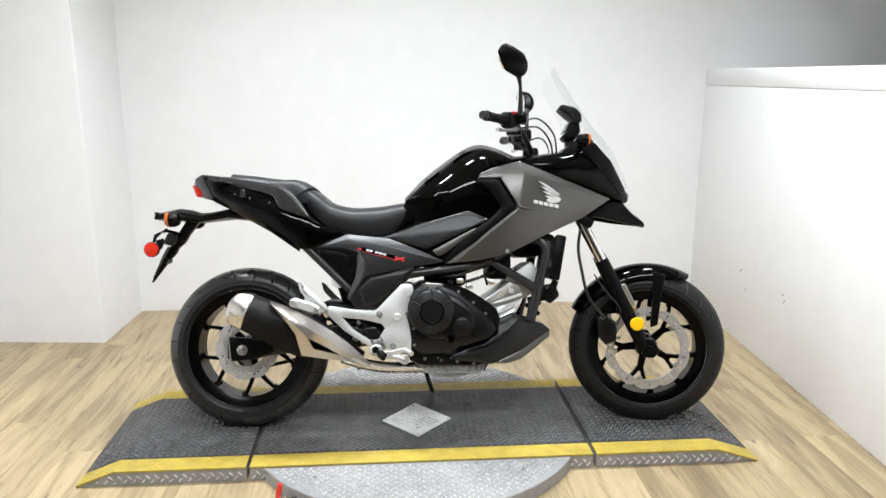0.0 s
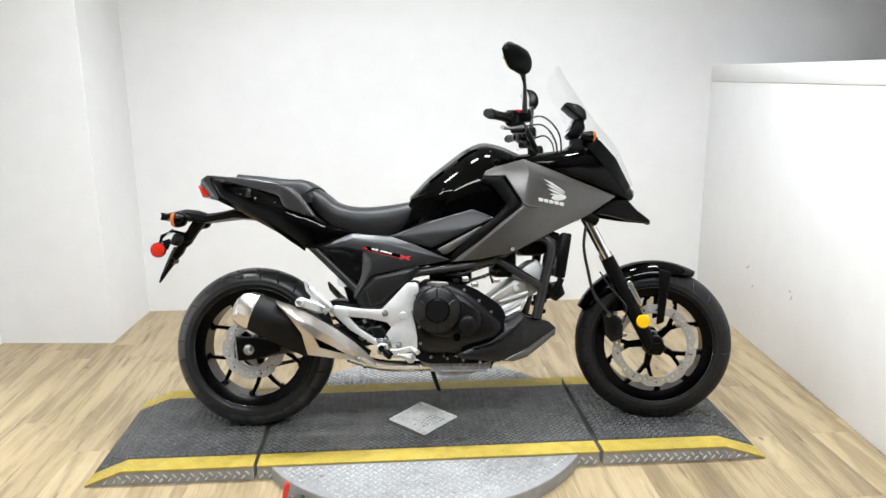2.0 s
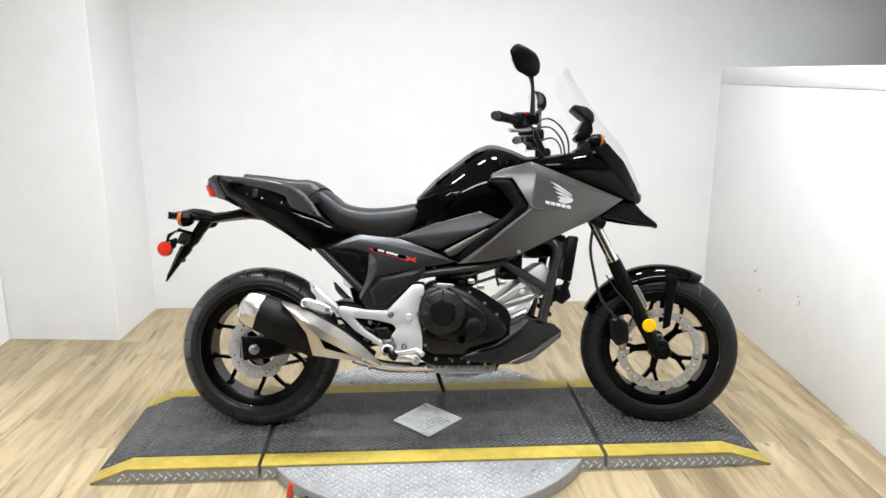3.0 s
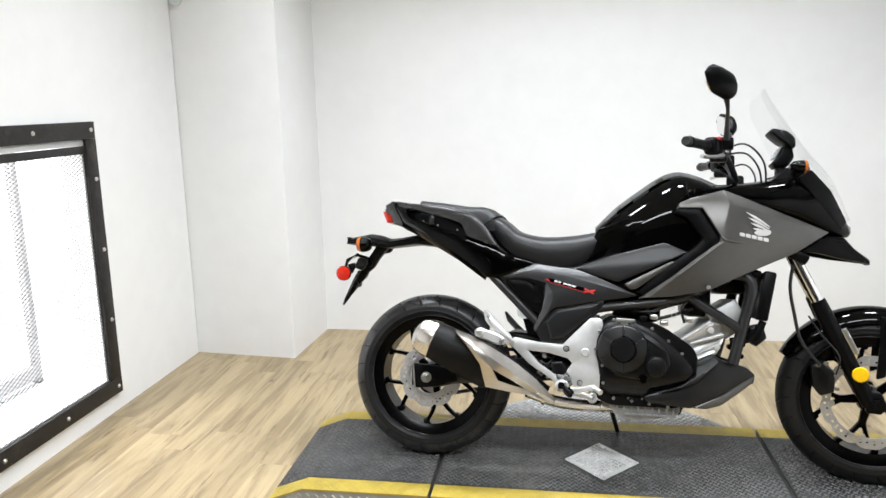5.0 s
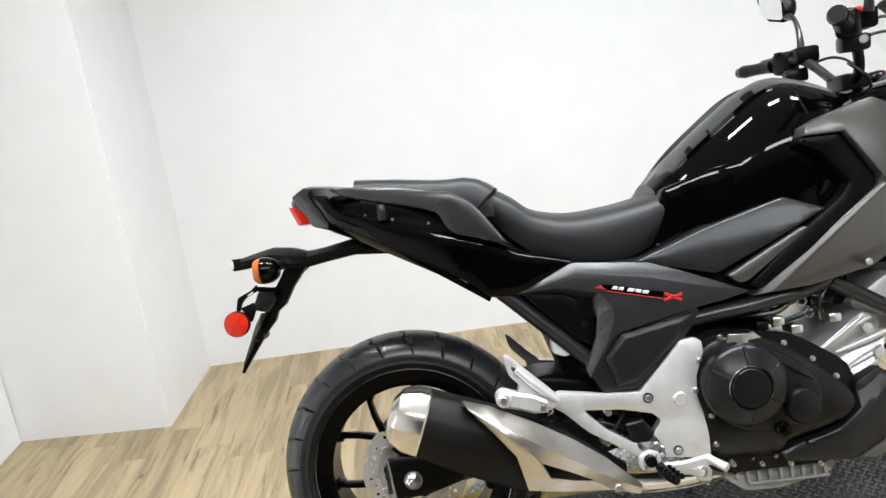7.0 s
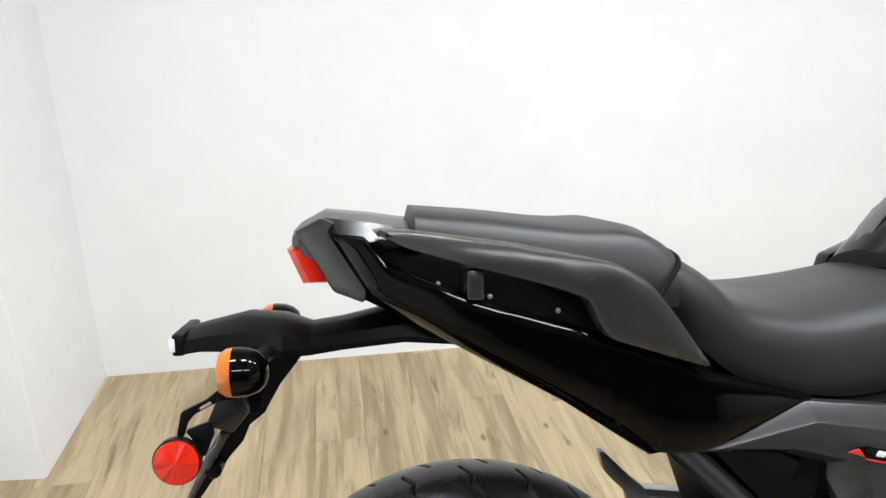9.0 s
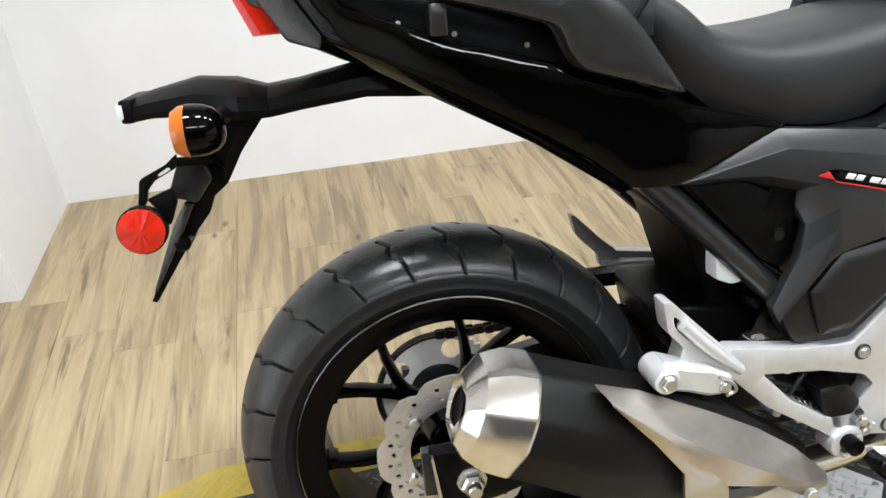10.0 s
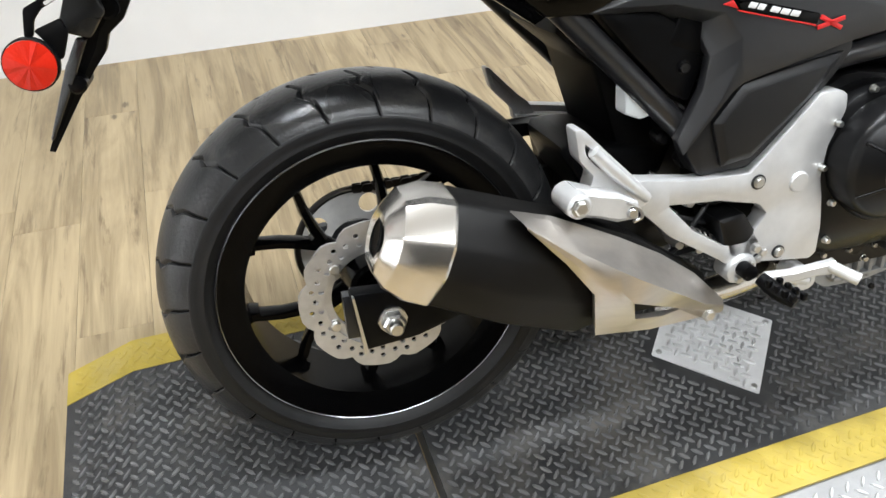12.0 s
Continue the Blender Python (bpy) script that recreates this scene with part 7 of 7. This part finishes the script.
tube("brake_hose", [(1.330, -0.120, 0.775), (1.322, -0.128, 0.700), (1.336, -0.125, 0.610), (1.362, -0.122, 0.510), (1.422, -0.120, 0.430)], 0.006, FRAMEBLACK, bike, 30, 10, "black front brake hose")
tube("sensor_cable", [(1.382, -0.126, 0.60), (1.422, -0.130, 0.54), (1.482, -0.128, 0.46), (1.472, -0.118, 0.40)], 0.003, FRAMEBLACK, bike, 24, 8)
panel("stay_bracket", [(1.482, 0.560), (1.500, 0.565), (1.542, 0.480), (1.527, 0.472)], 0.128, BOLT, bike, False, r=0.002, thick=0.004, label="bright hose bracket")

# handlebar and controls
tube("handlebar", [(1.030, -0.33, 1.186), (1.055, -0.26, 1.184), (1.098, -0.18, 1.162), (1.130, -0.10, 1.100), (1.135, -0.05, 1.080), (1.135, 0.05, 1.078), (1.130, 0.10, 1.094), (1.098, 0.18, 1.148), (1.055, 0.26, 1.166), (1.030, 0.33, 1.168)], 0.0115, FRAMEBLACK, bike, 60, 12, "black handlebar")
bm = bmesh.new()
add_box(bm, (1.105, -0.06, 1.02), (1.165, 0.06, 1.095), 0.010)
part("bar_clamp", bm, SATIN, bike)
box("top_yoke", (1.13, -0.135, 0.985), (1.265, 0.135, 1.012), SATIN, bike, 0.008)
for sg in (-1, 1):
    up_, mir_ = (0.034, 0.026) if sg < 0 else (0.004, -0.022)
    grip = mesh_object("grip", *tube_geometry([(0.995, sg * 0.415, 1.155 + up_), (1.045, sg * 0.285, 1.152 + up_)], [0.019, 0.0165, 0.0165, 0.0165, 0.020], 24, 16), SATIN, bike, "black rubber grip", 40)
    tube("bar_end", [(0.986, sg * 0.438, 1.155 + up_), (0.994, sg * 0.416, 1.155 + up_)], [0.015, 0.017], FRAMEBLACK, grip, 5, 16)
    sm = Matrix.Translation((1.066, sg * 0.250, 1.152 + up_)) @ Matrix.Rotation(radians(-67 * sg), 4, "Z")
    bm = bmesh.new()
    add_box(bm, (-0.034, -0.022, -0.030), (0.032, 0.024, 0.030), 0.014, sm, 3)
    housing = part("switch_housing", bm, SATIN, bike, "black handlebar switch housing")
    box("switch", (-0.012, -0.026, 0.020), (0.010, -0.012, 0.031), REDPAINT if sg < 0 else SATIN, housing, 0.003, sm, "red engine stop switch" if sg < 0 else "")
    lever = tube("lever", [(1.098, sg * 0.235, 1.120 + up_), (1.075, sg * 0.300, 1.112 + up_), (1.047, sg * 0.380, 1.106 + up_), (1.036, sg * 0.415, 1.106 + up_)], [0.010, 0.007, 0.006, 0.007], BOLT, bike, 20, 10, "silver hand lever")
    bm = bmesh.new()
    add_box(bm, (1.072, min(sg * 0.165, sg * 0.235), 1.142 + up_), (1.130, max(sg * 0.165, sg * 0.235), 1.184 + up_), 0.008)
    part("fluid_reservoir", bm, SATIN, bike, "black brake fluid reservoir")
    bm = bmesh.new()
    add_box(bm, (1.052, min(sg * 0.20, sg * 0.245), 1.098 + up_), (1.110, max(sg * 0.20, sg * 0.245), 1.132 + up_), 0.008)
    part("lever_perch", bm, CASTBLACK, bike)
    stem = mesh_object("mirror", *tube_geometry([(1.106, sg * 0.245, 1.172 + up_), (1.108, sg * 0.256, 1.215 + up_), (1.110, sg * 0.300, 1.268 + up_), (1.106, sg * 0.352, 1.312 + mir_)], [0.011, 0.008, 0.006, 0.011], 24, 12), FRAMEBLACK, bike, "black rear-view mirror", 40)
    head = []
    yaw = 0.024 if sg > 0 else 0.034
    high = lambda q: float(np.interp(q, (-1, -0.8, -0.4, 0.7, 0.93, 1), (0.0, 0.42, 1.0, 0.86, 0.55, 0.25)))
    low = lambda q: float(np.interp(q, (-1, -0.85, -0.55, 0.55, 0.9, 1), (-0.25, -0.62, -0.88, -1.0, -0.45, 0.05)))
    for q in (-1, -0.95, -0.85, -0.7, -0.5, -0.3, 0, 0.3, 0.5, 0.65, 0.78, 0.9, 0.97, 1):
        up, dn = high(q), low(q)
        mid, hh = 0.049 * (up + dn) / 2, 0.049 * (up - dn) / 2
        deep = 0.036 * (1 - abs(q) ** 3) + 0.006
        head.append([(1.086 + (deep * math.cos(t) if math.cos(t) > 0 else 0.012 * math.cos(t)) - yaw * q, sg * (0.392 + 0.052 * q), 1.352 + mir_ + mid + hh * math.sin(t) + 0.020 * q) for t in np.linspace(0, 2 * math.pi, 28, endpoint=False)])
    mesh_object("mirror_head", *loft_geometry(head), SATIN, stem, "black mirror housing", 40)
    qs = np.linspace(-0.80, 0.84, 16)
    rim = [(q, high(q) * 0.80) for q in qs] + [(q, low(q) * 0.80) for q in qs[::-1]]
    V = [(x - yaw * q, sg * (0.392 + 0.052 * q), 1.352 + mir_ + 0.020 * q + 0.049 * z) for x in (1.0775, 1.0735) for q, z in rim]
    nn = len(rim)
    F = [tuple(range(nn)), tuple(range(2 * nn - 1, nn - 1, -1))] + [(i, (i + 1) % nn, nn + (i + 1) % nn, nn + i) for i in range(nn)]
    mesh_object("mirror_glass", V, F, MIRROR, stem, "mirror glass", 20)
for i, (a, b, c, d) in enumerate((((1.10, -0.20, 1.180), (1.165, -0.17, 1.198), (1.228, -0.11, 1.140), (1.240, -0.08, 1.045)), ((1.10, -0.21, 1.160), (1.168, -0.18, 1.164), (1.214, -0.12, 1.112), (1.226, -0.09, 1.030)), ((1.09, 0.22, 1.13), (1.16, 0.18, 1.15), (1.20, 0.11, 1.11), (1.21, 0.07, 1.03)), ((1.07, -0.22, 1.11), (1.12, -0.17, 1.08), (1.15, -0.12, 1.05), (1.18, -0.10, 1.02)))):
    tube("control_cable", [a, b, c, d], 0.0035, FRAMEBLACK, bike, 26, 8)

# the front end is steered twelve degrees to the near side about the steering head
HEAD = Vector((1.205, 0, 0.985))
STEER = Matrix.Translation(HEAD) @ Matrix.Rotation(radians(-12), 4, Vector((-0.460, 0, 0.888))) @ Matrix.Translation(-HEAD)
for ob in [front_wheel, *front_wheel.children_recursive] + [o for o in bike.children_recursive if o not in fixed_parts and o.type == "MESH"]:
    ob.data.transform(STEER)


# ---- floor planks, laid along y ----
floor = tagged(box("floor", (-1.70, Y_NEAR - 0.1, -0.06), (3.0, Y_BACK + 0.1, -0.0045), SUBFLOOR, None), "washed oak vinyl plank floor", "floor", "", "structure")
PW, PL = 0.152, 0.914


def plank_mesh(length):
    bm = bmesh.new()
    add_box(bm, (0.0002, 0.0002, -0.004), (PW - 0.0002, length - 0.0002, 0.0), 0.0006, seg=1)
    bmesh.ops.recalc_face_normals(bm, faces=bm.faces)
    me = bpy.data.meshes.new("plank")
    bm.to_mesh(me)
    bm.free()
    me.materials.append(PLANK)
    return me


full = plank_mesh(PL)
cuts = {}
rng = random.Random(5)
for i in range(28):
    x = X_LEFT - 0.03 + i * PW
    y = -4.6 - rng.random() * PL
    while y < Y_BACK:
        lo, hi = max(y, -4.6), min(y + PL, Y_BACK + 0.02)
        if x < X_COL - PW and hi > Y_COL + 0.03:
            hi = Y_COL + 0.03
        if hi - lo > 0.02:
            ln = round(hi - lo, 2)
            if ln not in cuts:
                cuts[ln] = plank_mesh(ln)
            me = full if abs(ln - PL) < 0.006 else cuts[ln]
            ob = new("plank", me)
            ob.location = (x, lo, 0)
            ob.parent = floor
        y += PL
